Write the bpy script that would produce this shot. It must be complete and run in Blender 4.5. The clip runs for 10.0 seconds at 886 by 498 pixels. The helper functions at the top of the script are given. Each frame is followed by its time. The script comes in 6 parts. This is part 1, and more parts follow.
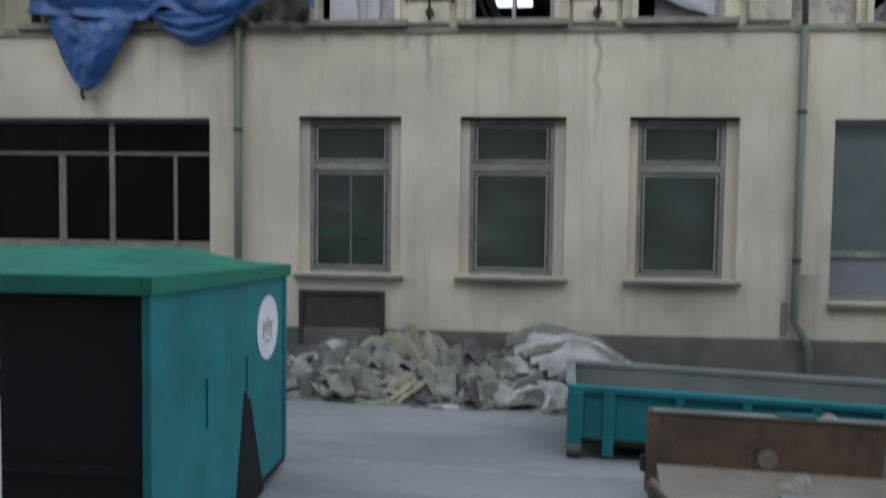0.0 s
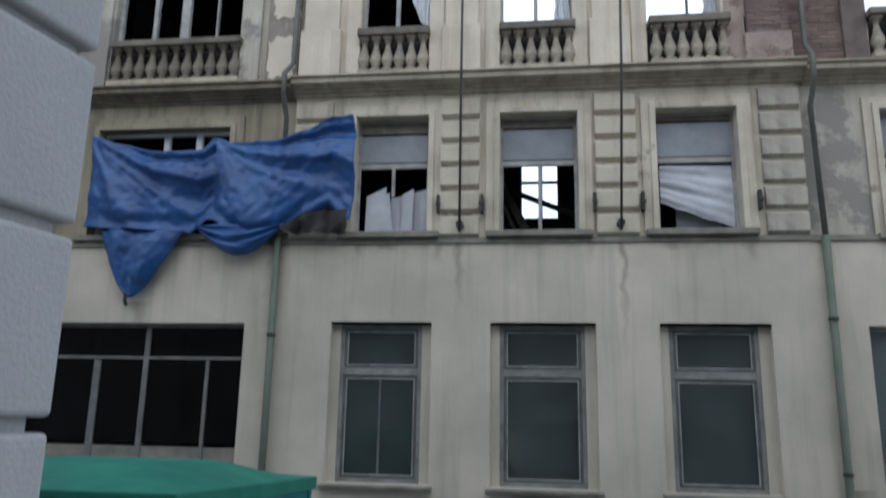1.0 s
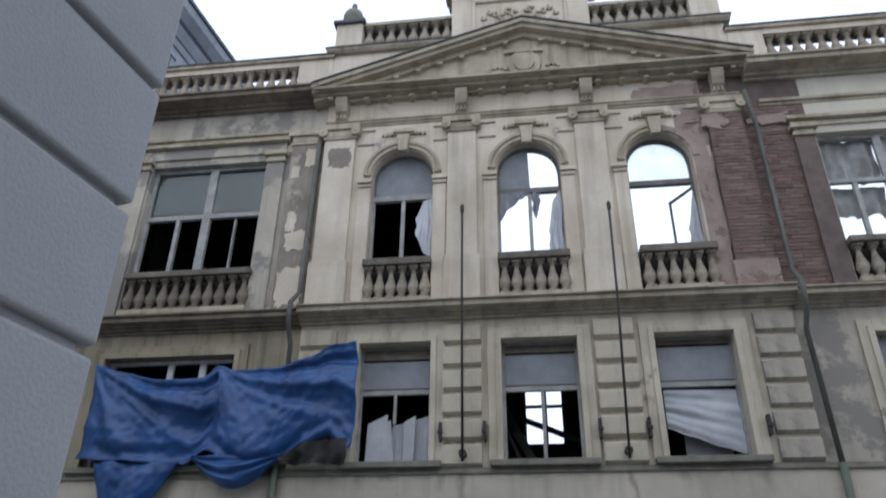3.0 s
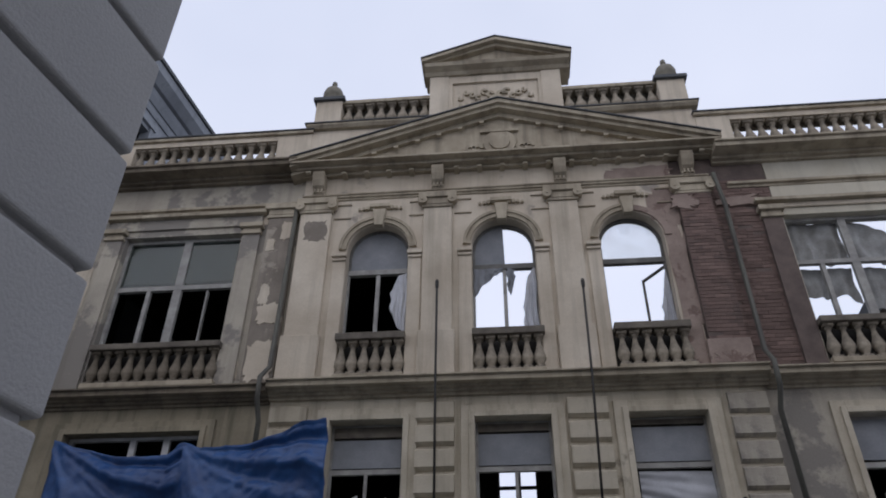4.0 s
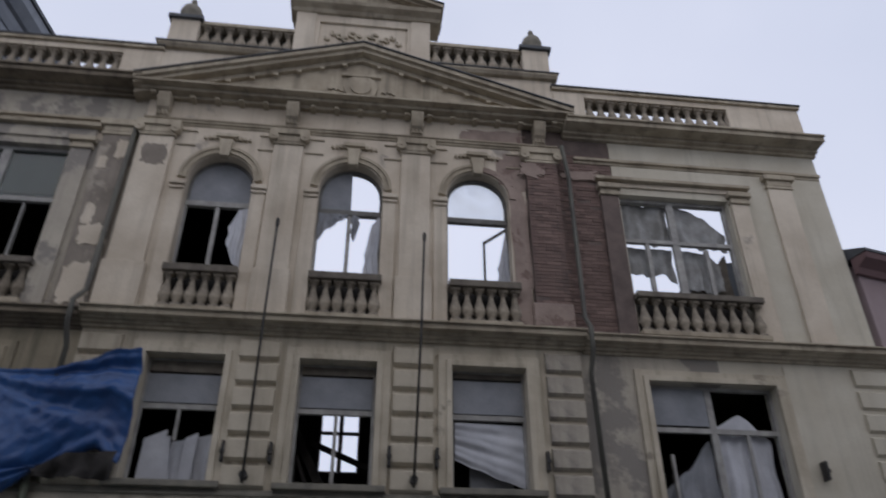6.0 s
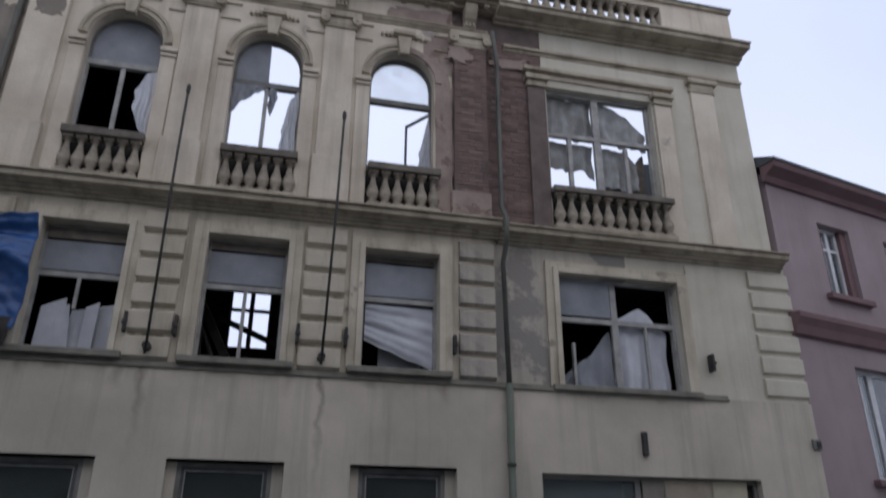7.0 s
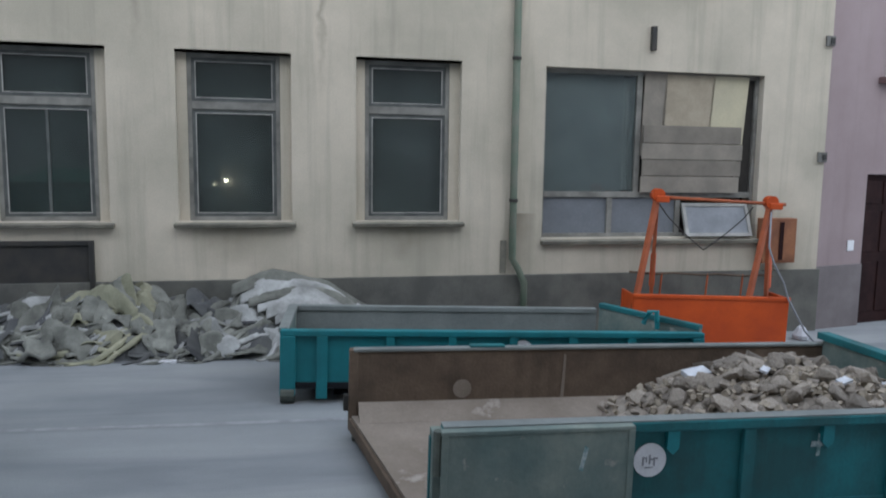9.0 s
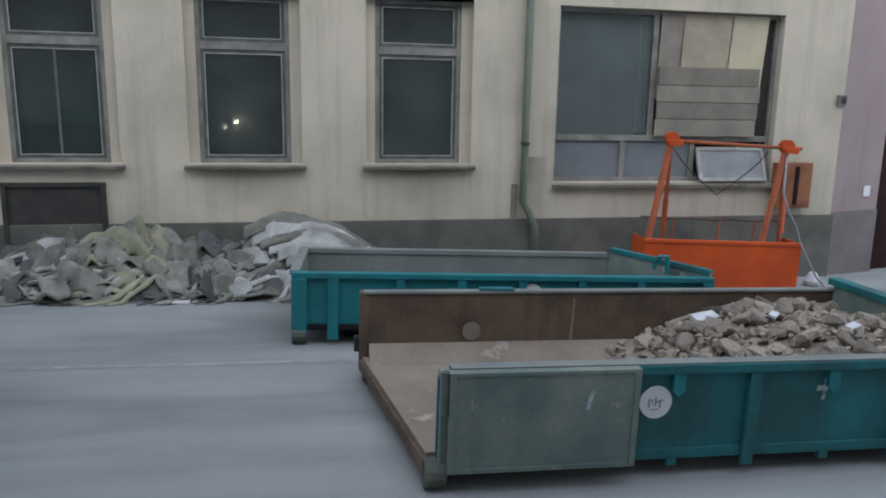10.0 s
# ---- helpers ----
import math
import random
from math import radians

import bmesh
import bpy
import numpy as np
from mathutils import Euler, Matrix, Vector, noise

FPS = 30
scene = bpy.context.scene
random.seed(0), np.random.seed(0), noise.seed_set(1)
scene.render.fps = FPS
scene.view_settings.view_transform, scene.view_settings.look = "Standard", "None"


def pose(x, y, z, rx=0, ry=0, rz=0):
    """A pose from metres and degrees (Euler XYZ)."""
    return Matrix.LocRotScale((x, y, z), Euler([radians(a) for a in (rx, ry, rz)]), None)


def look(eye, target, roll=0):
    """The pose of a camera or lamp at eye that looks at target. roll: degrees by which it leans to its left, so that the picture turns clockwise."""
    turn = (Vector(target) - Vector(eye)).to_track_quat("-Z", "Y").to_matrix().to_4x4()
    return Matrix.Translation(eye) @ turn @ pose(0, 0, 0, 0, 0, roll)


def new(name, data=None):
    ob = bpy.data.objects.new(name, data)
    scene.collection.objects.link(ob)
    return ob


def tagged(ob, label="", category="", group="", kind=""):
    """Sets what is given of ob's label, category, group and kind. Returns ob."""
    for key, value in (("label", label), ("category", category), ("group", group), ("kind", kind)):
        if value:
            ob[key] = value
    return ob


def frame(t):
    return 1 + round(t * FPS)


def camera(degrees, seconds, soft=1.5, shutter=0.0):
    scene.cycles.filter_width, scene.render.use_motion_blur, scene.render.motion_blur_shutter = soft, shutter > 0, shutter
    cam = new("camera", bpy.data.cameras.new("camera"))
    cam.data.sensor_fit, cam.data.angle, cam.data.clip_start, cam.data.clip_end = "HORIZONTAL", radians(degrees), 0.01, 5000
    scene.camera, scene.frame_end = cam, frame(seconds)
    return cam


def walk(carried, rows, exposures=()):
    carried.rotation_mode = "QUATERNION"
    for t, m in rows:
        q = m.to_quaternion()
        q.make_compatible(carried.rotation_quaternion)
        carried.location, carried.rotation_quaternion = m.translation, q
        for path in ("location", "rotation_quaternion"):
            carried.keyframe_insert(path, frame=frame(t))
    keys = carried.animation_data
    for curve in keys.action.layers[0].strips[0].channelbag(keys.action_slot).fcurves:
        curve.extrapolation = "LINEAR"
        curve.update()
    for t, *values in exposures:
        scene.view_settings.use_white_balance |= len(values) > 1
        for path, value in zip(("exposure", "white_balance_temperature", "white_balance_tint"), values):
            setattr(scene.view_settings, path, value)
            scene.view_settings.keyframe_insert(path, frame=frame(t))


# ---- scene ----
EYE = 3.18
cam = camera(62.0, 10.0, soft=1.8, shutter=0.5)
ROWS = [
    (0.0, -0.391, -0.011, -0.069, 4.76, -2.87, 0.73),
    (0.5, -0.407, -0.028, -0.029, 6.17, 5.65, 1.07),
    (1.0, -0.424, -0.049, 0.021, 7.14, 12.53, 1.12),
    (1.5, -0.433, -0.033, 0.072, 7.71, 17.67, 0.95),
    (2.0, -0.404, -0.074, 0.095, 8.14, 21.73, 0.78),
    (2.5, -0.380, -0.106, 0.131, 8.19, 25.11, 0.86),
    (3.0, -0.350, -0.155, 0.165, 7.88, 29.17, 0.83),
    (3.2, -0.349, -0.160, 0.169, 7.48, 30.85, 0.75),
    (4.3, -0.315, -0.099, 0.175, 4.97, 35.48, 0.45),
    (4.5, -0.290, -0.089, 0.171, 4.36, 35.51, 0.38),
    (5.0, -0.168, -0.053, 0.149, 2.03, 35.53, -0.01),
    (5.5, -0.026, 0.004, 0.091, -1.89, 34.57, -0.22),
    (5.7, 0.010, 0.024, 0.063, -3.85, 33.60, -0.17),
    (6.8, 0.221, 0.212, -0.009, -12.69, 25.79, 0.20),
    (7.0, 0.241, 0.225, -0.019, -13.31, 23.57, 0.23),
    (7.5, 0.333, 0.151, -0.154, -13.73, 17.32, 0.39),
    (8.0, 0.385, 0.177, -0.099, -13.89, 6.52, 0.32),
    (8.5, 0.427, 0.107, -0.077, -12.68, -2.48, 0.61),
    (9.0, 0.488, 0.184, -0.137, -12.00, -6.75, 0.82),
    (9.5, 0.500, 0.188, -0.141, -11.69, -9.51, 1.03),
    (10.0, 0.504, 0.190, -0.142, -11.17, -11.13, 1.00),
]
EXPOSURES = [(0.0, 0.72, 6900, 3), (1.0, 0.52, 6450, 3), (2.5, 0.48, 6450, 4), (3.2, 0.12, 6500, 7), (4.3, -0.52, 6950, 12), (5.7, -0.58, 6950, 12), (6.8, -0.45, 6650, 12), (7.5, 0.12, 6550, 6), (8.5, 0.88, 6600, 3), (10.0, 0.85, 6850, 4)]
walk(cam, [(t, pose(x, y, EYE + z, 90 + pitch, 0, yaw) @ pose(0, 0, 0, 0, 0, roll)) for t, x, y, z, yaw, pitch, roll in ROWS], EXPOSURES)

# ---- sky and light: overcast dusk ----
world = bpy.data.worlds.new("overcast_sky")
scene.world = world
world.use_nodes = True
wn, wl = world.node_tree.nodes, world.node_tree.links
wn.clear()
w_out, w_bg = wn.new("ShaderNodeOutputWorld"), wn.new("ShaderNodeBackground")
w_sky, w_mix = wn.new("ShaderNodeTexSky"), wn.new("ShaderNodeMix")
w_sky.sky_type, w_sky.sun_disc = "NISHITA", False
w_sky.sun_elevation, w_sky.sun_rotation = radians(35), radians(200)
w_sky.air_density, w_sky.dust_density = 1.0, 3.0
w_mix.data_type, w_mix.blend_type = "RGBA", "MIX"
w_tex, w_noise, w_ramp, w_scale = wn.new("ShaderNodeTexCoord"), wn.new("ShaderNodeTexNoise"), wn.new("ShaderNodeValToRGB"), wn.new("ShaderNodeVectorMath")
w_noise.inputs["Scale"].default_value, w_noise.inputs["Detail"].default_value = 1.6, 4.0
w_ramp.color_ramp.elements[0].color, w_ramp.color_ramp.elements[1].color = (9.4, 10.7, 14.0, 1), (11.6, 12.8, 16.0, 1)
w_ramp.color_ramp.elements[0].position, w_ramp.color_ramp.elements[1].position = 0.3, 0.7
wl.new(w_tex.outputs["Generated"], w_noise.inputs["Vector"])
wl.new(w_noise.outputs["Fac"], w_ramp.inputs["Fac"])
w_mix.inputs["Factor"].default_value = 0.88
wl.new(w_sky.outputs["Color"], w_mix.inputs["A"])
wl.new(w_ramp.outputs["Color"], w_mix.inputs["B"])
wl.new(w_mix.outputs["Result"], w_bg.inputs["Color"])
w_bg.inputs["Strength"].default_value = 0.1
wl.new(w_bg.outputs["Background"], w_out.inputs["Surface"])
sun = new("sun", bpy.data.lights.new("sun", "SUN"))
sun.data.energy, sun.data.angle, sun.data.color = 0.3, radians(50), (1.0, 0.96, 0.9)
sun.matrix_basis = look((6, -14, 30), (0, 12, 5))


# ---- materials ----
def material(name, col, col2=None, scale=3.0, rough=0.85, bump=0.3, fine=60.0, metal=0.0, streak=0.0, streak_col=None,
             patch=0.0, patch_col=None, patch_scale=0.9, vary=0.0, spec=0.3, low=0.35, high=0.65, transmission=0.0, coords="Object"):
    """A worn surface: two tones at a large scale, fine grain, vertical run-off streaks, flaked patches and relief."""
    m = bpy.data.materials.new(name)
    m.use_nodes = True
    n, l = m.node_tree.nodes, m.node_tree.links
    b = n["Principled BSDF"]
    tc = n.new("ShaderNodeTexCoord")

    def noise(s, detail=5.0, vec=None, r=0.6):
        t = n.new("ShaderNodeTexNoise")
        t.inputs["Scale"].default_value, t.inputs["Detail"].default_value, t.inputs["Roughness"].default_value = s, detail, r
        l.new(vec or tc.outputs[coords], t.inputs["Vector"])
        return t.outputs["Fac"]

    def ramp(fac, lo, hi):
        t = n.new("ShaderNodeMapRange")
        t.inputs["From Min"].default_value, t.inputs["From Max"].default_value = lo, hi
        l.new(fac, t.inputs["Value"])
        return t.outputs["Result"]

    def mix(fac, a, c, kind="MIX"):
        t = n.new("ShaderNodeMix")
        t.data_type, t.blend_type = "RGBA", kind
        for sock, v in (("Factor", fac), ("A", a), ("B", c)):
            if isinstance(v, (tuple, float, int)):
                t.inputs[sock].default_value = (*v, 1) if isinstance(v, tuple) else v
            else:
                l.new(v, t.inputs[sock])
        return t.outputs["Result"]

    def scaled(f, k):
        t = n.new("ShaderNodeMath")
        t.operation = "MULTIPLY"
        l.new(f, t.inputs[0])
        t.inputs[1].default_value = k
        return t.outputs["Value"]

    col2 = col2 or tuple(c * 0.75 for c in col)
    big = noise(scale)
    c = mix(ramp(big, low, high), col, col2)
    grain = noise(fine, 3.0)
    c = mix(scaled(ramp(grain, 0.3, 0.7), 0.25), c, tuple(x * 0.7 for x in col2))
    height = grain
    if streak:
        mp = n.new("ShaderNodeMapping")
        mp.inputs["Scale"].default_value = (2.6, 2.6, 0.16)
        l.new(tc.outputs[coords], mp.inputs["Vector"])
        s = noise(1.6, 6.0, mp.outputs["Vector"])
        c = mix(scaled(ramp(s, 0.5, 0.72), streak), c, streak_col or tuple(x * 0.5 for x in col))
    if patch:
        p = ramp(noise(patch_scale, 7.0, None, 0.62), 0.585 - patch * 0.2, 0.635 - patch * 0.2)
        c = mix(p, c, patch_col)
        t = n.new("ShaderNodeMath")
        t.operation = "SUBTRACT"
        l.new(height, t.inputs[0])
        l.new(p, t.inputs[1])
        height = t.outputs["Value"]
    if vary:
        oi = n.new("ShaderNodeObjectInfo")
        hs = n.new("ShaderNodeHueSaturation")
        l.new(c, hs.inputs["Color"])
        l.new(ramp_random(n, l, oi, vary), hs.inputs["Value"])
        c = hs.outputs["Color"]
    l.new(c, b.inputs["Base Color"])
    rr = n.new("ShaderNodeMapRange")
    rr.inputs["To Min"].default_value, rr.inputs["To Max"].default_value = max(rough - 0.12, 0.02), min(rough + 0.1, 1.0)
    l.new(big, rr.inputs["Value"])
    l.new(rr.outputs["Result"], b.inputs["Roughness"])
    b.inputs["Metallic"].default_value = metal
    b.inputs["Specular IOR Level"].default_value = spec
    if transmission:
        b.inputs["Transmission Weight"].default_value = transmission
        b.inputs["IOR"].default_value = 1.3
    if bump:
        bp = n.new("ShaderNodeBump")
        bp.inputs["Strength"].default_value, bp.inputs["Distance"].default_value = bump, 0.02
        l.new(height, bp.inputs["Height"])
        l.new(bp.outputs["Normal"], b.inputs["Normal"])
    return m


def ramp_random(n, l, oi, vary):
    t = n.new("ShaderNodeMapRange")
    t.inputs["To Min"].default_value, t.inputs["To Max"].default_value = 1 - vary, 1 + vary
    l.new(oi.outputs["Random"], t.inputs["Value"])
    return t.outputs["Result"]


def pane_material(name, film, tint, rough, dust, ior=1.5):
    """Real glass with a film of dust on it."""
    m = bpy.data.materials.new(name)
    m.use_nodes = True
    n, l = m.node_tree.nodes, m.node_tree.links
    b, out = n["Principled BSDF"], n["Material Output"]
    b.inputs["Base Color"].default_value = (*tint, 1)
    b.inputs["Transmission Weight"].default_value, b.inputs["Roughness"].default_value, b.inputs["IOR"].default_value = 1.0, rough, ior
    d, mx, t, r, tc = n.new("ShaderNodeBsdfDiffuse"), n.new("ShaderNodeMixShader"), n.new("ShaderNodeTexNoise"), n.new("ShaderNodeMapRange"), n.new("ShaderNodeTexCoord")
    d.inputs["Color"].default_value = (*film, 1)
    t.inputs["Scale"].default_value, t.inputs["Detail"].default_value = 1.7, 6.0
    r.inputs["From Min"].default_value, r.inputs["From Max"].default_value = 0.3, 0.7
    r.inputs["To Min"].default_value, r.inputs["To Max"].default_value = dust * 0.5, dust * 1.4
    l.new(tc.outputs["Object"], t.inputs["Vector"])
    l.new(t.outputs["Fac"], r.inputs["Value"])
    l.new(r.outputs["Result"], mx.inputs["Fac"])
    l.new(b.outputs["BSDF"], mx.inputs[1])
    l.new(d.outputs["BSDF"], mx.inputs[2])
    l.new(mx.outputs["Shader"], out.inputs["Surface"])
    return m


M_GROUNDFLOOR = material("plaster_ground_floor", (0.585, 0.515, 0.42), (0.43, 0.39, 0.315), 0.6, 0.9, 0.25, 45, streak=0.5, streak_col=(0.29, 0.27, 0.215), low=0.36, high=0.64)
M_PLASTER = material("plaster_cream", (0.68, 0.60, 0.485), (0.50, 0.425, 0.33), 0.75, 0.9, 0.35, 45, streak=0.5, streak_col=(0.27, 0.235, 0.18), patch=-0.35, patch_col=(0.31, 0.275, 0.235), patch_scale=0.8)
M_PLASTER_WORN = material("plaster_worn", (0.50, 0.45, 0.365), (0.38, 0.34, 0.28), 1.1, 0.92, 0.4, 40, streak=0.45, streak_col=(0.22, 0.195, 0.165), patch=0.42, patch_col=(0.25, 0.228, 0.20), patch_scale=0.95)
M_TRIM = material("trim_stucco", (0.50, 0.435, 0.33), (0.32, 0.27, 0.20), 1.4, 0.9, 0.35, 50, streak=0.7, streak_col=(0.15, 0.13, 0.10))
M_PLASTER_PALE = material("plaster_pale", (0.60, 0.56, 0.46), (0.50, 0.455, 0.36), 0.9, 0.9, 0.3, 45, streak=0.35, streak_col=(0.33, 0.30, 0.24), patch=-0.45, patch_col=(0.34, 0.30, 0.25), patch_scale=0.9)
M_TRIM_DARK = material("trim_stucco_stained", (0.27, 0.225, 0.165), (0.14, 0.115, 0.085), 1.6, 0.92, 0.35, 50, streak=0.8, streak_col=(0.075, 0.062, 0.05))
M_PLASTER_FIRST = material("plaster_ochre", (0.61, 0.545, 0.43), (0.44, 0.385, 0.295), 1.0, 0.9, 0.35, 45, streak=0.65, streak_col=(0.20, 0.17, 0.12), patch=-0.2, patch_col=(0.27, 0.235, 0.185), patch_scale=0.9)
M_PLASTER_STAINED = material("plaster_stained", (0.36, 0.31, 0.225), (0.22, 0.19, 0.135), 0.9, 0.92, 0.35, 45, streak=0.8, streak_col=(0.11, 0.10, 0.07))
M_BARE = material("bare_undercoat", (0.30, 0.26, 0.215), (0.20, 0.17, 0.14), 1.4, 0.95, 0.5, 40, streak=0.5, streak_col=(0.12, 0.10, 0.085), patch=0.1, patch_col=(0.37, 0.325, 0.265), patch_scale=1.6)
M_SCRAPED = material("scraped_pink_coat", (0.36, 0.28, 0.235), (0.25, 0.19, 0.16), 2.4, 0.95, 0.5, 45, patch=0.1, patch_col=(0.20, 0.14, 0.118), patch_scale=2.2)
M_SILL = material("sill_dirty", (0.27, 0.25, 0.2), (0.16, 0.15, 0.125), 3, 0.9, 0.4, 50)
def add_drips(m, drips, col):
    """Dark run-off stains of their own shape: (x, z top, length, half width)."""
    n, l = m.node_tree.nodes, m.node_tree.links
    b = n["Principled BSDF"]
    src = b.inputs["Base Color"].links[0].from_socket
    tc, sep = n.new("ShaderNodeTexCoord"), n.new("ShaderNodeSeparateXYZ")
    nz = n.new("ShaderNodeTexNoise")
    nz.inputs["Scale"].default_value, nz.inputs["Detail"].default_value = 2.5, 4.0
    l.new(tc.outputs["Object"], sep.inputs["Vector"])
    l.new(tc.outputs["Object"], nz.inputs["Vector"])

    def op(kind, a, c, clamp=False):
        t = n.new("ShaderNodeMath")
        t.operation, t.use_clamp = kind, clamp
        for i, v in enumerate((a, c)):
            if isinstance(v, (int, float)):
                t.inputs[i].default_value = v
            else:
                l.new(v, t.inputs[i])
        return t.outputs["Value"]

    wob = op("MULTIPLY", op("SUBTRACT", nz.outputs["Fac"], 0.5), 0.35)
    xx, zz = op("ADD", sep.outputs["X"], wob), op("ADD", sep.outputs["Z"], op("MULTIPLY", wob, 1.5))
    total = None
    for x, zt, length, hw in drips:
        d = op("ABSOLUTE", op("SUBTRACT", xx, x), 0)
        side = op("SUBTRACT", 1.0, op("DIVIDE", d, hw), True)
        down = op("SUBTRACT", 1.0, op("DIVIDE", op("SUBTRACT", zt, zz), length), True)
        f = op("MULTIPLY", op("MULTIPLY", side, down), op("LESS_THAN", sep.outputs["Z"], zt))
        total = f if total is None else op("MAXIMUM", total, f)
    mx = n.new("ShaderNodeMix")
    mx.data_type = "RGBA"
    l.new(op("MULTIPLY", total, 0.8), mx.inputs["Factor"])
    l.new(src, mx.inputs["A"])
    mx.inputs["B"].default_value = (*col, 1)
    l.new(mx.outputs["Result"], b.inputs["Base Color"])


add_drips(M_GROUNDFLOOR, [(-1.66, 6.1, 1.5, 0.09), (1.04, 6.1, 2.2, 0.07), (-2.9, 6.06, 0.16, 1.6), (2.3, 6.06, 0.18, 1.7), (-0.3, 6.06, 0.15, 1.5), (4.16, 6.1, 1.2, 0.16), (-4.8, 6.1, 2.2, 0.2),
                          (-7.4, 6.06, 0.18, 2.6), (6.4, 6.06, 0.15, 2.6), (-2.0, 6.1, 0.5, 0.12), (-3.4, 6.1, 0.4, 0.16), (0.5, 6.1, 0.45, 0.12), (3.1, 6.1, 0.5, 0.14), (-0.3, 2.0, 0.7, 0.85), (2.4, 2.0, 0.6, 0.85), (8.9, 2.0, 1.0, 0.25), (4.3, 2.2, 1.3, 0.3), (-7.3, 5.0, 0.7, 0.3)], (0.19, 0.165, 0.125))
M_PLINTH = material("plinth_stone", (0.16, 0.155, 0.135), (0.095, 0.093, 0.085), 1.6, 0.9, 0.5, 40, streak=0.4)
M_BRICK = material("old_brick", (0.21, 0.14, 0.118), (0.125, 0.092, 0.08), 2.2, 0.95, 0.5, 70, vary=0.28)
M_MORTAR = material("mortar", (0.19, 0.145, 0.125), (0.12, 0.094, 0.084), 2.5, 0.97, 0.6, 60)
# The unlit rooms' shade is put into this low albedo.
M_DARKROOM = material("room_shade_plaster", (0.075, 0.068, 0.06), (0.03, 0.028, 0.026), 0.8, 0.95, 0.4, 30)
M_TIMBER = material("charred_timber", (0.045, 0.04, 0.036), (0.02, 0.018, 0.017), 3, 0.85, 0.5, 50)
M_FRAME_SHOP = material("window_frame_stained", (0.27, 0.26, 0.235), (0.15, 0.145, 0.13), 3, 0.7, 0.3, 60, streak=0.4)
M_FRAME = material("window_frame_paint", (0.42, 0.41, 0.38), (0.27, 0.26, 0.245), 4, 0.7, 0.3, 60)
M_FRAME_DARK = material("window_frame_weathered", (0.2, 0.195, 0.18), (0.12, 0.115, 0.105), 4, 0.75, 0.3, 60)
M_SASH = material("sash_weathered", (0.13, 0.135, 0.13), (0.075, 0.08, 0.078), 4, 0.75, 0.3, 60)
M_WHITEFRAME = material("window_frame_white", (0.66, 0.66, 0.66), (0.5, 0.5, 0.5), 4, 0.6, 0.2, 60)
M_BLIND = material("blind_grey", (0.29, 0.30, 0.32), (0.20, 0.21, 0.225), 1.5, 0.85, 0.2, 30)
M_TORN = material("torn_board_grey", (0.40, 0.405, 0.40), (0.22, 0.215, 0.20), 2.2, 0.9, 0.3, 30)
M_CLOTH = material("white_cloth", (0.62, 0.63, 0.66), (0.46, 0.47, 0.5), 1.6, 0.9, 0.2, 40)
M_PANE = pane_material("dusty_glass", (0.19, 0.225, 0.225), (0.72, 0.8, 0.78), 0.015, 0.07, 1.42)
M_PANE_CLEAN = pane_material("window_glass", (0.4, 0.43, 0.46), (0.85, 0.88, 0.9), 0.02, 0.1)
M_PANE_SMOKED = pane_material("smoked_glass", (0.05, 0.05, 0.05), (0.16, 0.16, 0.15), 0.01, 0.03, 1.22)
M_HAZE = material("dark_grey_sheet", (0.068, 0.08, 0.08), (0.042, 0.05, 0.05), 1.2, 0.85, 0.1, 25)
M_SHEET = material("grey_window_film", (0.20, 0.215, 0.235), (0.15, 0.16, 0.175), 1.2, 0.8, 0.1, 25)
M_TARP = material("blue_tarpaulin", (0.016, 0.082, 0.245), (0.010, 0.045, 0.15), 2.0, 0.45, 0.25, 26, spec=0.5)
M_TEAL = material("teal_paint", (0.012, 0.20, 0.225), (0.01, 0.14, 0.16), 1.3, 0.55, 0.15, 40, spec=0.4, patch=-0.3, patch_col=(0.05, 0.06, 0.055), patch_scale=2.6, streak=0.3, streak_col=(0.01, 0.07, 0.075))
M_TEAL_DIRTY = material("teal_paint_grimy", (0.012, 0.155, 0.17), (0.018, 0.085, 0.09), 1.1, 0.6, 0.2, 30, spec=0.35, streak=0.5, streak_col=(0.02, 0.05, 0.05), low=0.4, high=0.62)
M_TEAL_FADED = material("teal_paint_scraped", (0.205, 0.235, 0.205), (0.11, 0.155, 0.145), 1.3, 0.75, 0.25, 22, low=0.4, high=0.6, streak=0.35, streak_col=(0.09, 0.11, 0.10), patch=-0.12, patch_col=(0.28, 0.275, 0.245), patch_scale=3.2)
M_GREEN = material("green_lid_paint", (0.02, 0.20, 0.13), (0.015, 0.14, 0.10), 1.5, 0.6, 0.15, 40)
# Serves dark steel parts and, near black, the painted shade of openings.
M_DARKSTEEL_SHADE = material("dark_steel_and_shade", (0.004, 0.005, 0.008), (0.008, 0.009, 0.012), 2, 0.7, 0.2, 40)
M_RUST = material("rusty_steel", (0.165, 0.118, 0.083), (0.085, 0.06, 0.044), 1.9, 0.85, 0.4, 35, streak=0.55, streak_col=(0.05, 0.038, 0.028), patch=-0.32, patch_col=(0.15, 0.125, 0.10), patch_scale=1.1, low=0.35, high=0.65)
M_RUSTFLOOR = material("worn_steel_floor", (0.27, 0.225, 0.185), (0.18, 0.145, 0.115), 1.2, 0.8, 0.3, 30, patch=-0.05, patch_col=(0.33, 0.29, 0.25), patch_scale=1.1)
M_GREYSTEEL = material("dusty_grey_steel", (0.22, 0.235, 0.225), (0.15, 0.165, 0.16), 1.4, 0.75, 0.25, 30)
M_ORANGE = material("orange_paint", (0.60, 0.085, 0.010), (0.43, 0.055, 0.008), 1.5, 0.5, 0.15, 40, spec=0.4)
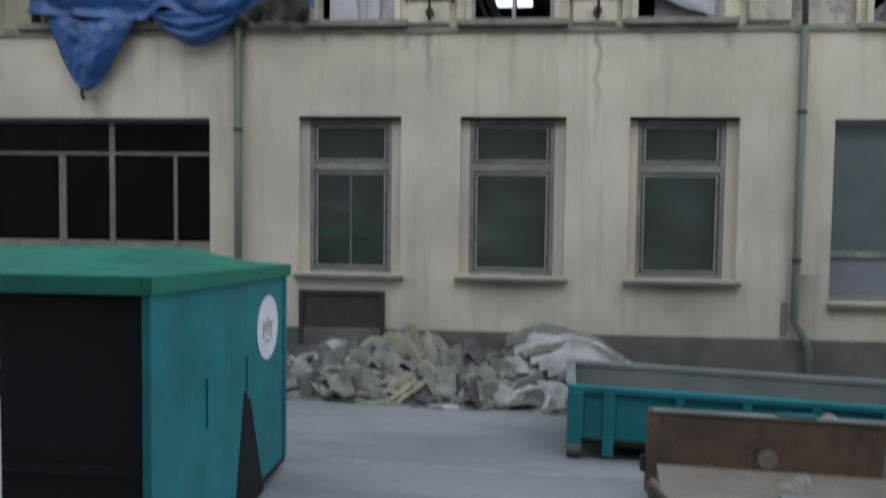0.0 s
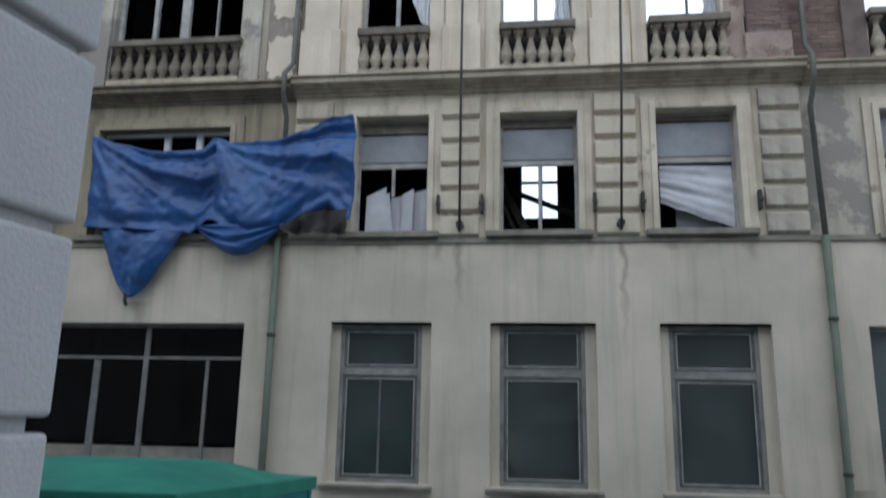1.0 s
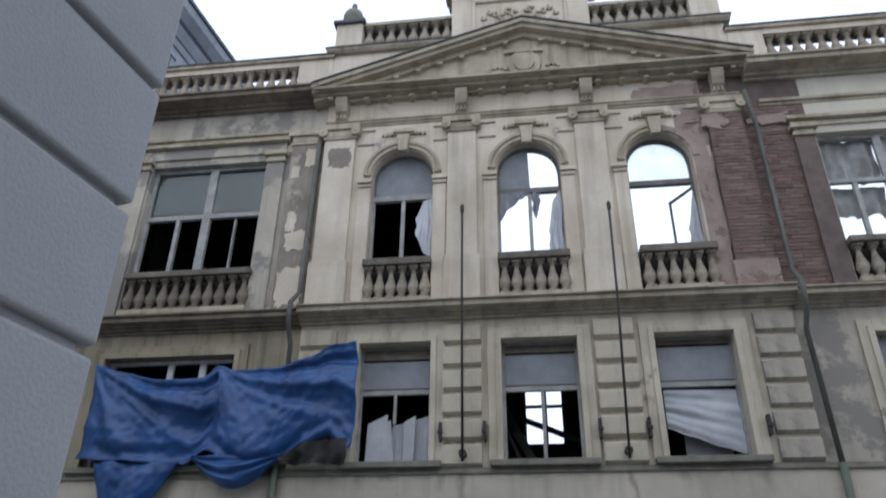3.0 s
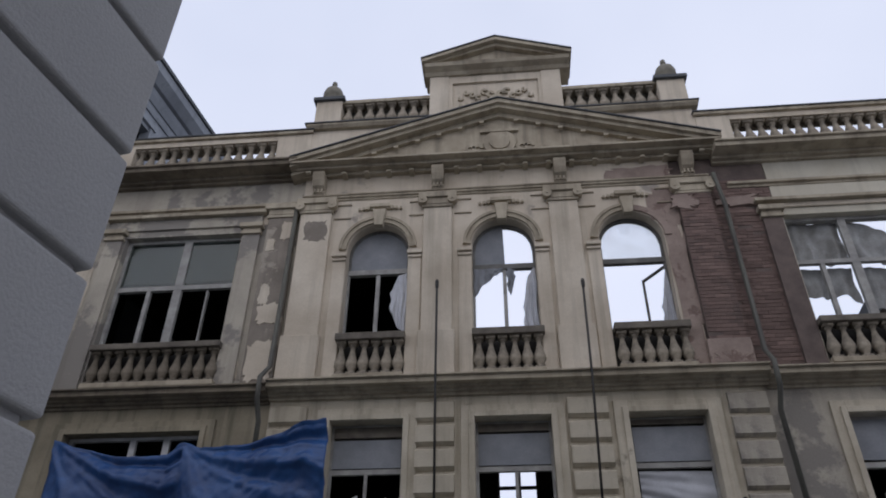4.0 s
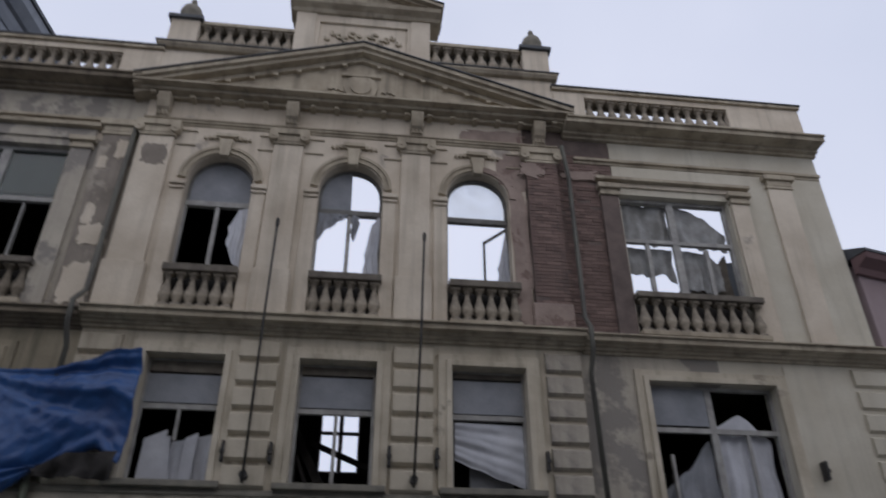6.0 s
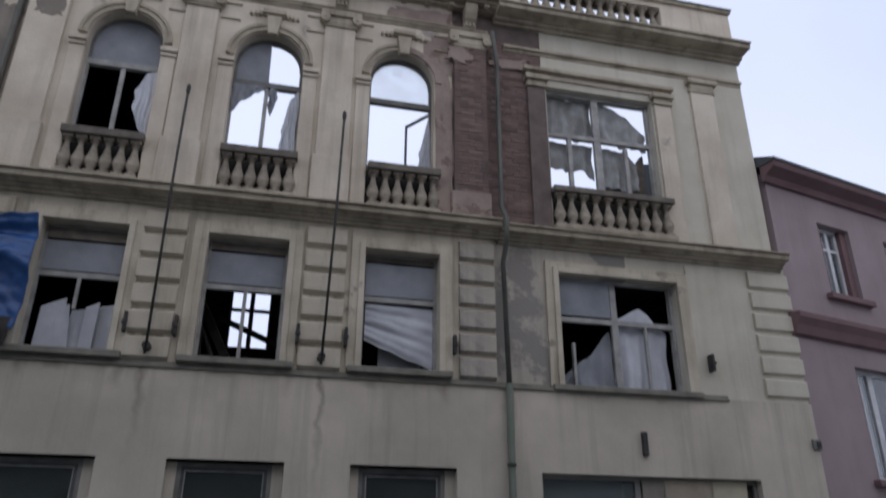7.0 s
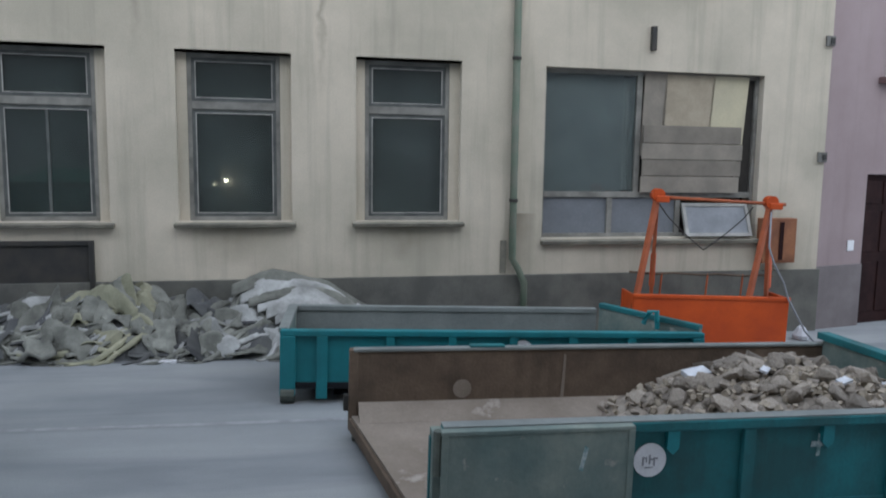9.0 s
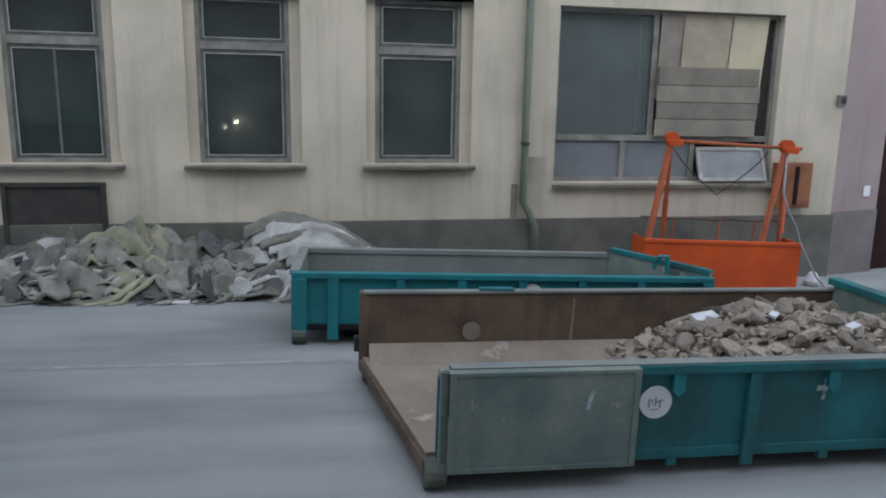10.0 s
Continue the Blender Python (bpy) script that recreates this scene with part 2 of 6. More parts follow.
M_ORANGE_DULL = material("orange_paint_weathered", (0.42, 0.11, 0.045), (0.27, 0.075, 0.035), 3, 0.7, 0.2, 40)
M_PIPE = material("green_zinc_pipe", (0.085, 0.125, 0.085), (0.14, 0.145, 0.115), 2.2, 0.6, 0.2, 40)
M_PIPE_OLD = material("old_zinc_pipe", (0.13, 0.13, 0.105), (0.085, 0.08, 0.07), 2.0, 0.6, 0.2, 40)
M_IRON = material("black_iron", (0.03, 0.03, 0.03), (0.05, 0.045, 0.04), 4, 0.6, 0.2, 50)
M_ASPHALT = material("dusty_asphalt", (0.345, 0.353, 0.355), (0.225, 0.233, 0.237), 0.3, 0.92, 0.4, 70, low=0.3, high=0.7)
def add_drag(m, col, strength):
    """Dusty drag marks along the street."""
    n, l = m.node_tree.nodes, m.node_tree.links
    b = n["Principled BSDF"]
    src = b.inputs["Base Color"].links[0].from_socket
    tc, mp, nz, r, mx = n.new("ShaderNodeTexCoord"), n.new("ShaderNodeMapping"), n.new("ShaderNodeTexNoise"), n.new("ShaderNodeMapRange"), n.new("ShaderNodeMix")
    mp.inputs["Scale"].default_value, mp.inputs["Rotation"].default_value = (0.16, 1.1, 1.0), (0, 0, 0.12)
    nz.inputs["Scale"].default_value, nz.inputs["Detail"].default_value, nz.inputs["Distortion"].default_value = 1.3, 6.0, 0.6
    r.inputs["From Min"].default_value, r.inputs["From Max"].default_value, r.inputs["To Max"].default_value = 0.42, 0.68, strength
    mx.data_type = "RGBA"
    l.new(tc.outputs["Object"], mp.inputs["Vector"])
    l.new(mp.outputs["Vector"], nz.inputs["Vector"])
    l.new(nz.outputs["Fac"], r.inputs["Value"])
    l.new(r.outputs["Result"], mx.inputs["Factor"])
    l.new(src, mx.inputs["A"])
    mx.inputs["B"].default_value = (*col, 1)
    l.new(mx.outputs["Result"], b.inputs["Base Color"])


add_drag(M_ASPHALT, (0.15, 0.16, 0.175), 0.6)
M_CHALK = material("worn_road_line", (0.35, 0.352, 0.36), (0.25, 0.252, 0.26), 5, 0.9, 0.3, 60)
M_NEARWALL = material("smooth_grey_render", (0.50, 0.49, 0.475), (0.44, 0.43, 0.42), 0.9, 0.85, 0.25, 80)
M_GREYHOUSE = material("grey_house_render", (0.33, 0.35, 0.375), (0.25, 0.265, 0.29), 0.8, 0.9, 0.2, 40, streak=0.5)
M_ROOFEDGE = material("roof_edge_sheet", (0.06, 0.065, 0.07), (0.09, 0.095, 0.1), 2, 0.6, 0.2, 40)
M_PINK = material("pink_render", (0.335, 0.265, 0.265), (0.285, 0.22, 0.222), 0.8, 0.9, 0.2, 45, streak=0.2)
M_PINKTRIM = material("dark_pink_trim", (0.20, 0.125, 0.122), (0.155, 0.095, 0.096), 1.5, 0.85, 0.2, 45)
M_PINKBASE = material("grey_base_render", (0.2, 0.175, 0.175), (0.15, 0.13, 0.13), 1.2, 0.9, 0.3, 45)
M_DOOR = material("dark_brown_door", (0.03, 0.012, 0.011), (0.018, 0.008, 0.008), 3, 0.75, 0.2, 50, spec=0.1)
M_BOARD = material("raw_board", (0.36, 0.31, 0.235), (0.26, 0.22, 0.165), 2.2, 0.85, 0.3, 40, vary=0.15)
M_BOARD_GREY = material("grey_board", (0.265, 0.235, 0.195), (0.185, 0.165, 0.14), 2.2, 0.85, 0.3, 40, vary=0.15)
M_PANEL_CREAM = material("cream_panel", (0.52, 0.47, 0.33), (0.42, 0.38, 0.28), 1.5, 0.85, 0.2, 40)
M_FELT = material("dirty_roofing_sheet", (0.245, 0.245, 0.215), (0.10, 0.10, 0.088), 2.6, 0.9, 0.5, 25, vary=0.32, coords="Object")
M_FELT_YELLOW = material("yellowed_sheet", (0.33, 0.315, 0.225), (0.17, 0.17, 0.12), 2.4, 0.9, 0.5, 25, vary=0.2)
M_FELT_LIGHT = material("pale_sheet", (0.42, 0.42, 0.41), (0.20, 0.20, 0.19), 2.4, 0.85, 0.4, 25, vary=0.15)
# For dark sheets, and for the shade painted in the heap's gaps.
M_FELT_DARK_GAPS = material("dark_sheet_and_gap_shade", (0.055, 0.056, 0.06), (0.11, 0.11, 0.105), 2.2, 0.85, 0.5, 25, vary=0.3)
M_RUBBLE = material("mortar_rubble", (0.37, 0.325, 0.275), (0.24, 0.20, 0.165), 6, 0.95, 0.6, 50, vary=0.42)
M_RUBBLE_PALE = material("mortar_crumbs", (0.40, 0.34, 0.27), (0.26, 0.22, 0.17), 7, 0.95, 0.4, 50)
M_WHITE = material("white_sticker", (0.72, 0.72, 0.74), (0.62, 0.62, 0.64), 3, 0.7, 0.1, 50)
M_GREYPRINT = material("grey_print", (0.3, 0.3, 0.32), (0.25, 0.25, 0.27), 3, 0.7, 0.1, 50)
M_RUBBER = material("worn_roller", (0.12, 0.13, 0.11), (0.07, 0.08, 0.07), 5, 0.8, 0.3, 50)


# ---- building blocks ----
class Geo:
    """Collects vertices and faces for one mesh."""

    def __init__(self):
        self.v, self.f = [], []

    def add(self, verts, faces):
        k = len(self.v)
        self.v += [tuple(p) for p in verts]
        self.f += [tuple(k + i for i in f) for f in faces]
        return self

    def box(self, x0, x1, y0, y1, z0, z1, m=None):
        p = [Vector((x, y, z)) for x in (x0, x1) for y in (y0, y1) for z in (z0, z1)]
        if m:
            p = [m @ q for q in p]
        return self.add(p, [(0, 1, 3, 2), (4, 6, 7, 5), (0, 4, 5, 1), (2, 3, 7, 6), (0, 2, 6, 4), (1, 5, 7, 3)])

    def prism(self, profile, x0, x1, m=None):
        """A (y, z) profile drawn out along x."""
        n = len(profile)
        p = [Vector((x, y, z)) for x in (x0, x1) for y, z in profile]
        if m:
            p = [m @ q for q in p]
        return self.add(p, [tuple(range(n)), tuple(range(2 * n - 1, n - 1, -1))] + [(i, i + n, (i + 1) % n + n, (i + 1) % n) for i in range(n)])

    def slab(self, outline, y0, y1):
        """An (x, z) outline drawn out along y."""
        n = len(outline)
        p = [(x, y, z) for y in (y0, y1) for x, z in outline]
        return self.add(p, [tuple(range(n)), tuple(range(2 * n - 1, n - 1, -1))] + [(i, i + n, (i + 1) % n + n, (i + 1) % n) for i in range(n)])

    def lathe(self, profile, x, y, z, seg=12):
        """(radius, height) turned about the upright axis."""
        n = len(profile)
        p = [(x + r * math.cos(2 * math.pi * s / seg), y + r * math.sin(2 * math.pi * s / seg), z + h) for s in range(seg) for r, h in profile]
        f = [(s * n + i, (s + 1) % seg * n + i, (s + 1) % seg * n + i + 1, s * n + i + 1) for s in range(seg) for i in range(n - 1)]
        f += [tuple(s * n for s in range(seg))[::-1], tuple(s * n + n - 1 for s in range(seg))]
        return self.add(p, f)

    def tube(self, points, r, seg=8):
        pts = [Vector(p) for p in points]
        rings = []
        for i, p in enumerate(pts):
            d = (pts[min(i + 1, len(pts) - 1)] - pts[max(i - 1, 0)]).normalized()
            a = d.cross(Vector((0, 0, 1)) if abs(d.z) < 0.9 else Vector((1, 0, 0))).normalized()
            b = d.cross(a)
            rings += [p + r * (math.cos(2 * math.pi * s / seg) * a + math.sin(2 * math.pi * s / seg) * b) for s in range(seg)]
        f = [(i * seg + s, i * seg + (s + 1) % seg, (i + 1) * seg + (s + 1) % seg, (i + 1) * seg + s) for i in range(len(pts) - 1) for s in range(seg)]
        f += [tuple(range(seg))[::-1], tuple(range((len(pts) - 1) * seg, len(pts) * seg))]
        return self.add(rings, f)

    def beam(self, a, b, w, h):
        """A straight square bar from a to b."""
        a, b = Vector(a), Vector(b)
        d = b - a
        m = Matrix.Translation(a) @ d.to_track_quat("X", "Z").to_matrix().to_4x4()
        return self.box(0, d.length, -w / 2, w / 2, -h / 2, h / 2, m)

    def wall(self, x0, x1, z0, z1, y0, y1, holes):
        """An upright wall with thickness and real openings (x0, x1, z0, z1)."""
        xs = sorted({x0, x1, *(h[0] for h in holes), *(h[1] for h in holes)})
        zs = sorted({z0, z1, *(h[2] for h in holes), *(h[3] for h in holes)})
        nx, nz = len(xs), len(zs)

        def full(i, j):
            if not (0 <= i < nx - 1 and 0 <= j < nz - 1):
                return False
            cx, cz = (xs[i] + xs[i + 1]) / 2, (zs[j] + zs[j + 1]) / 2
            return not any(h[0] < cx < h[1] and h[2] < cz < h[3] for h in holes)

        p = [(x, y, z) for y in (y0, y1) for x in xs for z in zs]

        def vi(i, j, k):
            return k * nx * nz + i * nz + j

        f = []
        for i in range(nx - 1):
            for j in range(nz - 1):
                if full(i, j):
                    f += [(vi(i, j, 0), vi(i + 1, j, 0), vi(i + 1, j + 1, 0), vi(i, j + 1, 0)), (vi(i, j, 1), vi(i, j + 1, 1), vi(i + 1, j + 1, 1), vi(i + 1, j, 1))]
                    if not full(i - 1, j):
                        f.append((vi(i, j, 0), vi(i, j + 1, 0), vi(i, j + 1, 1), vi(i, j, 1)))
                    if not full(i + 1, j):
                        f.append((vi(i + 1, j, 0), vi(i + 1, j, 1), vi(i + 1, j + 1, 1), vi(i + 1, j + 1, 0)))
                    if not full(i, j - 1):
                        f.append((vi(i, j, 0), vi(i, j, 1), vi(i + 1, j, 1), vi(i + 1, j, 0)))
                    if not full(i, j + 1):
                        f.append((vi(i, j + 1, 0), vi(i + 1, j + 1, 0), vi(i + 1, j + 1, 1), vi(i, j + 1, 1)))
        return self.add(p, f)

    def spandrel(self, xc, r, spring, top, y0, y1, seg=18):
        """Fills the corners over a round arch up to a level top."""
        p, f = [], []
        for i in range(seg + 1):
            a = math.pi * i / seg
            x, z = xc + r * math.cos(a), spring + r * math.sin(a)
            p += [(x, y0, z), (x, y1, z), (x, y0, top), (x, y1, top)]
        for i in range(seg):
            k = 4 * i
            f += [(k, k + 2, k + 6, k + 4), (k + 1, k + 5, k + 7, k + 3), (k, k + 4, k + 5, k + 1), (k + 2, k + 3, k + 7, k + 6)]
        return self.add(p, f)

    def ring(self, xc, zc, r0, r1, y0, y1, a0=0.0, a1=math.pi, seg=20):
        """A curved band in the wall's plane, such as an archivolt."""
        p, f = [], []
        for i in range(seg + 1):
            a = a0 + (a1 - a0) * i / seg
            for r in (r0, r1):
                for y in (y0, y1):
                    p.append((xc + r * math.cos(a), y, zc + r * math.sin(a)))
        for i in range(seg):
            k = 4 * i
            f += [(k, k + 2, k + 6, k + 4), (k + 1, k + 5, k + 7, k + 3), (k, k + 4, k + 5, k + 1), (k + 2, k + 3, k + 7, k + 6)]
        f += [(0, 1, 3, 2), (4 * seg, 4 * seg + 2, 4 * seg + 3, 4 * seg + 1)]
        return self.add(p, f)

    def sheet(self, fn, nu, nv):
        """A surface fn(u, v), u and v from 0 to 1."""
        p = [fn(i / nu, j / nv) for i in range(nu + 1) for j in range(nv + 1)]
        f = [(i * (nv + 1) + j, (i + 1) * (nv + 1) + j, (i + 1) * (nv + 1) + j + 1, i * (nv + 1) + j + 1) for i in range(nu) for j in range(nv)]
        return self.add(p, f)

    def mesh(self, name, mat, smooth=False, closed=True):
        me = bpy.data.meshes.new(name)
        me.from_pydata(self.v, [], self.f)
        if closed:
            bm = bmesh.new()
            bm.from_mesh(me)
            bmesh.ops.recalc_face_normals(bm, faces=bm.faces)
            bm.to_mesh(me)
            bm.free()
        me.materials.append(mat)
        if smooth:
            for p in me.polygons:
                p.use_smooth = True
        return me


def thing(name, label, category, group="", kind="", at=None):
    ob = new(name)
    ob.empty_display_size = 0.2
    if at is not None:
        ob.matrix_basis = at
    return tagged(ob, label, category, group, kind)


def part(name, geo, mat, parent=None, label="", bevel=0.0, smooth=False, closed=True, thick=0.0):
    """ONE mesh object under a thing or a part. The geometry is given in the parent's own space."""
    ob = new(name, geo.mesh(name, mat, smooth, closed))
    if parent is not None:
        ob.parent = parent
    if thick:
        s = ob.modifiers.new("thickness", "SOLIDIFY")
        s.thickness, s.offset = thick, 0.0
    if bevel:
        b = ob.modifiers.new("bevel", "BEVEL")
        b.width, b.segments, b.limit_method = bevel, 2, "ANGLE"
    return tagged(ob, label)


def structure(name, geo, mat, label, category, bevel=0.0, smooth=False):
    return tagged(part(name, geo, mat, None, "", bevel, smooth), label, category, kind="structure")


def spline(points, u):
    """A smooth height from a few (u, value) pairs."""
    us, vs = [p[0] for p in points], [p[1] for p in points]
    for i in range(len(us) - 1):
        if u <= us[i + 1]:
            t = max(0.0, (u - us[i]) / (us[i + 1] - us[i]))
            t = t * t * (3 - 2 * t) * 0.6 + t * 0.4
            return vs[i] + (vs[i + 1] - vs[i]) * t
    return vs[-1]


def ground_z(x):
    """The street falls gently towards the pink house."""
    return 0.02 * (10.5 - x)


# ---- ground ----
g = Geo()
g.add([(-150, -150, ground_z(-150)), (150, -150, ground_z(150)), (150, 150, ground_z(150)), (-150, 150, ground_z(-150))], [(0, 1, 2, 3)])
ground = structure("ground", g, M_ASPHALT, "dusty grey asphalt yard with worn patches", "ground")
g = Geo()
for k in range(14):
    a, b = -9 + 0.9 * k, -9 + 0.9 * (k + 1) + 0.004
    ya, yb = 8.10 - 0.02 * a + 0.02 * math.sin(a), 8.10 - 0.02 * b + 0.02 * math.sin(b)
    g.add([(a, ya, ground_z(a) + 0.004), (b, yb, ground_z(b) + 0.004), (b, yb + 0.09, ground_z(b) + 0.004), (a, ya + 0.09, ground_z(a) + 0.004)], [(0, 1, 2, 3)])
structure("road_line", g, M_CHALK, "faded pale line across the asphalt", "road marking")

# ---- the ruined house: walls ----
XL, XR = -10.4, 10.08
G_WIN = [(-3.80, -2.10), (-1.13, 0.57), (1.57, 3.27)]
F_WIN = [(-3.52, -2.22), (-0.98, 0.34), (1.64, 2.96)]
A_WIN = [-2.89, -0.345, 2.20]
A_R, A_SPRING, A_BOT = 0.63, 11.98, 9.98
PILASTERS = [(-4.58, -3.92), (-1.96, -1.37), (0.63, 1.22), (3.22, 3.88)]

g = Geo()
g.wall(XL, XR, -0.3, 6.02, 12.0, 12.45, [(a, b, 2.08, 4.63) for a, b in G_WIN] + [(4.70, 8.76, 1.78, 4.63), (-9.40, -5.32, 1.78, 4.63)])
structure("wall_ground_floor", g, M_GROUNDFLOOR, "cream ground floor wall with dirty run-off streaks", "wall")
g = Geo()
g.box(-4.86, XR + 0.04, 11.95, 12.0, -0.3, 1.17)
g.box(XL, -4.86, 11.95, 12.0, -0.3, 1.17)
plinth = structure("plinth", g, M_PLINTH, "dark grey stone plinth along the foot of the wall", "plinth", 0.012)

g = Geo()
g.wall(-4.66, 3.98, 6.02, 8.80, 12.02, 12.45, [(a, b, 6.19, 8.30) for a, b in F_WIN])
structure("wall_first_floor", g, M_PLASTER_FIRST, "cream plastered first floor wall, middle bay", "wall")
g = Geo()
g.wall(XL, -4.66, 6.02, 8.80, 12.06, 12.45, [(-8.40, -5.86, 6.19, 8.20)])
structure("wall_first_floor_west", g, M_PLASTER_STAINED, "stained first floor wall behind the tarpaulin", "wall")
g = Geo()
g.wall(3.98, 6.60, 6.02, 8.80, 12.06, 12.45, [(5.20, 6.60, 6.10, 8.20)])
structure("wall_first_floor_east", g, M_PLASTER_WORN, "patchy grey first floor wall with flaking plaster", "wall")
g = Geo()
g.wall(6.60, XR, 6.02, 8.80, 12.06, 12.45, [(6.60, 7.60, 6.10, 8.20)])
structure("wall_first_floor_corner", g, M_PLASTER_PALE, "pale cream first floor wall by the house corner", "wall")

g = Geo()
g.wall(-4.60, 3.20, 8.80, 14.0, 12.0, 12.42, [(x - A_R, x + A_R, 9.04, A_SPRING + A_R + 0.01) for x in A_WIN])
for x in A_WIN:
    g.spandrel(x, A_R, A_SPRING, A_SPRING + A_R + 0.01, 12.0, 12.42)
structure("wall_second_floor", g, M_PLASTER, "cream plastered second floor wall with three arches", "wall")
g = Geo()
g.wall(-10.3, -4.60, 8.80, 14.0, 12.07, 12.42, [(-8.42, -5.86, 9.04, 12.62)])
structure("wall_second_floor_west", g, M_PLASTER_WORN, "worn second floor wall with flaked plaster patches", "wall")
g = Geo()
g.wall(3.20, 5.12, 8.80, 14.0, 12.06, 12.42, [])
structure("wall_brick_core", g, M_MORTAR, "bare brick wall where the plaster has fallen off", "wall")
g = Geo()
g.wall(5.12, 9.88, 8.80, 14.0, 12.04, 12.42, [(5.20, 7.58, 9.04, 12.36)])
structure("wall_second_floor_east", g, M_PLASTER_PALE, "pale cream second floor wall of the east bay", "wall")

# The dark colour here paints the shade seen between the balusters.
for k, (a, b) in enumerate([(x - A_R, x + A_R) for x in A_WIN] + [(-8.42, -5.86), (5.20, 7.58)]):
    structure("breast_wall_%d" % (k + 1), Geo().box(a, b, 12.26, 12.38, 8.9, 9.96), M_DARKROOM, "breast wall behind the balustrade, painted in room shade", "wall")

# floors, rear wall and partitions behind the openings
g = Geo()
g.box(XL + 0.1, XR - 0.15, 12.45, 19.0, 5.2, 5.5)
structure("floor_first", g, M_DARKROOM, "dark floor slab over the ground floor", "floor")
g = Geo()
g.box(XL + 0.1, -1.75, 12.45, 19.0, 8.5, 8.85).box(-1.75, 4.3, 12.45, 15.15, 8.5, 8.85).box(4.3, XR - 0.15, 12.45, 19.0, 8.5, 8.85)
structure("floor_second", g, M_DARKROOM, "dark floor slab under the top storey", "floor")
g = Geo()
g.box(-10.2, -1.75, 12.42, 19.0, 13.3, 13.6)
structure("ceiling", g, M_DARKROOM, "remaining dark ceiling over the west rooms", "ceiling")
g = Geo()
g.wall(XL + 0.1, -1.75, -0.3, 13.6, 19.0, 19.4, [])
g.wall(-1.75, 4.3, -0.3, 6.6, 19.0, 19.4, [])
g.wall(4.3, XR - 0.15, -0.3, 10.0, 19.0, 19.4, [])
structure("wall_rear", g, M_DARKROOM, "rear wall seen through the broken windows, painted in room shade", "wall")
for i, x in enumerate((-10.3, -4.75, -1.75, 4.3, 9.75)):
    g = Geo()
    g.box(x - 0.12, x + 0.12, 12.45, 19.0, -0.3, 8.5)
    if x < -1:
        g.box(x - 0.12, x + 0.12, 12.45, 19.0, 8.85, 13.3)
    structure("partition_wall_%d" % (i + 1), g, M_DARKROOM, "partition wall inside the ruin, painted in room shade", "wall")

# ledges, string course, cornices
def cornice(name, x0, x1, yw, z0, steps, label, mat=M_TRIM):
    """A moulded band: steps of (height, projection) above z0."""
    prof = [(yw + 0.05, z0)]
    z = z0
    for h, d in steps:
        prof += [(yw - d, z), (yw - d, z + h)]
        z += h
    prof.append((yw + 0.05, z))
    return structure(name, Geo().prism(prof, x0, x1), mat, label, "moulding", 0.012)


cornice("ledge_first_floor", XL, -4.66, 12.06, 5.98, [(0.05, 0.10), (0.09, 0.07)], "weathered ledge above the ground floor", M_SILL)
cornice("ledge_first_floor_east", 3.98, 8.36, 12.06, 5.98, [(0.05, 0.10), (0.06, 0.06)], "weathered ledge above the ground floor", M_SILL)
cornice("ledge_first_floor_middle", -4.66, 3.98, 12.02, 5.99, [(0.05, 0.06), (0.05, 0.04)], "weathered ledge above the ground floor", M_SILL)
STRING = [(0.05, 0.05), (0.05, 0.12), (0.04, 0.20), (0.10, 0.34), (0.035, 0.40)]
cornice("string_course_middle", -4.68, 4.05, 12.0, 8.715, STRING, "projecting stone string course below the arches")
cornice("string_course_west", -10.5, -4.68, 12.06, 8.675, STRING, "dark weathered string course of the west bay", M_TRIM_DARK)
cornice("string_course_east", 4.05, 10.02, 12.06, 8.675, STRING, "weathered string course of the east bay")
cornice("architrave_middle", -4.60, 3.95, 12.0, 13.28, [(0.05, 0.03), (0.05, 0.07), (0.04, 0.10)], "thin moulded band above the capitals")
cornice("architrave_west", -10.3, -4.60, 12.07, 13.2, [(0.06, 0.03), (0.07, 0.09)], "thin moulded band above the window")
cornice("architrave_east", 4.3, 9.88, 12.05, 13.1, [(0.06, 0.03), (0.07, 0.09)], "thin moulded band above the window")
MAIN = [(0.05, 0.06), (0.06, 0.16), (0.10, 0.48), (0.05, 0.54)]
cornice("cornice_west", -10.5, -4.7, 12.02, 13.94, MAIN, "stained projecting main cornice below the parapet", M_TRIM_DARK)
cornice("cornice_east", 4.1, 9.94, 12.02, 13.73, MAIN, "projecting main cornice below the parapet")
cornice("pediment_base", -4.86, 4.25, 12.0, 13.92, [(0.06, 0.12), (0.06, 0.30), (0.05, 0.48)], "level base moulding of the pediment")
# ---- the ruined house: dressings ----
def piece(name, me, parent, m=None):
    """One of many alike parts, all on one mesh."""
    ob = new(name, me)
    ob.parent = parent
    if m is not None:
        ob.matrix_basis = m
    return ob


def built(name, label, category):
    return thing(name, label, category, kind="structure")


def baluster_mesh(h, r, mat):
    prof = [(0.62 * r, 0), (0.62 * r, 0.05), (0.45 * r, 0.08), (0.62 * r, 0.16), (1.0 * r, 0.30), (0.95 * r, 0.40), (0.55 * r, 0.60),
            (0.36 * r, 0.76), (0.40 * r, 0.84), (0.62 * r, 0.87), (0.45 * r, 0.90), (0.62 * r, 0.94), (0.62 * r, 1.0)]
    g = Geo().lathe([(a, b * h) for a, b in prof], 0, 0, 0, 10)
    q = 0.74 * r
    return g.box(-q, q, -q, q, 0.0, 0.07 * h).box(-q, q, -q, q, 0.91 * h, h).mesh("baluster", mat, True)


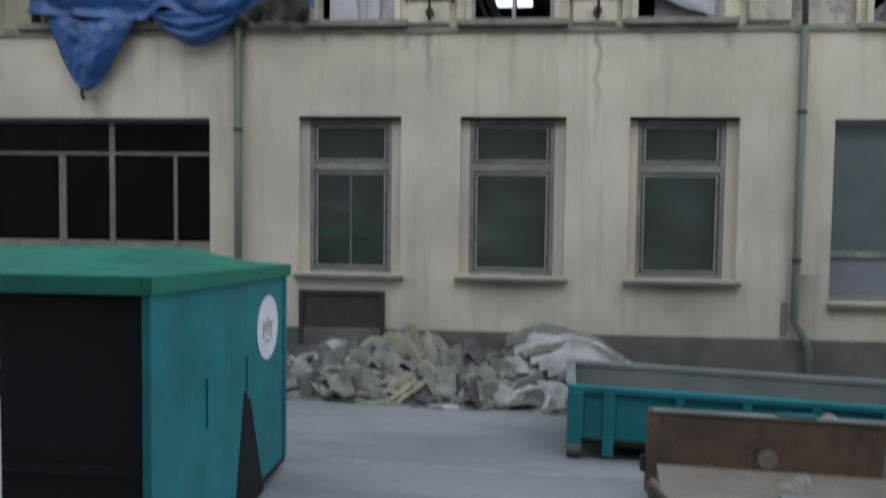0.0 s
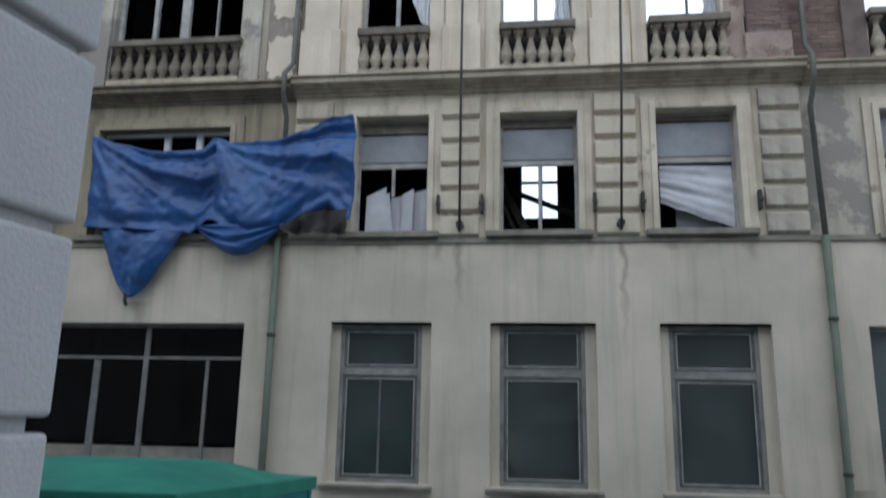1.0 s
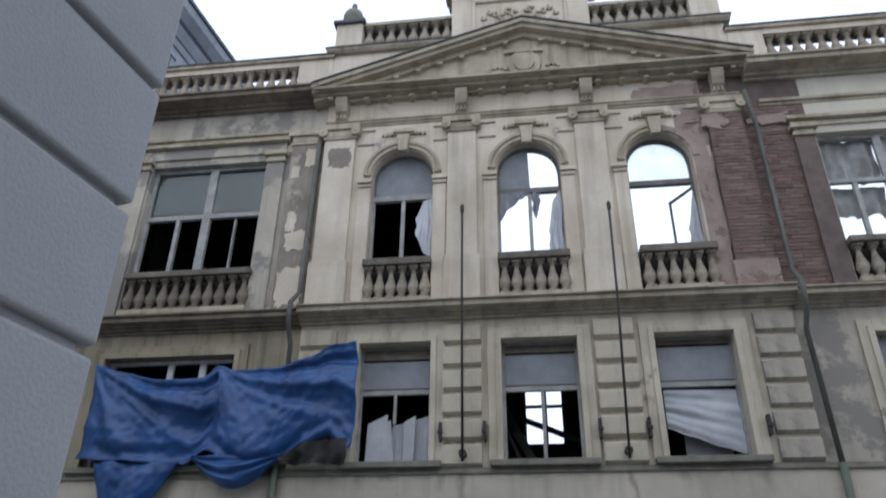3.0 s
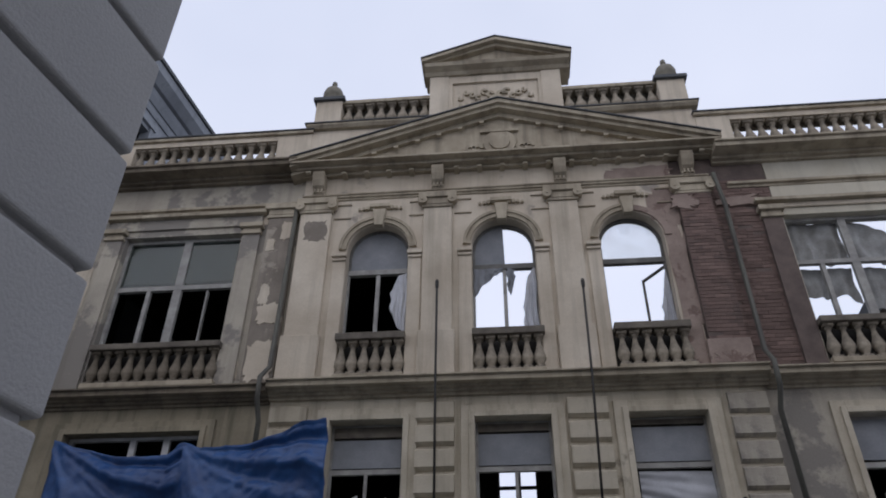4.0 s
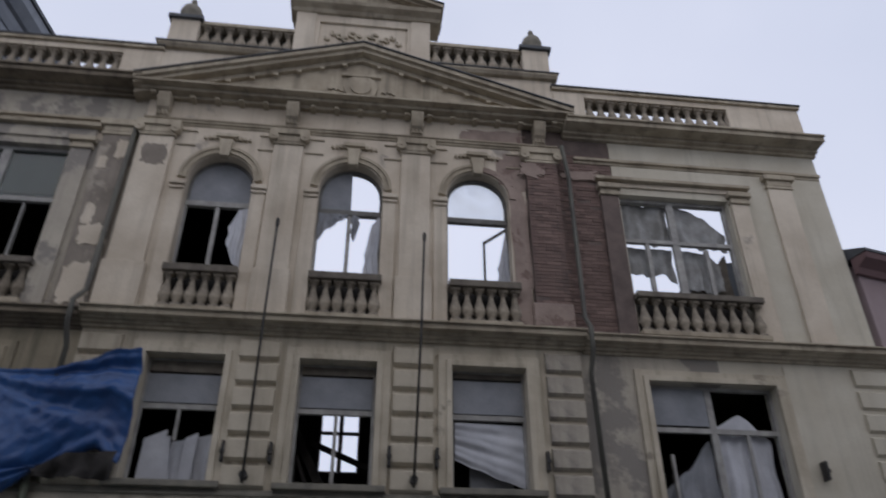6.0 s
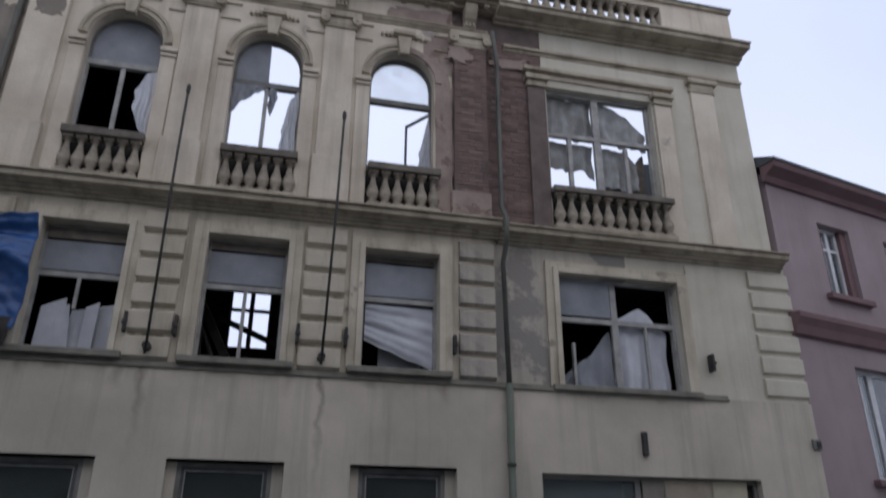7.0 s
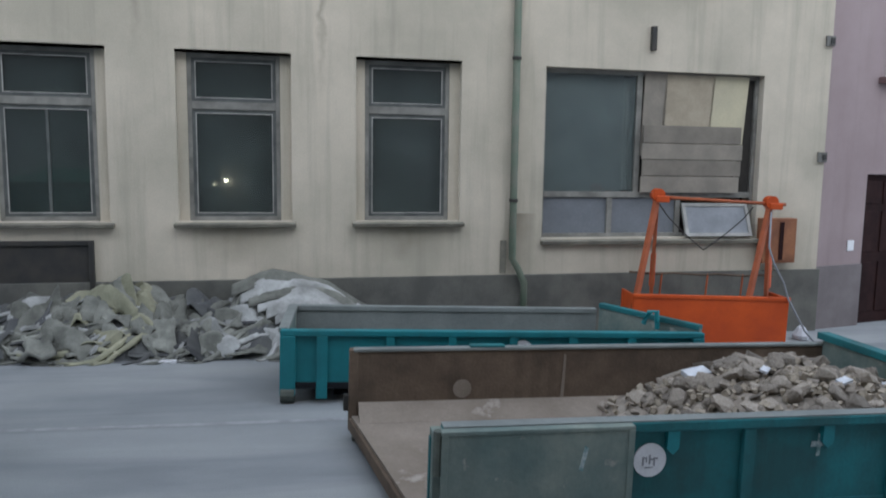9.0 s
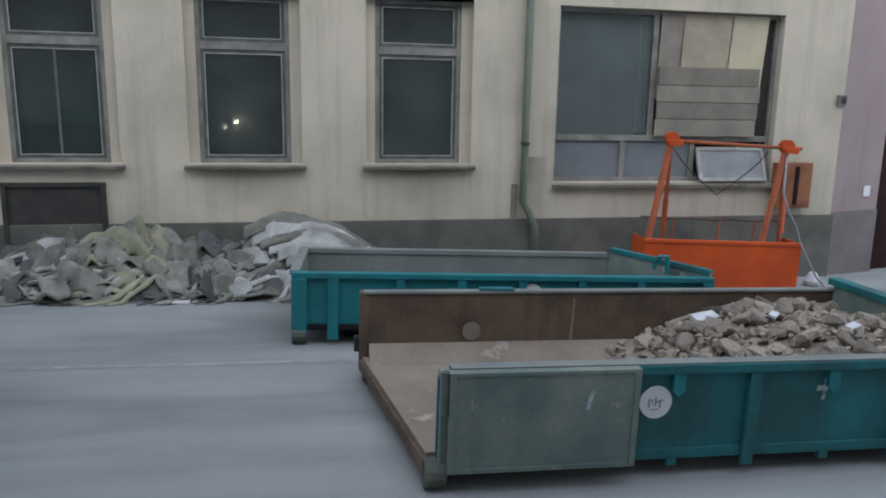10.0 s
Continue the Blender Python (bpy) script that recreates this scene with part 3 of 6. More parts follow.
M_BALUSTER = material("stone_baluster", (0.40, 0.345, 0.265), (0.17, 0.145, 0.115), 6, 0.9, 0.3, 60, vary=0.15)
M_RAIL = material("dirty_stone_rail", (0.20, 0.175, 0.14), (0.11, 0.095, 0.08), 3, 0.9, 0.4, 50)
M_BALUSTER_DARK = material("stained_stone_baluster", (0.24, 0.20, 0.15), (0.10, 0.085, 0.065), 6, 0.9, 0.3, 60, vary=0.15)
BAL_DARK = baluster_mesh(0.68, 0.115, M_BALUSTER_DARK)
BAL_LOW, BAL_TOP = baluster_mesh(0.68, 0.115, M_BALUSTER), baluster_mesh(0.66, 0.14, M_BALUSTER)


def balustrade(name, x0, x1, z0, z1, y, n, label, me=BAL_LOW, h=0.68, rail=M_RAIL):
    b = built(name, label, "balustrade")
    part("base_rail", Geo().box(x0, x1, y - 0.13, y + 0.13, z0, z0 + 0.10), M_TRIM, b, bevel=0.01)
    part("top_rail", Geo().box(x0 - 0.01, x1 + 0.01, y - 0.15, y + 0.15, z0 + 0.10 + h, z1), rail, b, bevel=0.015)
    step = (x1 - x0) / n
    for k in range(n):
        piece("baluster", me, b, pose(x0 + step * (k + 0.5), y, z0 + 0.10))
    return b


LOWER = "low balustrade of turned stone balusters under a window"
for i, (a, b) in enumerate(((-3.54, -2.25), (-0.98, 0.33), (1.60, 2.94))):
    balustrade("balustrade_%d" % (i + 1), a, b, 9.05, 9.97, 11.96, 6, LOWER)
balustrade("balustrade_4", -8.34, -5.78, 9.05, 9.95, 12.0, 11, "dark stained low balustrade under the wide window", BAL_DARK)
balustrade("balustrade_5", 5.18, 7.70, 9.05, 9.95, 11.97, 10, LOWER)

# pilasters of the arcade
for i, (a, b) in enumerate(PILASTERS):
    worn = i == 3
    m = M_MORTAR if worn else M_PLASTER
    p = built("pilaster_%d" % (i + 1), "bare brick pilaster, plaster fallen off" if worn else "flat cream pilaster with a scrolled capital", "pilaster")
    part("base", Geo().box(a - 0.05, b + 0.05, 11.88, 12.0, 9.03, 9.6 if worn else 10.0), M_SCRAPED if worn else m, p, bevel=0.012)
    part("shaft", Geo().box(a, b, 11.905 if worn else 11.92, 12.0, 9.6 if worn else 10.0, 12.92), m, p, bevel=0.01)
    g = Geo().box(a - 0.03, b + 0.03, 11.88, 12.0, 12.92, 12.98).box(a - 0.10, b + 0.10, 11.82, 12.0, 13.14, 13.28)
    g.box(a - 0.02, b + 0.02, 11.87, 12.0, 12.98, 13.14)
    part("capital", g, M_TRIM, p, bevel=0.012)
    for x in (a - 0.02, b + 0.02):
        g = Geo()
        g.ring(x, 13.07, 0.03, 0.10, 11.80, 11.95, 0, 2 * math.pi, 16)
        g.ring(x, 13.07, 0.0, 0.03, 11.78, 11.95, 0, 2 * math.pi, 10)
        part("volute", g, M_TRIM, p)
    xc = (a + b) / 2
    prof = [(12.0, 13.40), (11.90, 13.40), (11.87, 13.46), (11.90, 13.52), (11.80, 13.60), (11.74, 13.72), (11.70, 13.86), (11.70, 13.92), (12.0, 13.92)]
    part("console", Geo().prism(prof, xc - 0.13, xc + 0.13), M_TRIM, p, bevel=0.01)
    g = Geo()
    for k in range(3):
        g.box(xc - 0.10 + 0.075 * k, xc - 0.06 + 0.075 * k, 11.84, 11.9, 13.44, 13.54)
    part("fluting", g, M_TRIM, p)

# arches: bands, imposts, keystones
for i, x in enumerate(A_WIN):
    a = built("arch_%d" % (i + 1), "moulded round arch with keystone and imposts", "arch")
    g = Geo().ring(x, A_SPRING, A_R + 0.02, A_R + 0.11, 11.95, 12.0).ring(x, A_SPRING, A_R + 0.11, A_R + 0.17, 11.92, 12.0)
    if i == 2:
        g = Geo().ring(x, A_SPRING, A_R + 0.02, A_R + 0.11, 11.95, 12.0, 1.5, math.pi).ring(x, A_SPRING, A_R + 0.11, A_R + 0.17, 11.92, 12.0, 1.5, math.pi)
        part("archivolt", Geo().ring(x, A_SPRING, A_R + 0.02, A_R + 0.15, 11.962, 12.0, 0.0, 1.5), M_SCRAPED, a, "crumbling pink-brown part of the arch")
    part("archivolt", g, M_TRIM, a)
    g = Geo()
    lo, hi = (x - A_R - 0.28, x - A_R), (x + A_R, x + A_R + 0.28)
    for s, e in (lo, hi):
        if i == 2 and s > x:
            continue
        g.box(s, e, 11.93, 12.0, 11.70, 11.76)
        g.box(s - 0.01, e + 0.01, 11.89, 12.0, 11.78, 11.86)
        g.box(s + 0.01, e - 0.01, 11.97, 12.0, 9.0, 11.70)
    part("impost", g, M_PLASTER, a, bevel=0.01)
    part("keystone", Geo().slab([(x - 0.09, 12.50), (x + 0.09, 12.50), (x + 0.14, 12.92), (x - 0.14, 12.92)], 11.86, 12.0), M_TRIM, a, bevel=0.015)
    g = Geo()
    for s in (-1, 1):
        for k in range(4):
            g.ring(x + s * (0.17 + 0.09 * k), 13.02 - 0.012 * k, 0.0, 0.055 - 0.008 * k, 11.93, 12.0, 0, 2 * math.pi, 9)
    g.box(x - 0.22, x + 0.22, 11.88, 12.0, 13.0, 13.08)
    part("relief", g, M_TRIM, a)
    g = Geo()
    for s in (-1, 1):
        g.box(x + s * 0.62 - 0.36 * (s < 0) + 0.0, x + s * 0.62 + 0.36 * (s > 0), 11.965, 12.0, 12.78, 12.80)
        g.box(x + s * 0.62 - 0.36 * (s < 0), x + s * 0.62 + 0.36 * (s > 0), 11.965, 12.0, 13.14, 13.16)
    part("panel_line", g, M_TRIM, a)

# pediment
AX, AZ = -0.31, 15.50
pediment = built("pediment", "shallow triangular stucco pediment with a relief", "pediment")
part("tympanum", Geo().slab([(-4.6, 14.05), (3.98, 14.05), (AX, AZ - 0.2)], 11.86, 12.2), M_TRIM, pediment)
for side, x in (("west", -4.88), ("east", 4.27)):
    g = Geo()
    for d, lo, hi in ((0.50, 0.00, 0.10), (0.42, -0.09, 0.0), (0.24, -0.20, -0.09)):
        g.add([(x, 12.0 - d, 14.07 + lo), (x, 12.3, 14.07 + lo), (AX, 12.3, AZ + lo), (AX, 12.0 - d, AZ + lo),
               (x, 12.0 - d, 14.07 + hi), (x, 12.3, 14.07 + hi), (AX, 12.3, AZ + hi), (AX, 12.0 - d, AZ + hi)],
              [(0, 1, 2, 3), (4, 7, 6, 5), (0, 4, 5, 1), (1, 5, 6, 2), (2, 6, 7, 3), (3, 7, 4, 0)])
    part("raking_cornice", g, M_TRIM, pediment)
    g = Geo()
    g.add([(x, 11.46, 14.175), (x, 12.3, 14.175), (AX, 12.3, AZ + 0.105), (AX, 11.46, AZ + 0.105), (x, 11.46, 14.2), (x, 12.3, 14.2), (AX, 12.3, AZ + 0.13), (AX, 11.46, AZ + 0.13)],
          [(0, 1, 2, 3), (4, 7, 6, 5), (0, 4, 5, 1), (1, 5, 6, 2), (2, 6, 7, 3), (3, 7, 4, 0)])
    part("flashing", g, M_ROOFEDGE, pediment, "dark sheet metal flashing")
dentil = Geo().box(-0.05, 0.05, 0.03, 0.10, 0.02, 0.08).mesh("dentil", M_TRIM)
for k in range(9):
    f = (k + 0.8) / 9.6
    for s, x in ((-1, -4.88), (1, 4.27)):
        piece("dentil", dentil, pediment, pose(x + (AX - x) * f, 11.70, 14.07 + (AZ - 14.07) * f - 0.30))
dentil2 = Geo().box(-0.05, 0.05, 0.05, 0.28, 0.03, 0.075).mesh("modillion", M_TRIM)
for k in range(17):
    piece("modillion", dentil2, pediment, pose(-4.2 + 0.49 * k, 11.72, 13.84))
g = Geo()
g.ring(AX, 14.55, 0.0, 0.36, 11.80, 11.90, 0, 2 * math.pi, 18)
g.ring(AX, 14.55, 0.0, 0.22, 11.76, 11.90, 0, 2 * math.pi, 14)
g.box(AX - 0.42, AX + 0.42, 11.78, 11.9, 14.86, 14.93)
for s in (-1, 1):
    for k in range(5):
        x = AX + s * (0.48 + 0.17 * k)
        g.ring(x, 14.42 - 0.05 * k + 0.05 * (k % 2), 0.05, 0.13 - 0.012 * k, 11.82, 11.9, 0, 1.6 * math.pi, 12)
    g.slab([(AX + s * 0.35, 14.2), (AX + s * 1.2, 14.12), (AX + s * 1.1, 14.24), (AX + s * 0.5, 14.36)], 11.82, 11.9)
part("cartouche", g, M_TRIM, pediment)

# attic over the pediment
attic = built("attic", "stucco attic with parapet, gabled centre and relief panel", "attic")
part("attic_base", Geo().box(-4.62, 4.0, 12.02, 12.5, 14.0, 15.42), M_PLASTER, attic)
g = Geo().prism([(12.1, 15.42), (11.92, 15.42), (11.86, 15.48), (11.86, 15.53), (12.1, 15.53)], -4.76, 4.12)
part("attic_ledge", g, M_TRIM, attic)
part("ledge_flashing", Geo().box(-4.79, 4.15, 11.83, 12.5, 15.53, 15.555), M_ROOFEDGE, attic, "dark sheet metal flashing")
g = Geo()
g.wall(-1.86, 1.15, 15.55, 16.95, 12.0, 12.5, [(-1.36, 0.66, 15.75, 16.72)])
g.box(-1.36, 0.66, 12.06, 12.5, 15.75, 16.72)
g.box(-1.90, -1.45, 11.97, 12.0, 15.55, 16.95).box(0.74, 1.19, 11.97, 12.0, 15.55, 16.95)
part("attic_centre", g, M_PLASTER, attic)
g = Geo()
for s in (-1, 1):
    for k in range(6):
        x = AX - 0.04 + s * (0.12 + 0.14 * k)
        g.ring(x, 16.3 + 0.10 * math.sin(2.1 * k), 0.035, 0.10 - 0.006 * k, 12.0, 12.07, 0.4 * k, 0.4 * k + 4.6, 10)
        g.ring(x, 16.12 - 0.03 * k, 0.0, 0.05, 12.0, 12.07, 0, 2 * math.pi, 8)
g.ring(AX - 0.04, 16.1, 0.0, 0.16, 11.99, 12.07, 0, 2 * math.pi, 14)
part("attic_relief", g, M_TRIM, attic)
g = Geo().prism([(12.5, 16.95), (11.94, 16.95), (11.88, 17.02), (11.74, 17.08), (11.70, 17.16), (12.5, 17.16)], -2.02, 1.42)
part("attic_cornice", g, M_TRIM, attic)
g = Geo()
for s, x in ((-1, -2.08), (1, 1.47)):
    for d, lo, hi in ((0.34, 0.02, 0.12), (0.22, -0.08, 0.02)):
        g.add([(x, 12.0 - d, 17.16 + max(lo, 0)), (x, 12.5, 17.16 + max(lo, 0)), (AX, 12.5, 17.80 + lo), (AX, 12.0 - d, 17.80 + lo),
               (x, 12.0 - d, 17.16 + max(hi, 0.02)), (x, 12.5, 17.16 + max(hi, 0.02)), (AX, 12.5, 17.80 + hi), (AX, 12.0 - d, 17.80 + hi)],
              [(0, 1, 2, 3), (4, 7, 6, 5), (0, 4, 5, 1), (1, 5, 6, 2), (2, 6, 7, 3), (3, 7, 4, 0)])
g.slab([(-2.0, 17.16), (1.38, 17.16), (AX, 17.78)], 11.92, 12.45)
part("attic_gable", g, M_TRIM, attic)
g = Geo()
for x in (-2.10, 1.49):
    g.add([(x, 11.63, 17.285), (x, 12.5, 17.285), (AX, 12.5, 17.925), (AX, 11.63, 17.925), (x, 11.63, 17.31), (x, 12.5, 17.31), (AX, 12.5, 17.95), (AX, 11.63, 17.95)],
          [(0, 1, 2, 3), (4, 7, 6, 5), (0, 4, 5, 1), (1, 5, 6, 2), (2, 6, 7, 3), (3, 7, 4, 0)])
part("gable_flashing", g, M_ROOFEDGE, attic, "dark sheet metal flashing")
for a, b in ((-4.62, -4.0), (3.36, 3.98)):
    ped = part("pedestal", Geo().box(a, b, 11.98, 12.5, 15.555, 16.36), M_PLASTER, attic, bevel=0.01)
    part("cap", Geo().box(a - 0.07, b + 0.07, 11.9, 12.56, 16.36, 16.46), M_ROOFEDGE, ped, bevel=0.01)
balustrade("balustrade_6", -4.0, -1.90, 15.555, 16.42, 12.18, 8, "parapet balustrade of turned stone balusters", BAL_TOP, 0.66, M_TRIM)
balustrade("balustrade_7", 1.20, 3.36, 15.555, 16.42, 12.18, 8, "parapet balustrade of turned stone balusters", BAL_TOP, 0.66, M_TRIM)
for x in (-4.31, 3.67):
    u = thing("stone_urn", "small dark stone urn with a knob on the parapet", "urn", "urns on the parapet", at=pose(x, 12.22, 16.46) @ Matrix.Diagonal((1.15, 1.15, 1.2, 1)))
    part("bowl", Geo().lathe([(0.17, 0), (0.17, 0.05), (0.12, 0.08), (0.21, 0.20), (0.215, 0.30), (0.18, 0.40), (0.10, 0.48), (0.05, 0.51)], 0, 0, 0, 16), M_SILL, u, smooth=True)
    part("knob", Geo().lathe([(0.03, 0.50), (0.035, 0.56), (0.06, 0.60), (0.05, 0.66), (0.01, 0.69)], 0, 0, 0, 12), M_SILL, u, smooth=True)

# parapets of the wings
for name, x0, x1, b0, b1, zb, n in (("parapet_west", -10.3, -4.62, -8.85, -5.42, 14.18, 13), ("parapet_east", 4.0, 9.88, 4.72, 8.10, 13.98, 13)):
    p = built(name, "wing parapet with a balustrade panel", "parapet")
    part("solid_panel", Geo().box(x0, b0, 12.0, 12.42, zb, zb + 1.16), M_PLASTER, p, bevel=0.01)
    part("solid_panel", Geo().box(b1, x1, 12.0, 12.42, zb, zb + 1.16), M_PLASTER, p, bevel=0.01)
    part("foot", Geo().box(b0, b1, 12.0, 12.42, zb, zb + 0.24), M_PLASTER, p)
    part("coping", Geo().box(x0 - 0.03, x1 + 0.03, 11.93, 12.46, zb + 1.16, zb + 1.24), M_TRIM, p, bevel=0.01)
    part("coping_flashing", Geo().box(x0 - 0.05, x1 + 0.05, 11.90, 12.48, zb + 1.24, zb + 1.265), M_ROOFEDGE, p, "dark sheet metal flashing")
    part("lintel", Geo().box(b0, b1, 12.0, 12.42, zb + 1.02, zb + 1.16), M_PLASTER, p)
    st = (b1 - b0) / n
    me = baluster_mesh(0.78, 0.135, M_BALUSTER)
    for k in range(n):
        piece("baluster", me, p, pose(b0 + st * (k + 0.5), 12.14, zb + 0.24))

for k, (a, b) in enumerate(((-10.2, -4.65), (4.05, 9.8))):
    structure("roof_%d" % (k + 1), Geo().prism([(12.46, 14.2), (12.46, 14.75), (12.9, 15.25), (13.0, 15.25), (13.0, 14.2)], a, b), M_ROOFEDGE, "dark roof sheet behind the parapet", "roof")
for k, (a, b) in enumerate(((-4.0, -1.86), (1.15, 3.36))):
    structure("parapet_back_%d" % (k + 1), Geo().box(a, b, 12.36, 12.46, 15.555, 16.40), M_SILL, "dirty parapet wall behind the balusters", "wall")

# window dressings of the wings
def wing_surround(name, x0, x1, z0, z1, yw, m, label, m_first=None, cap=0.42):
    s = built(name, label, "window surround")
    for a, b in ((x0 - 0.42, x0 - 0.04), (x1 + 0.04, x1 + 0.42)):
        part("side_pilaster", Geo().box(a, b, yw - 0.07, yw, 9.03, z1 - 0.1), m_first if m_first and a < x0 else m, s, bevel=0.01)
        g = Geo().box(a - 0.03, b + 0.03, yw - 0.12, yw, z1 - 0.1, z1 - 0.03).box(a - 0.06, b + 0.06, yw - 0.17, yw, z1 + 0.05, z1 + 0.16).box(a, b, yw - 0.1, yw, z1 - 0.03, z1 + 0.05)
        part("side_capital", g, M_TRIM, s, bevel=0.01)
    part("lintel", Geo().box(x0 - 0.42, x1 + 0.42, yw - 0.05, yw, z1 + 0.16, z1 + cap), m, s, bevel=0.01)
    part("lintel_cap", Geo().box(x0 - 0.5, x1 + 0.5, yw - 0.16, yw, z1 + cap, z1 + cap + 0.08), M_TRIM, s, bevel=0.01)


wing_surround("window_surround_west", -8.42, -5.86, 9.95, 12.62, 12.07, M_PLASTER_WORN, "worn window surround with side pilasters and lintel")
wing_surround("window_surround_east", 5.20, 7.58, 9.95, 12.36, 12.04, M_PLASTER, "window surround with side pilasters and lintel", M_MORTAR, 0.27)
for i, (a, b, z0, z1) in enumerate(((8.55, 9.1, 9.0, 12.75), (-5.30, -4.68, 9.0, 12.9), (-10.2, -9.5, 9.0, 12.9))):
    p = built("pilaster_%d" % (i + 5), "flat pilaster with flaking plaster", "pilaster")
    part("shaft", Geo().box(a, b, 11.98, 12.07, z0, z1), M_PLASTER if i == 0 else M_BARE, p, bevel=0.01)
    g = Geo().box(a - 0.03, b + 0.03, 11.95, 12.07, z1, z1 + 0.07).box(a - 0.08, b + 0.08, 11.88, 12.07, z1 + 0.2, z1 + 0.32).box(a, b, 11.94, 12.07, z1 + 0.07, z1 + 0.2)
    part("capital", g, M_TRIM, p, bevel=0.01)

# banded pilasters of the first floor, stone by stone
for i, (a, b, m, yw) in enumerate(((-4.62, -3.95, M_PLASTER_FIRST, 12.02), (-2.00, -1.33, M_PLASTER_FIRST, 12.02), (0.63, 1.31, M_PLASTER_FIRST, 12.02),
                                   (3.32, 3.96, M_PLASTER_WORN, 12.02), (9.20, 10.08, M_PLASTER_PALE, 12.085), (-10.45, -9.5, M_PLASTER_FIRST, 12.06))):
    p = built("banded_pilaster_%d" % (i + 1), "first floor pilaster of raised stucco blocks", "pilaster")
    me = Geo().prism([(yw + 0.01, 0), (yw - 0.02, 0), (yw - 0.09, 0.05), (yw - 0.09, 0.33), (yw - 0.02, 0.375), (yw + 0.01, 0.375)], a, b).mesh("quoin_block", m)
    for k in range(6):
        z = 6.10 + 0.43 * k
        piece("quoin_block", me, p, pose(0, 0, z))

# ---- first floor windows ----
def first_floor_surround(w, a, b, z0, z1, yw, m=M_PLASTER_FIRST):
    g = Geo().box(a - 0.24, a, yw - 0.05, yw, z0 - 0.02, z1 + 0.22).box(b, b + 0.24, yw - 0.05, yw, z0 - 0.02, z1 + 0.22).box(a, b, yw - 0.05, yw, z1, z1 + 0.22)
    g.box(a - 0.10, a, yw - 0.09, yw - 0.05, z0, z1 + 0.1).box(b, b + 0.10, yw - 0.09, yw - 0.05, z0, z1 + 0.1).box(a, b, yw - 0.09, yw - 0.05, z1, z1 + 0.1)
    part("surround", g, m, w, bevel=0.008)
    part("window_sill", Geo().box(a - 0.22, b + 0.22, yw - 0.16, yw + 0.2, z0 - 0.10, z0), M_SILL, w, bevel=0.012)


def bars(x0, x1, y, z0, z1, d, t, inner=()):
    """A frame of bars, with inner uprights ('v', x, z0, z1, t) and rails ('h', z, t)."""
    g = Geo().box(x0, x0 + t, y, y + d, z0, z1).box(x1 - t, x1, y, y + d, z0, z1).box(x0 + t, x1 - t, y, y + d, z1 - t, z1).box(x0 + t, x1 - t, y, y + d, z0, z0 + t)
    for k in inner:
        if k[0] == "v":
            g.box(k[1] - k[4] / 2, k[1] + k[4] / 2, y + 0.002, y + d - 0.002, k[2], k[3])
        else:
            g.box(x0 + t, x1 - t, y - 0.003, y + d + 0.003, k[1], k[1] + k[2])
    return g


def glass(name, x0, x1, z0, z1, y, parent, m=None):
    ob = part(name, Geo().box(x0, x1, y, y + 0.006, z0, z1), m or M_PANE, parent)
    ob.visible_shadow = False
    return ob


def draped(x0, x1, y, top, bottom, seed, depth=0.06, nu=26, nv=16, fold=9.0):
    """Hanging cloth between two edge lines, with upright folds."""
    rnd = random.Random(seed)
    ph = [rnd.uniform(0, 6.28) for _ in range(4)]

    def fn(u, v):
        zt, zb = spline(top, u), spline(bottom, u)
        f = math.sin(fold * u * 3.1 + ph[0] + 1.2 * v) * 0.5 + math.sin(fold * u * 1.3 + ph[1] - 2 * v) * 0.7 + 0.4 * math.sin(5 * v + 7 * u + ph[2])
        return (x0 + (x1 - x0) * u + 0.015 * math.sin(9 * v + ph[3]), y - depth * f * (0.25 + 0.75 * v), zt + (zb - zt) * v)

    return Geo().sheet(fn, nu, nv)


for i, (a, b) in enumerate(F_WIN):
    w = built("window_%d" % (i + 1), ("broken first floor window with white boards leaning behind it", "broken first floor window with a blind and charred beams inside",
                                      "broken first floor window with a sagging white cloth")[i], "window")
    first_floor_surround(w, a, b, 6.19, 8.30, 12.02)
    inner = [("h", 7.42, 0.09)] + ([("v", (a + b) / 2 + 0.02, 6.19, 7.42, 0.06)] if i == 1 else []) + ([("v", (a + b) / 2, 6.9, 7.42, 0.05)] if i == 0 else [])
    part("window_frame", bars(a, b, 12.22, 6.19, 8.30, 0.07, 0.05, inner), M_FRAME, w)
    part("blind", Geo().box(a + 0.05, b - 0.05, 12.20, 12.215, 7.52, 8.02 + 0.05 * i), M_BLIND, w, "grey roller blind")
    part("lintel_box", Geo().box(a + 0.05, b - 0.05, 12.19, 12.30, 8.06 + 0.05 * i, 8.25), M_RAIL, w)
w = built("window_4", "broken first floor window with torn sheets hanging inside", "window")
first_floor_surround(w, 5.20, 7.60, 6.10, 8.20, 12.06, M_PLASTER_FIRST)
part("side_strip", Geo().box(7.84, 8.30, 12.025, 12.06, 6.08, 8.60), M_PLASTER_PALE, w, bevel=0.008)
part("window_frame", bars(5.20, 7.60, 12.22, 6.10, 8.20, 0.08, 0.06, [("h", 7.34, 0.09), ("v", 6.36, 6.10, 8.20, 0.12), ("v", 5.52, 6.15, 6.95, 0.05), ("v", 6.98, 6.10, 7.34, 0.05)]), M_FRAME, w)
part("blind", Geo().box(5.27, 6.28, 12.20, 12.215, 7.46, 8.14), M_BLIND, w, "grey roller blind")
part("torn_sheet", draped(6.42, 7.45, 12.36, [(0, 7.5), (0.5, 7.75), (1, 7.3)], [(0, 6.15), (1, 6.15)], 4, 0.05), M_CLOTH, w, "torn pale sheet", closed=False, thick=0.008)
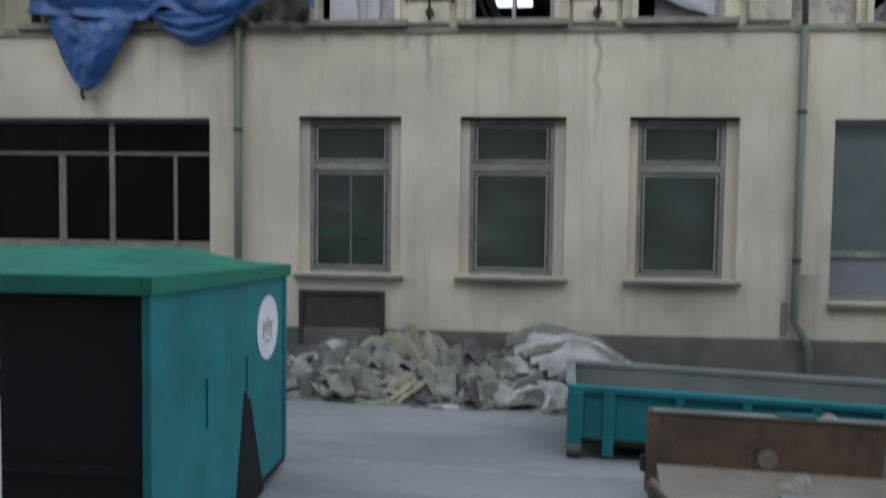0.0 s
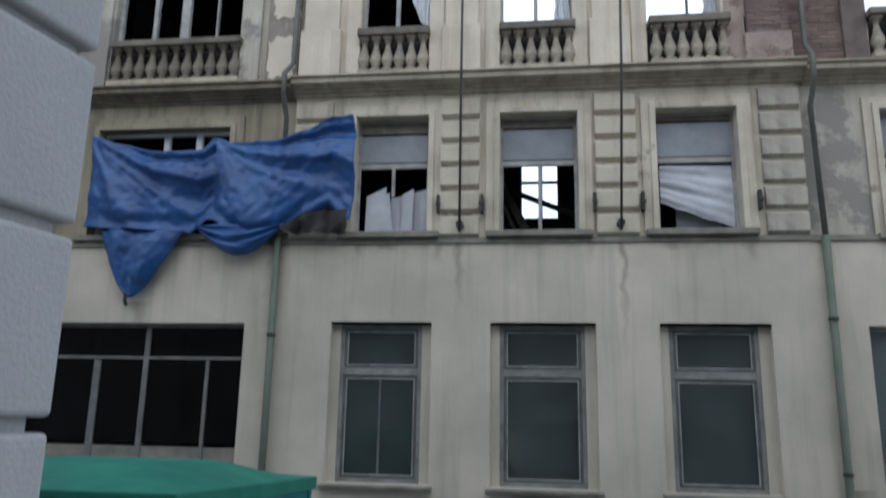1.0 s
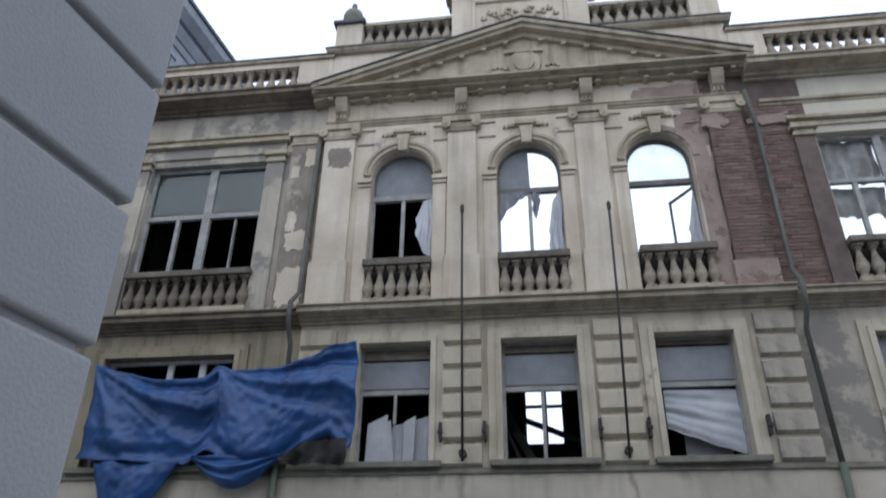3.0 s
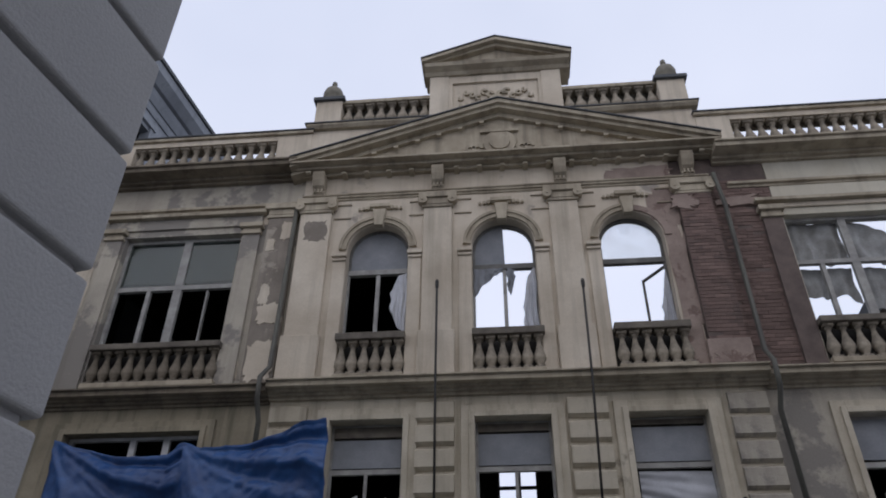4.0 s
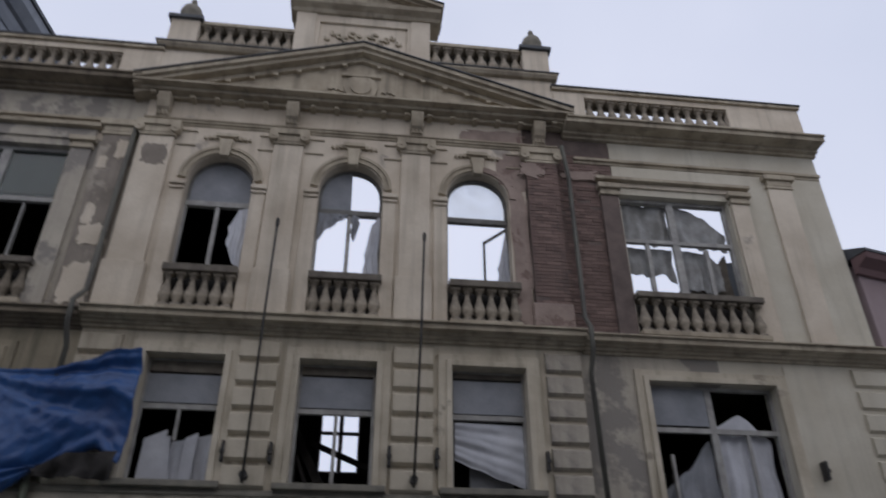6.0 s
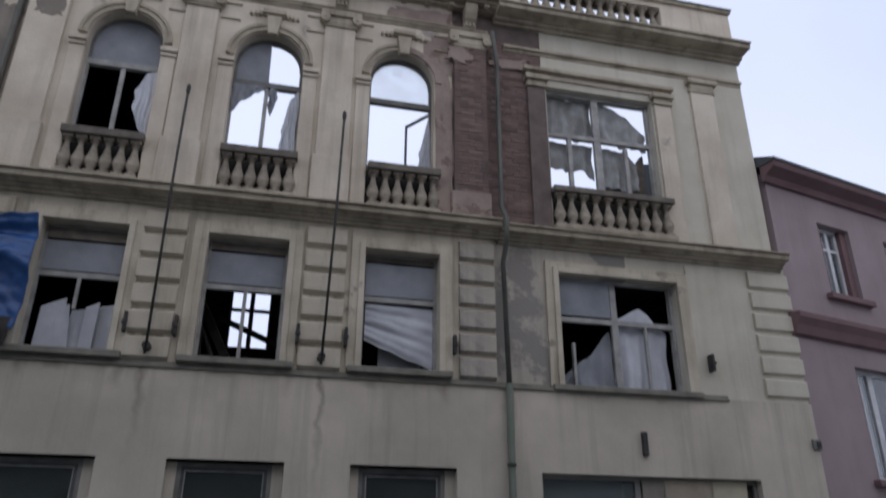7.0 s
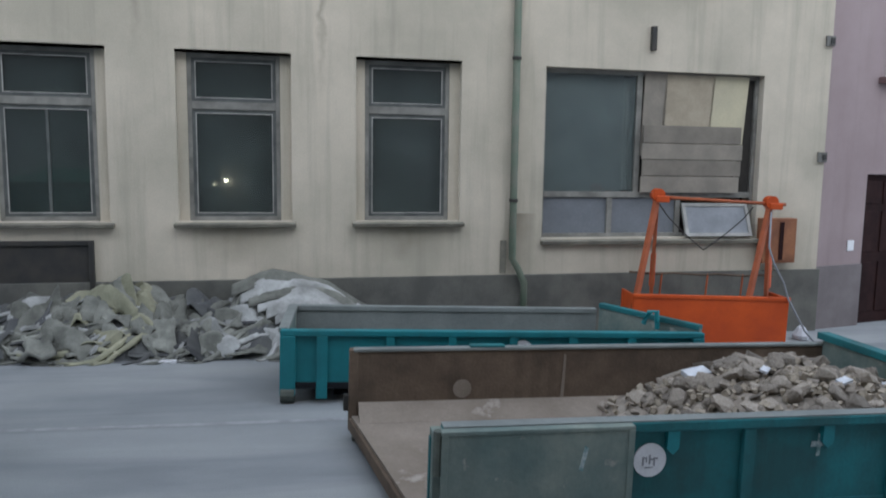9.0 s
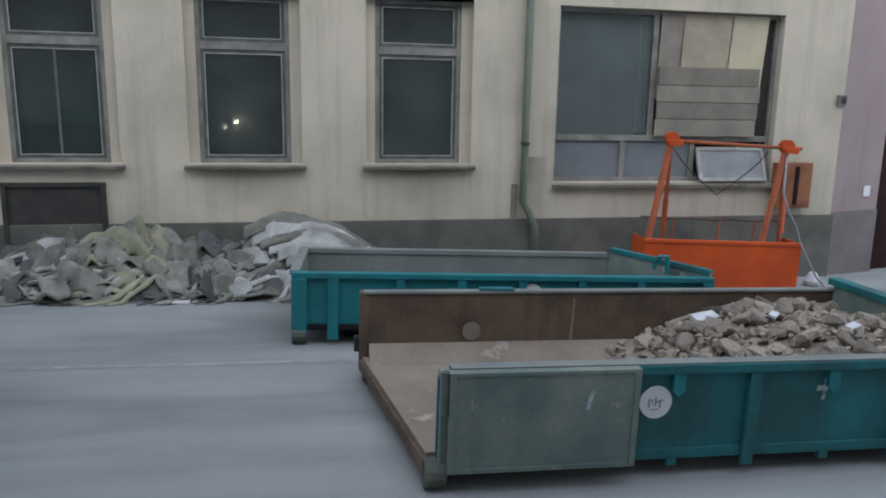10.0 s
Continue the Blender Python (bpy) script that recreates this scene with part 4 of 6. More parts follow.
part("torn_sheet", draped(5.3, 6.3, 12.36, [(0, 6.35), (0.5, 6.7), (1, 7.25)], [(0, 6.12), (0.5, 6.14), (1, 6.16)], 5, 0.05), M_BLIND, w, "torn grey sheet", closed=False, thick=0.008)
w = built("window_5", "dark first floor window behind the tarpaulin", "window")
first_floor_surround(w, -8.40, -5.86, 6.19, 8.20, 12.06, M_PLASTER_STAINED)
part("window_frame", bars(-8.40, -5.86, 12.22, 6.19, 8.20, 0.08, 0.06, [("h", 7.3, 0.08), ("v", -7.18, 6.2, 8.2, 0.11), ("v", -6.55, 6.2, 8.2, 0.12)]), M_WHITEFRAME, w)

# what stands and hangs behind the first floor openings
for k, (x, lean, zt) in enumerate(((-3.32, 0.05, 7.05), (-3.10, -0.02, 7.12), (-2.90, -0.16, 7.02), (-2.66, 0.04, 7.08))):
    bd = thing("leaning_board", "pale board leaning behind a broken window", "board", "boards behind the window")
    g = Geo()
    g.add([(x - 0.1, 12.40, 5.5), (x + 0.1, 12.40, 5.5), (x + 0.1 + lean, 12.36, zt), (x - 0.1 + lean, 12.36, zt - 0.1),
           (x - 0.1, 12.43, 5.5), (x + 0.1, 12.43, 5.5), (x + 0.1 + lean, 12.39, zt), (x - 0.1 + lean, 12.39, zt - 0.1)],
          [(0, 1, 2, 3), (4, 7, 6, 5), (0, 4, 5, 1), (1, 5, 6, 2), (2, 6, 7, 3), (3, 7, 4, 0)])
    part("board", g, M_CLOTH, bd, bevel=0.005)
part("white_sheet", draped(-2.95, -2.24, 12.48, [(0, 6.95), (1, 7.1)], [(0, 5.5), (1, 5.5)], 11, 0.03), M_CLOTH, thing("hanging_sheet", "pale sheet hanging behind a window", "sheet"), closed=False, thick=0.006)
for a, b, wd in (((-1.1, 13.2, 7.55), (-0.05, 13.0, 5.55), 0.14), ((-0.75, 13.6, 7.35), (0.75, 13.2, 6.62), 0.10), ((-0.95, 12.9, 6.9), (-0.35, 12.8, 5.5), 0.06), ((-1.0, 12.8, 7.4), (-0.92, 12.8, 5.5), 0.05)):
    t = thing("fallen_beam", "charred timber beam fallen across the room", "beam", "fallen beams")
    part("timber", Geo().beam(a, b, wd, wd), M_TIMBER, t, bevel=0.008)
c = thing("sagging_cloth", "white cloth sagging across a broken window", "cloth")


def sag_fn(u, v):
    zt, zb = 7.39 - 0.02 * u, spline([(0, 6.74), (0.3, 6.60), (0.7, 6.42), (1, 6.30)], u)
    f = 0.014 * math.sin(17 * v + 3.0 * u * (1 - v)) + 0.008 * math.sin(31 * v - 2.5 * u) + 0.02 * noise.noise(Vector((u * 4, v * 6, 3)))
    return (1.72 + 1.19 * u, 12.29 - f, zt + (zb - zt) * v)


part("cloth", Geo().sheet(sag_fn, 24, 40), M_CLOTH, c, closed=False, thick=0.008)
c = thing("loose_panel", "pale panel standing behind a broken window", "panel")
part("panel", Geo().box(2.0, 2.75, 12.5, 12.53, 5.5, 6.75), M_BLIND, c, bevel=0.005)
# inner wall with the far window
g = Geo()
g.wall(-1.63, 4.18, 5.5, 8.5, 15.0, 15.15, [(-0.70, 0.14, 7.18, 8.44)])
structure("wall_corridor", g, M_DARKROOM, "inner wall with a bright window, painted in room shade", "wall")
w = built("window_6", "bright inner window with white crossbars", "window")
part("window_frame", bars(-0.70, 0.14, 15.03, 7.18, 8.44, 0.06, 0.05, [("v", -0.26, 7.2, 8.4, 0.09), ("h", 7.98, 0.06)]), M_FRAME_DARK, w)

# iron stays beside the first floor windows
for x in (-2.02, -1.28, 0.60, 1.38, 3.22, 8.08, -3.78):
    s = thing("shutter_stay", "small black iron shutter stay fixed to the wall", "iron stay", "iron stays on the wall")
    g = Geo().box(x - 0.025, x + 0.025, 11.86, 12.06, 6.50, 6.82).box(x - 0.04, x + 0.04, 11.84, 11.88, 6.62, 6.68)
    part("bracket", g, M_IRON, s, bevel=0.006)

# ---- top floor windows ----
for i, x in enumerate(A_WIN):
    w = built("window_%d" % (i + 7), ("arched window with dark room behind and torn edge", "arched window with torn sheets against the sky", "arched window open to the sky with a loose casement")[i], "window")
    y = 12.24
    part("window_frame", bars(x - A_R, x + A_R, y, A_BOT, 11.62, 0.07, 0.045, [("v", x, A_BOT, 11.5, 0.075)] if i < 2 else []), M_FRAME if i < 2 else M_FRAME_DARK, w)
    part("transom", Geo().box(x - A_R, x + A_R, y - 0.02, y + 0.09, 11.50, 11.62), M_FRAME if i == 0 else M_FRAME_DARK, w, bevel=0.008)
    part("arched_frame", Geo().ring(x, A_SPRING, A_R - 0.06, A_R + 0.005, y, y + 0.07), M_FRAME_DARK, w)
    part("arched_post", Geo().box(x - A_R, x - A_R + 0.05, y, y + 0.07, 11.62, A_SPRING).box(x + A_R - 0.05, x + A_R, y, y + 0.07, 11.62, A_SPRING), M_FRAME_DARK, w)
    if i < 2:
        g = Geo()
        out = [(x - A_R + 0.05, 11.62), (x + (A_R - 0.05 if i == 0 else 0.02), 11.62)]
        for k in range(13):
            a = math.pi * k / 12
            px, pz = x + (A_R - 0.05) * math.cos(a), A_SPRING + (A_R - 0.05) * math.sin(a)
            if i == 1 and px > x + 0.05:
                continue
            out.append((px, pz))
        g.slab(out, y + 0.02, y + 0.03)
        part("lunette_panel", g, M_BLIND, w, "grey board in the arch")
    else:
        ob = part("lunette_pane", Geo().slab([(x + (A_R - 0.05) * math.cos(math.pi * k / 14), A_SPRING + (A_R - 0.05) * math.sin(math.pi * k / 14)) for k in range(15)] + [(x - A_R + 0.05, 11.62), (x + A_R - 0.05, 11.62)], y + 0.02, y + 0.026), M_PANE_CLEAN, w)
        ob.visible_shadow = False
x = A_WIN[0]
part("torn_sheet", draped(x + 0.28, x + 0.60, 12.22, [(0, 11.05), (0.5, 11.45), (1, 11.5)], [(0, 10.62), (0.5, 10.25), (1, 10.1)], 31, 0.03), M_CLOTH, bpy.data.objects["window_7"], "torn pale sheet", closed=False, thick=0.006)
x = A_WIN[1]
w8 = bpy.data.objects["window_8"]
part("torn_sheet", draped(x - 0.6, x - 0.04, 12.2, [(0, 11.5), (1, 11.5)], [(0, 10.85), (0.35, 11.15), (0.7, 11.32), (1, 11.42)], 32, 0.03), M_BLIND, w8, "torn grey sheet", closed=False, thick=0.006)
part("torn_sheet", draped(x + 0.05, x + 0.2, 12.2, [(0, 11.5), (1, 11.45)], [(0, 11.1), (0.5, 10.85), (1, 11.2)], 33, 0.03), M_BLIND, w8, "torn grey sheet", closed=False, thick=0.006)
part("torn_sheet", draped(x + 0.34, x + 0.60, 12.2, [(0, 10.6), (0.5, 11.3), (1, 11.5)], [(0, 10.0), (1, 10.0)], 34, 0.04), M_CLOTH, w8, "torn pale sheet", closed=False, thick=0.006)
x = A_WIN[2]
cs = built("casement", "loose dark casement swung open in the arch", "casement")
part("casement_frame", Geo().beam((x + 0.62, 12.3, 11.45), (x + 0.22, 12.7, 11.35), 0.04, 0.05).beam((x + 0.22, 12.7, 11.38), (x + 0.22, 12.7, 10.0), 0.045, 0.045).beam((x + 0.62, 12.3, 10.02), (x + 0.22, 12.7, 10.02), 0.04, 0.05), M_FRAME_DARK, cs)
part("torn_sheet", draped(x + 0.40, x + 0.62, 12.25, [(0, 10.5), (1, 11.4)], [(0, 10.0), (1, 10.0)], 35, 0.03), M_CLOTH, bpy.data.objects["window_9"], "torn pale sheet", closed=False, thick=0.006)

w = built("window_10", "wide top floor window with grey upper panes and a dark room", "window")
part("window_frame", bars(-8.42, -5.86, 12.22, 9.95, 12.62, 0.09, 0.07, [("h", 11.35, 0.10), ("v", -7.07, 9.95, 12.62, 0.17), ("v", -7.68, 9.97, 11.35, 0.08), ("v", -6.42, 9.97, 11.3, 0.03)]), M_FRAME, w)
glass("pane", -8.35, -7.16, 11.45, 12.55, 12.26, w)
glass("pane", -6.98, -5.93, 11.45, 12.55, 12.26, w)
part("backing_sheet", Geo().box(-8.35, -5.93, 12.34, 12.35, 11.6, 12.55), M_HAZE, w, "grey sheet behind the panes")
w = built("window_11", "shattered top floor window with hanging grey sheets", "window")
part("window_frame", bars(5.20, 7.58, 12.20, 9.95, 12.36, 0.09, 0.07, [("h", 11.28, 0.09), ("v", 6.34, 9.95, 12.36, 0.15), ("v", 5.72, 9.97, 11.28, 0.08), ("v", 6.96, 9.97, 11.2, 0.08)]), M_FRAME, w)
for k, (a, b, t, bt, yy) in enumerate(((5.27, 6.30, [(0, 12.32), (1, 12.32)], [(0, 11.42), (0.6, 11.34), (1, 11.36)], 12.36), (6.40, 7.52, [(0, 12.32), (0.30, 12.30), (0.62, 12.10), (1, 11.70)], [(0, 11.34), (1, 11.30)], 12.36),
                                         (5.27, 6.30, [(0, 11.28), (1, 11.28)], [(0, 10.66), (0.35, 10.60), (0.7, 10.70), (1, 10.45)], 12.42), (6.40, 7.30, [(0, 11.28), (0.7, 11.25), (1, 10.95)], [(0, 10.40), (0.5, 10.32), (1, 10.36)], 12.42),
                                         (6.42, 7.50, [(0, 10.3), (0.5, 10.6), (1, 11.3)], [(0, 9.9), (1, 9.9)], 12.52))):
    part("torn_sheet", draped(a, b, yy, t, bt, 40 + k, 0.07), M_TORN if k != 4 else M_RAIL, w, "torn grey insulation sheet", closed=False, thick=0.01)

# ---- ground floor windows ----
for i, (a, b) in enumerate(G_WIN):
    w = built("window_%d" % (i + 12), "tall ground floor window with dusty dark panes in a weathered frame", "window")
    fa, fb = a + 0.15, b - 0.17
    part("reveal", Geo().box(a, fa, 12.13, 12.3, 2.08, 4.63).box(fb, b, 12.13, 12.3, 2.08, 4.63), M_GROUNDFLOOR, w)
    part("window_frame", bars(fa, fb, 12.15, 2.08, 4.63, 0.08, 0.065, [("h", 3.79, 0.12)]), M_FRAME_SHOP, w, bevel=0.006)
    for k, (z0, z1) in enumerate(((3.91, 4.565), (2.145, 3.79))):
        sash = part("sash", bars(fa + 0.065, fb - 0.065, 12.165, z0, z1, 0.05, 0.05, [("v", (fa + fb) / 2, z0, z1, 0.04)] if i == 0 and k == 1 else []), M_SASH, w, "dark weathered sash", bevel=0.005)
        part("beading", bars(fa + 0.115, fb - 0.115, 12.158, z0 + 0.05, z1 - 0.05, 0.02, 0.014), M_FRAME, sash, "thin pale beading")
        glass("pane", fa + 0.115, fb - 0.115, z0 + 0.05, z1 - 0.05, 12.185, w)
    part("window_sill", Geo().prism([(12.2, 2.0), (11.88, 1.99), (11.86, 2.05), (12.2, 2.085)], a - 0.06, b + 0.06), M_SILL, w, bevel=0.008)
    part("window_head", Geo().box(a, b, 12.0, 12.15, 4.63, 4.66), M_SILL, w)
    # Plain dark grey backing across the whole opening, behind the glass.
    part("curtain", Geo().box(fa, fb, 12.55, 12.56, 2.0, 4.63), M_HAZE, w, "flat dark grey backing behind the panes")

w = built("window_15", "wide shop window with grey film, boarded half and low sashes", "window")
A, B = 4.70, 8.76
part("window_frame", bars(A, B, 12.14, 1.78, 4.63, 0.09, 0.07, [("h", 2.47, 0.10), ("v", 6.46, 2.5, 4.6, 0.10), ("v", 5.98, 1.8, 2.5, 0.10), ("v", 7.28, 1.8, 2.5, 0.10)]), M_FRAME_SHOP, w, bevel=0.006)
glass("pane", A + 0.07, 6.41, 2.57, 4.56, 12.18, w)
part("window_film", Geo().box(A + 0.07, 6.2, 12.23, 12.235, 2.57, 4.56), M_SHEET, w, "blue-grey film behind the pane")
part("curtain", draped(6.02, 6.45, 12.26, [(0, 4.5), (1, 4.55)], [(0, 2.6), (1, 2.6)], 51, 0.03), M_BLIND, w, "grey curtain edge", closed=False, thick=0.006)
for k, (a, b, m) in enumerate(((6.50, 6.92, M_BOARD_GREY), (6.84, 7.78, M_BOARD), (7.74, 8.44, M_PANEL_CREAM))):
    g = Geo()
    ln = 0.10 if k else 0.04
    g.add([(a, 12.10, 3.2), (b, 12.10, 3.2), (b + ln, 12.12, 4.60), (a + ln, 12.12, 4.60), (a, 12.13, 3.2), (b, 12.13, 3.2), (b + ln, 12.15, 4.60), (a + ln, 12.15, 4.60)],
          [(0, 1, 2, 3), (4, 7, 6, 5), (0, 4, 5, 1), (1, 5, 6, 2), (2, 6, 7, 3), (3, 7, 4, 0)])
    part("panel", g, m, w, "cream sheet panel" if k else "grey board")
for k, (z0, z1) in enumerate(((2.56, 2.845), (2.855, 3.13), (3.14, 3.41), (3.42, 3.72))):
    part("board", Geo().box(6.50 + 0.02 * (k % 2), 8.40 + 0.02 * (k % 3), 12.05, 12.085, z0, z1), M_BOARD_GREY, w, "grey horizontal board", bevel=0.005)
# A dark panel paints the shade of the open gap beside the boards.
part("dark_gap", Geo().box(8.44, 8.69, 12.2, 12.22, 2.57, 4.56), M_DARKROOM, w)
for a, b in ((A + 0.07, 5.93), (6.03, 7.23)):
    part("low_panel", Geo().box(a, b, 12.18, 12.2, 1.85, 2.47), M_SHEET, w, "grey low sash panel")
vent = part("tilted_sash", bars(7.36, 8.66, 0, 0, 0.62, 0.05, 0.06), M_FRAME, w, "low sash tilted open")
vent.matrix_basis = Matrix.Translation((0, 11.92, 1.80)) @ Matrix.Rotation(radians(-22), 4, "X")
part("sash_panel", Geo().box(7.42, 8.60, 0.02, 0.03, 0.06, 0.56), M_BLIND, vent)
part("window_sill", Geo().prism([(12.2, 1.68), (11.90, 1.67), (11.88, 1.74), (12.2, 1.78)], A - 0.02, B + 0.02), M_SILL, w, bevel=0.008)
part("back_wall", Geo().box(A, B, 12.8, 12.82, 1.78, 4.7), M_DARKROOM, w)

w = built("window_16", "wide dark shop window with thin mullions and smoked panes", "window")
A, B = -9.40, -5.32
part("window_frame", bars(A, B, 12.22, 1.78, 4.63, 0.08, 0.06, [("h", 4.02, 0.05), ("v", -7.15, 1.8, 4.6, 0.09), ("v", -8.05, 1.8, 4.0, 0.12), ("v", -6.02, 1.8, 4.0, 0.06)]), M_FRAME_DARK, w)
glass("pane", A + 0.06, B - 0.06, 2.6, 4.57, 12.26, w, M_PANE_SMOKED)
part("low_wall", Geo().box(A + 0.06, B - 0.06, 12.25, 12.40, 1.78, 2.55), M_SILL, w)

h = built("basement_hatch", "dark sunken hatch panel under a window", "hatch")
part("hatch_frame", bars(-3.78, -2.34, 11.93, 0.62, 1.80, 0.07, 0.07), M_IRON, h, bevel=0.008)
part("hatch_panel", Geo().box(-3.71, -2.41, 11.965, 11.99, 0.69, 1.73), M_IRON, h)

s = thing("wall_slot", "narrow dark bracket slot in the wall", "wall bracket")
part("bracket", Geo().box(6.54, 6.63, 11.93, 12.01, 4.96, 5.36), M_IRON, s, bevel=0.006)
for z in (3.22, 5.28):
    s = thing("wall_bracket", "small square wall bracket by the house corner", "wall bracket", "brackets at the corner")
    part("plate", Geo().box(9.93, 10.10, 11.95, 12.0, z - 0.09, z + 0.09), M_FRAME_DARK, s, bevel=0.006)
    part("socket", Geo().box(10.0, 10.08, 11.93, 11.95, z - 0.05, z + 0.05), M_IRON, s)

# pipes and poles
p = thing("drainpipe", "green painted drainpipe running down the west corner", "drainpipe")
part("pipe", Geo().tube([(-4.80, 11.90, 0.25), (-4.80, 11.90, 6.1)], 0.06, 10), M_PIPE, p, smooth=True)
part("upper_pipe", Geo().tube([(-4.80, 11.90, 6.1), (-4.78, 11.88, 8.3), (-4.76, 11.58, 8.6), (-4.76, 11.55, 9.0), (-4.72, 11.86, 9.35), (-4.68, 11.9, 13.2)], 0.045, 10), M_PIPE_OLD, p, "old zinc pipe", smooth=True)
for z in (1.9, 4.4):
    part("clamp", Geo().lathe([(0.075, 0), (0.075, 0.05)], -4.80, 11.90, z, 12), M_IRON, p)
p = thing("drainpipe", "green drainpipe with a bent foot at the plinth", "drainpipe")
part("pipe", Geo().tube([(4.36, 11.85, 0.2), (4.36, 11.85, 1.05), (4.26, 11.87, 1.28), (4.16, 11.90, 1.45), (4.16, 11.90, 6.05)], 0.06, 10), M_PIPE, p, smooth=True)
part("upper_pipe", Geo().tube([(4.16, 11.90, 6.05), (4.12, 11.92, 8.25), (4.1, 11.60, 8.55), (4.1, 11.58, 9.0), (4.12, 11.90, 9.35), (4.12, 11.92, 12.6), (3.98, 11.75, 13.3)], 0.045, 10), M_PIPE_OLD, p, "old zinc pipe", smooth=True)
for z in (2.4, 4.7):
    part("clamp", Geo().lathe([(0.075, 0), (0.075, 0.05)], 4.16, 11.90, z, 12), M_IRON, p)
part("flaked_plaster", Geo().box(3.98, 4.08, 11.97, 12.0, 1.2, 1.75), M_SILL, p)
for x0, x1, z1 in ((-1.64, -1.62, 10.82), (1.00, 1.09, 10.70)):
    p = thing("flag_pole", "thin black iron pole standing off the facade", "pole", "poles on the facade")
    part("pole", Geo().tube([(x0, 11.80, 6.15), (x0 * 0.3 + x1 * 0.7, 11.58, 8.85), (x1, 11.58, z1)], 0.022, 8), M_IRON, p, smooth=True)
    part("tip", Geo().lathe([(0.03, 0), (0.036, 0.05), (0.036, 0.14), (0.02, 0.18)], x1, 11.58, z1 - 0.1, 10), M_IRON, p)
    part("foot_plate", Geo().ring(x0, 6.28, 0.0, 0.065, 11.78, 11.93, 0, 2 * math.pi, 14), M_IRON, p)

# ---- blue tarpaulin ----
tarp = thing("blue_tarpaulin", "crumpled blue tarpaulin hung over a broken window", "tarpaulin")
T_TOP = [(0, 8.02), (0.10, 7.86), (0.28, 7.66), (0.44, 7.70), (0.49, 7.92), (0.56, 7.80), (0.70, 7.84), (0.84, 8.02), (0.93, 8.22), (1, 8.26)]
T_BOT = [(0, 6.32), (0.10, 6.26), (0.30, 6.20), (0.42, 6.18), (0.49, 6.40), (0.62, 6.05), (0.72, 6.22), (0.84, 6.48), (0.92, 6.60), (1, 6.36)]


def tarp_fn(u, v):
    zt, zb = spline(T_TOP, u), spline(T_BOT, u)
    x = -8.40 + 4.88 * u + 0.06 * math.sin(3 * v)
    z = zt + (zb - zt) * v
    du = u if u < 0.49 else u - 0.49
    # folds fan out from the hanging points
    a = math.atan2((v + 0.02), (du + 0.02))
    r = math.hypot(v * 0.7, du * 1.6)
    w = noise.noise(Vector((u * 6, v * 3, 6.1)))
    f = 0.10 * (1 - 1.7 * abs(math.sin(4.6 * a + 0.35 * w))) * min(1, 2.0 * r) + 0.05 * (1 - 1.7 * abs(math.sin(10.5 * a + 0.7 * w + 1.1))) * min(1, 1.6 * r)
    f += 0.012 * (1 - 2 * abs(math.sin(21 * a + w))) * min(1, 1.5 * v + 0.2)
    f += 0.07 * math.sin(26 * v + 6 * noise.noise(Vector((u * 5, v, 3)))) * max(0.0, v - 0.72) * 3
    f += 0.06 * noise.noise(Vector((3.2 * u * 4, 2.6 * v, 1.7))) + 0.05 * abs(noise.noise(Vector((6 * u * 4 + 5 * v, 5 * v - 6 * u, 4.2)))) + 0.02 * noise.noise(Vector((14 * u * 4, 13 * v, 2.2)))
    sag = 0.12 * math.sin(math.pi * min(1, v * 1.05)) * math.sin(math.pi * min(1, u / 0.49 if u < 0.49 else (u - 0.49) / 0.51))
    return (x, 11.78 - sag - f, z)


part("main_sheet", Geo().sheet(tarp_fn, 110, 44), M_TARP, tarp, smooth=True, closed=False, thick=0.01)


def flap(x0, x1, tip, top, seed, bulge):
    rnd = random.Random(seed)
    o = rnd.uniform(0, 50)

    def fn(u, v):
        w = (1 - v) ** 0.72 * 0.97 + 0.03
        xm, zt = x0 + (x1 - x0) * u, top
        x = tip[0] + (xm - tip[0]) * w
        z = zt + (tip[1] - zt) * v
        f = 0.06 * noise.noise(Vector((u * 4 + o, v * 3, 0.4))) + 0.035 * math.sin(9 * u + 4 * v + o) + 0.03 * noise.noise(Vector((u * 9, v * 9, o)))
        return (x, 11.80 - bulge * math.sin(math.pi * u) * math.sin(math.pi * min(1, v + 0.15)) - f, z)

    return Geo().sheet(fn, 34, 30)


part("hanging_flap", flap(-8.02, -6.45, (-7.38, 5.05), 6.24, 3, 0.16), M_TARP, tarp, smooth=True, closed=False, thick=0.01)


def bundle(u, v):
    x = -6.22 + 1.55 * u
    z = 6.30 - (0.50 * math.sin(math.pi * u) + 0.04) * v
    f = 0.04 * math.sin(16 * v + 3 * u) + 0.05 * noise.noise(Vector((u * 5, v * 6, 9)))
    return (x, 11.74 - 0.16 * math.sin(math.pi * u) * math.sin(math.pi * v) - f, z)


part("rolled_edge", Geo().sheet(bundle, 30, 22), M_TARP, tarp, smooth=True, closed=False, thick=0.01)
part("rope_end", Geo().tube([(-7.38, 11.74, 5.10), (-7.40, 11.76, 4.98), (-7.38, 11.80, 4.90)], 0.03, 6), M_IRON, tarp)
# A blackish debris bag, coloured with the beams' near-black material.
part("dark_gather", draped(-4.7, -3.55, 11.72, [(0, 6.3), (0.4, 6.5), (1, 6.55)], [(0, 6.14), (1, 6.12)], 61, 0.09), M_TIMBER, tarp, "blackish debris bag below the tarpaulin", closed=False, thick=0.01)
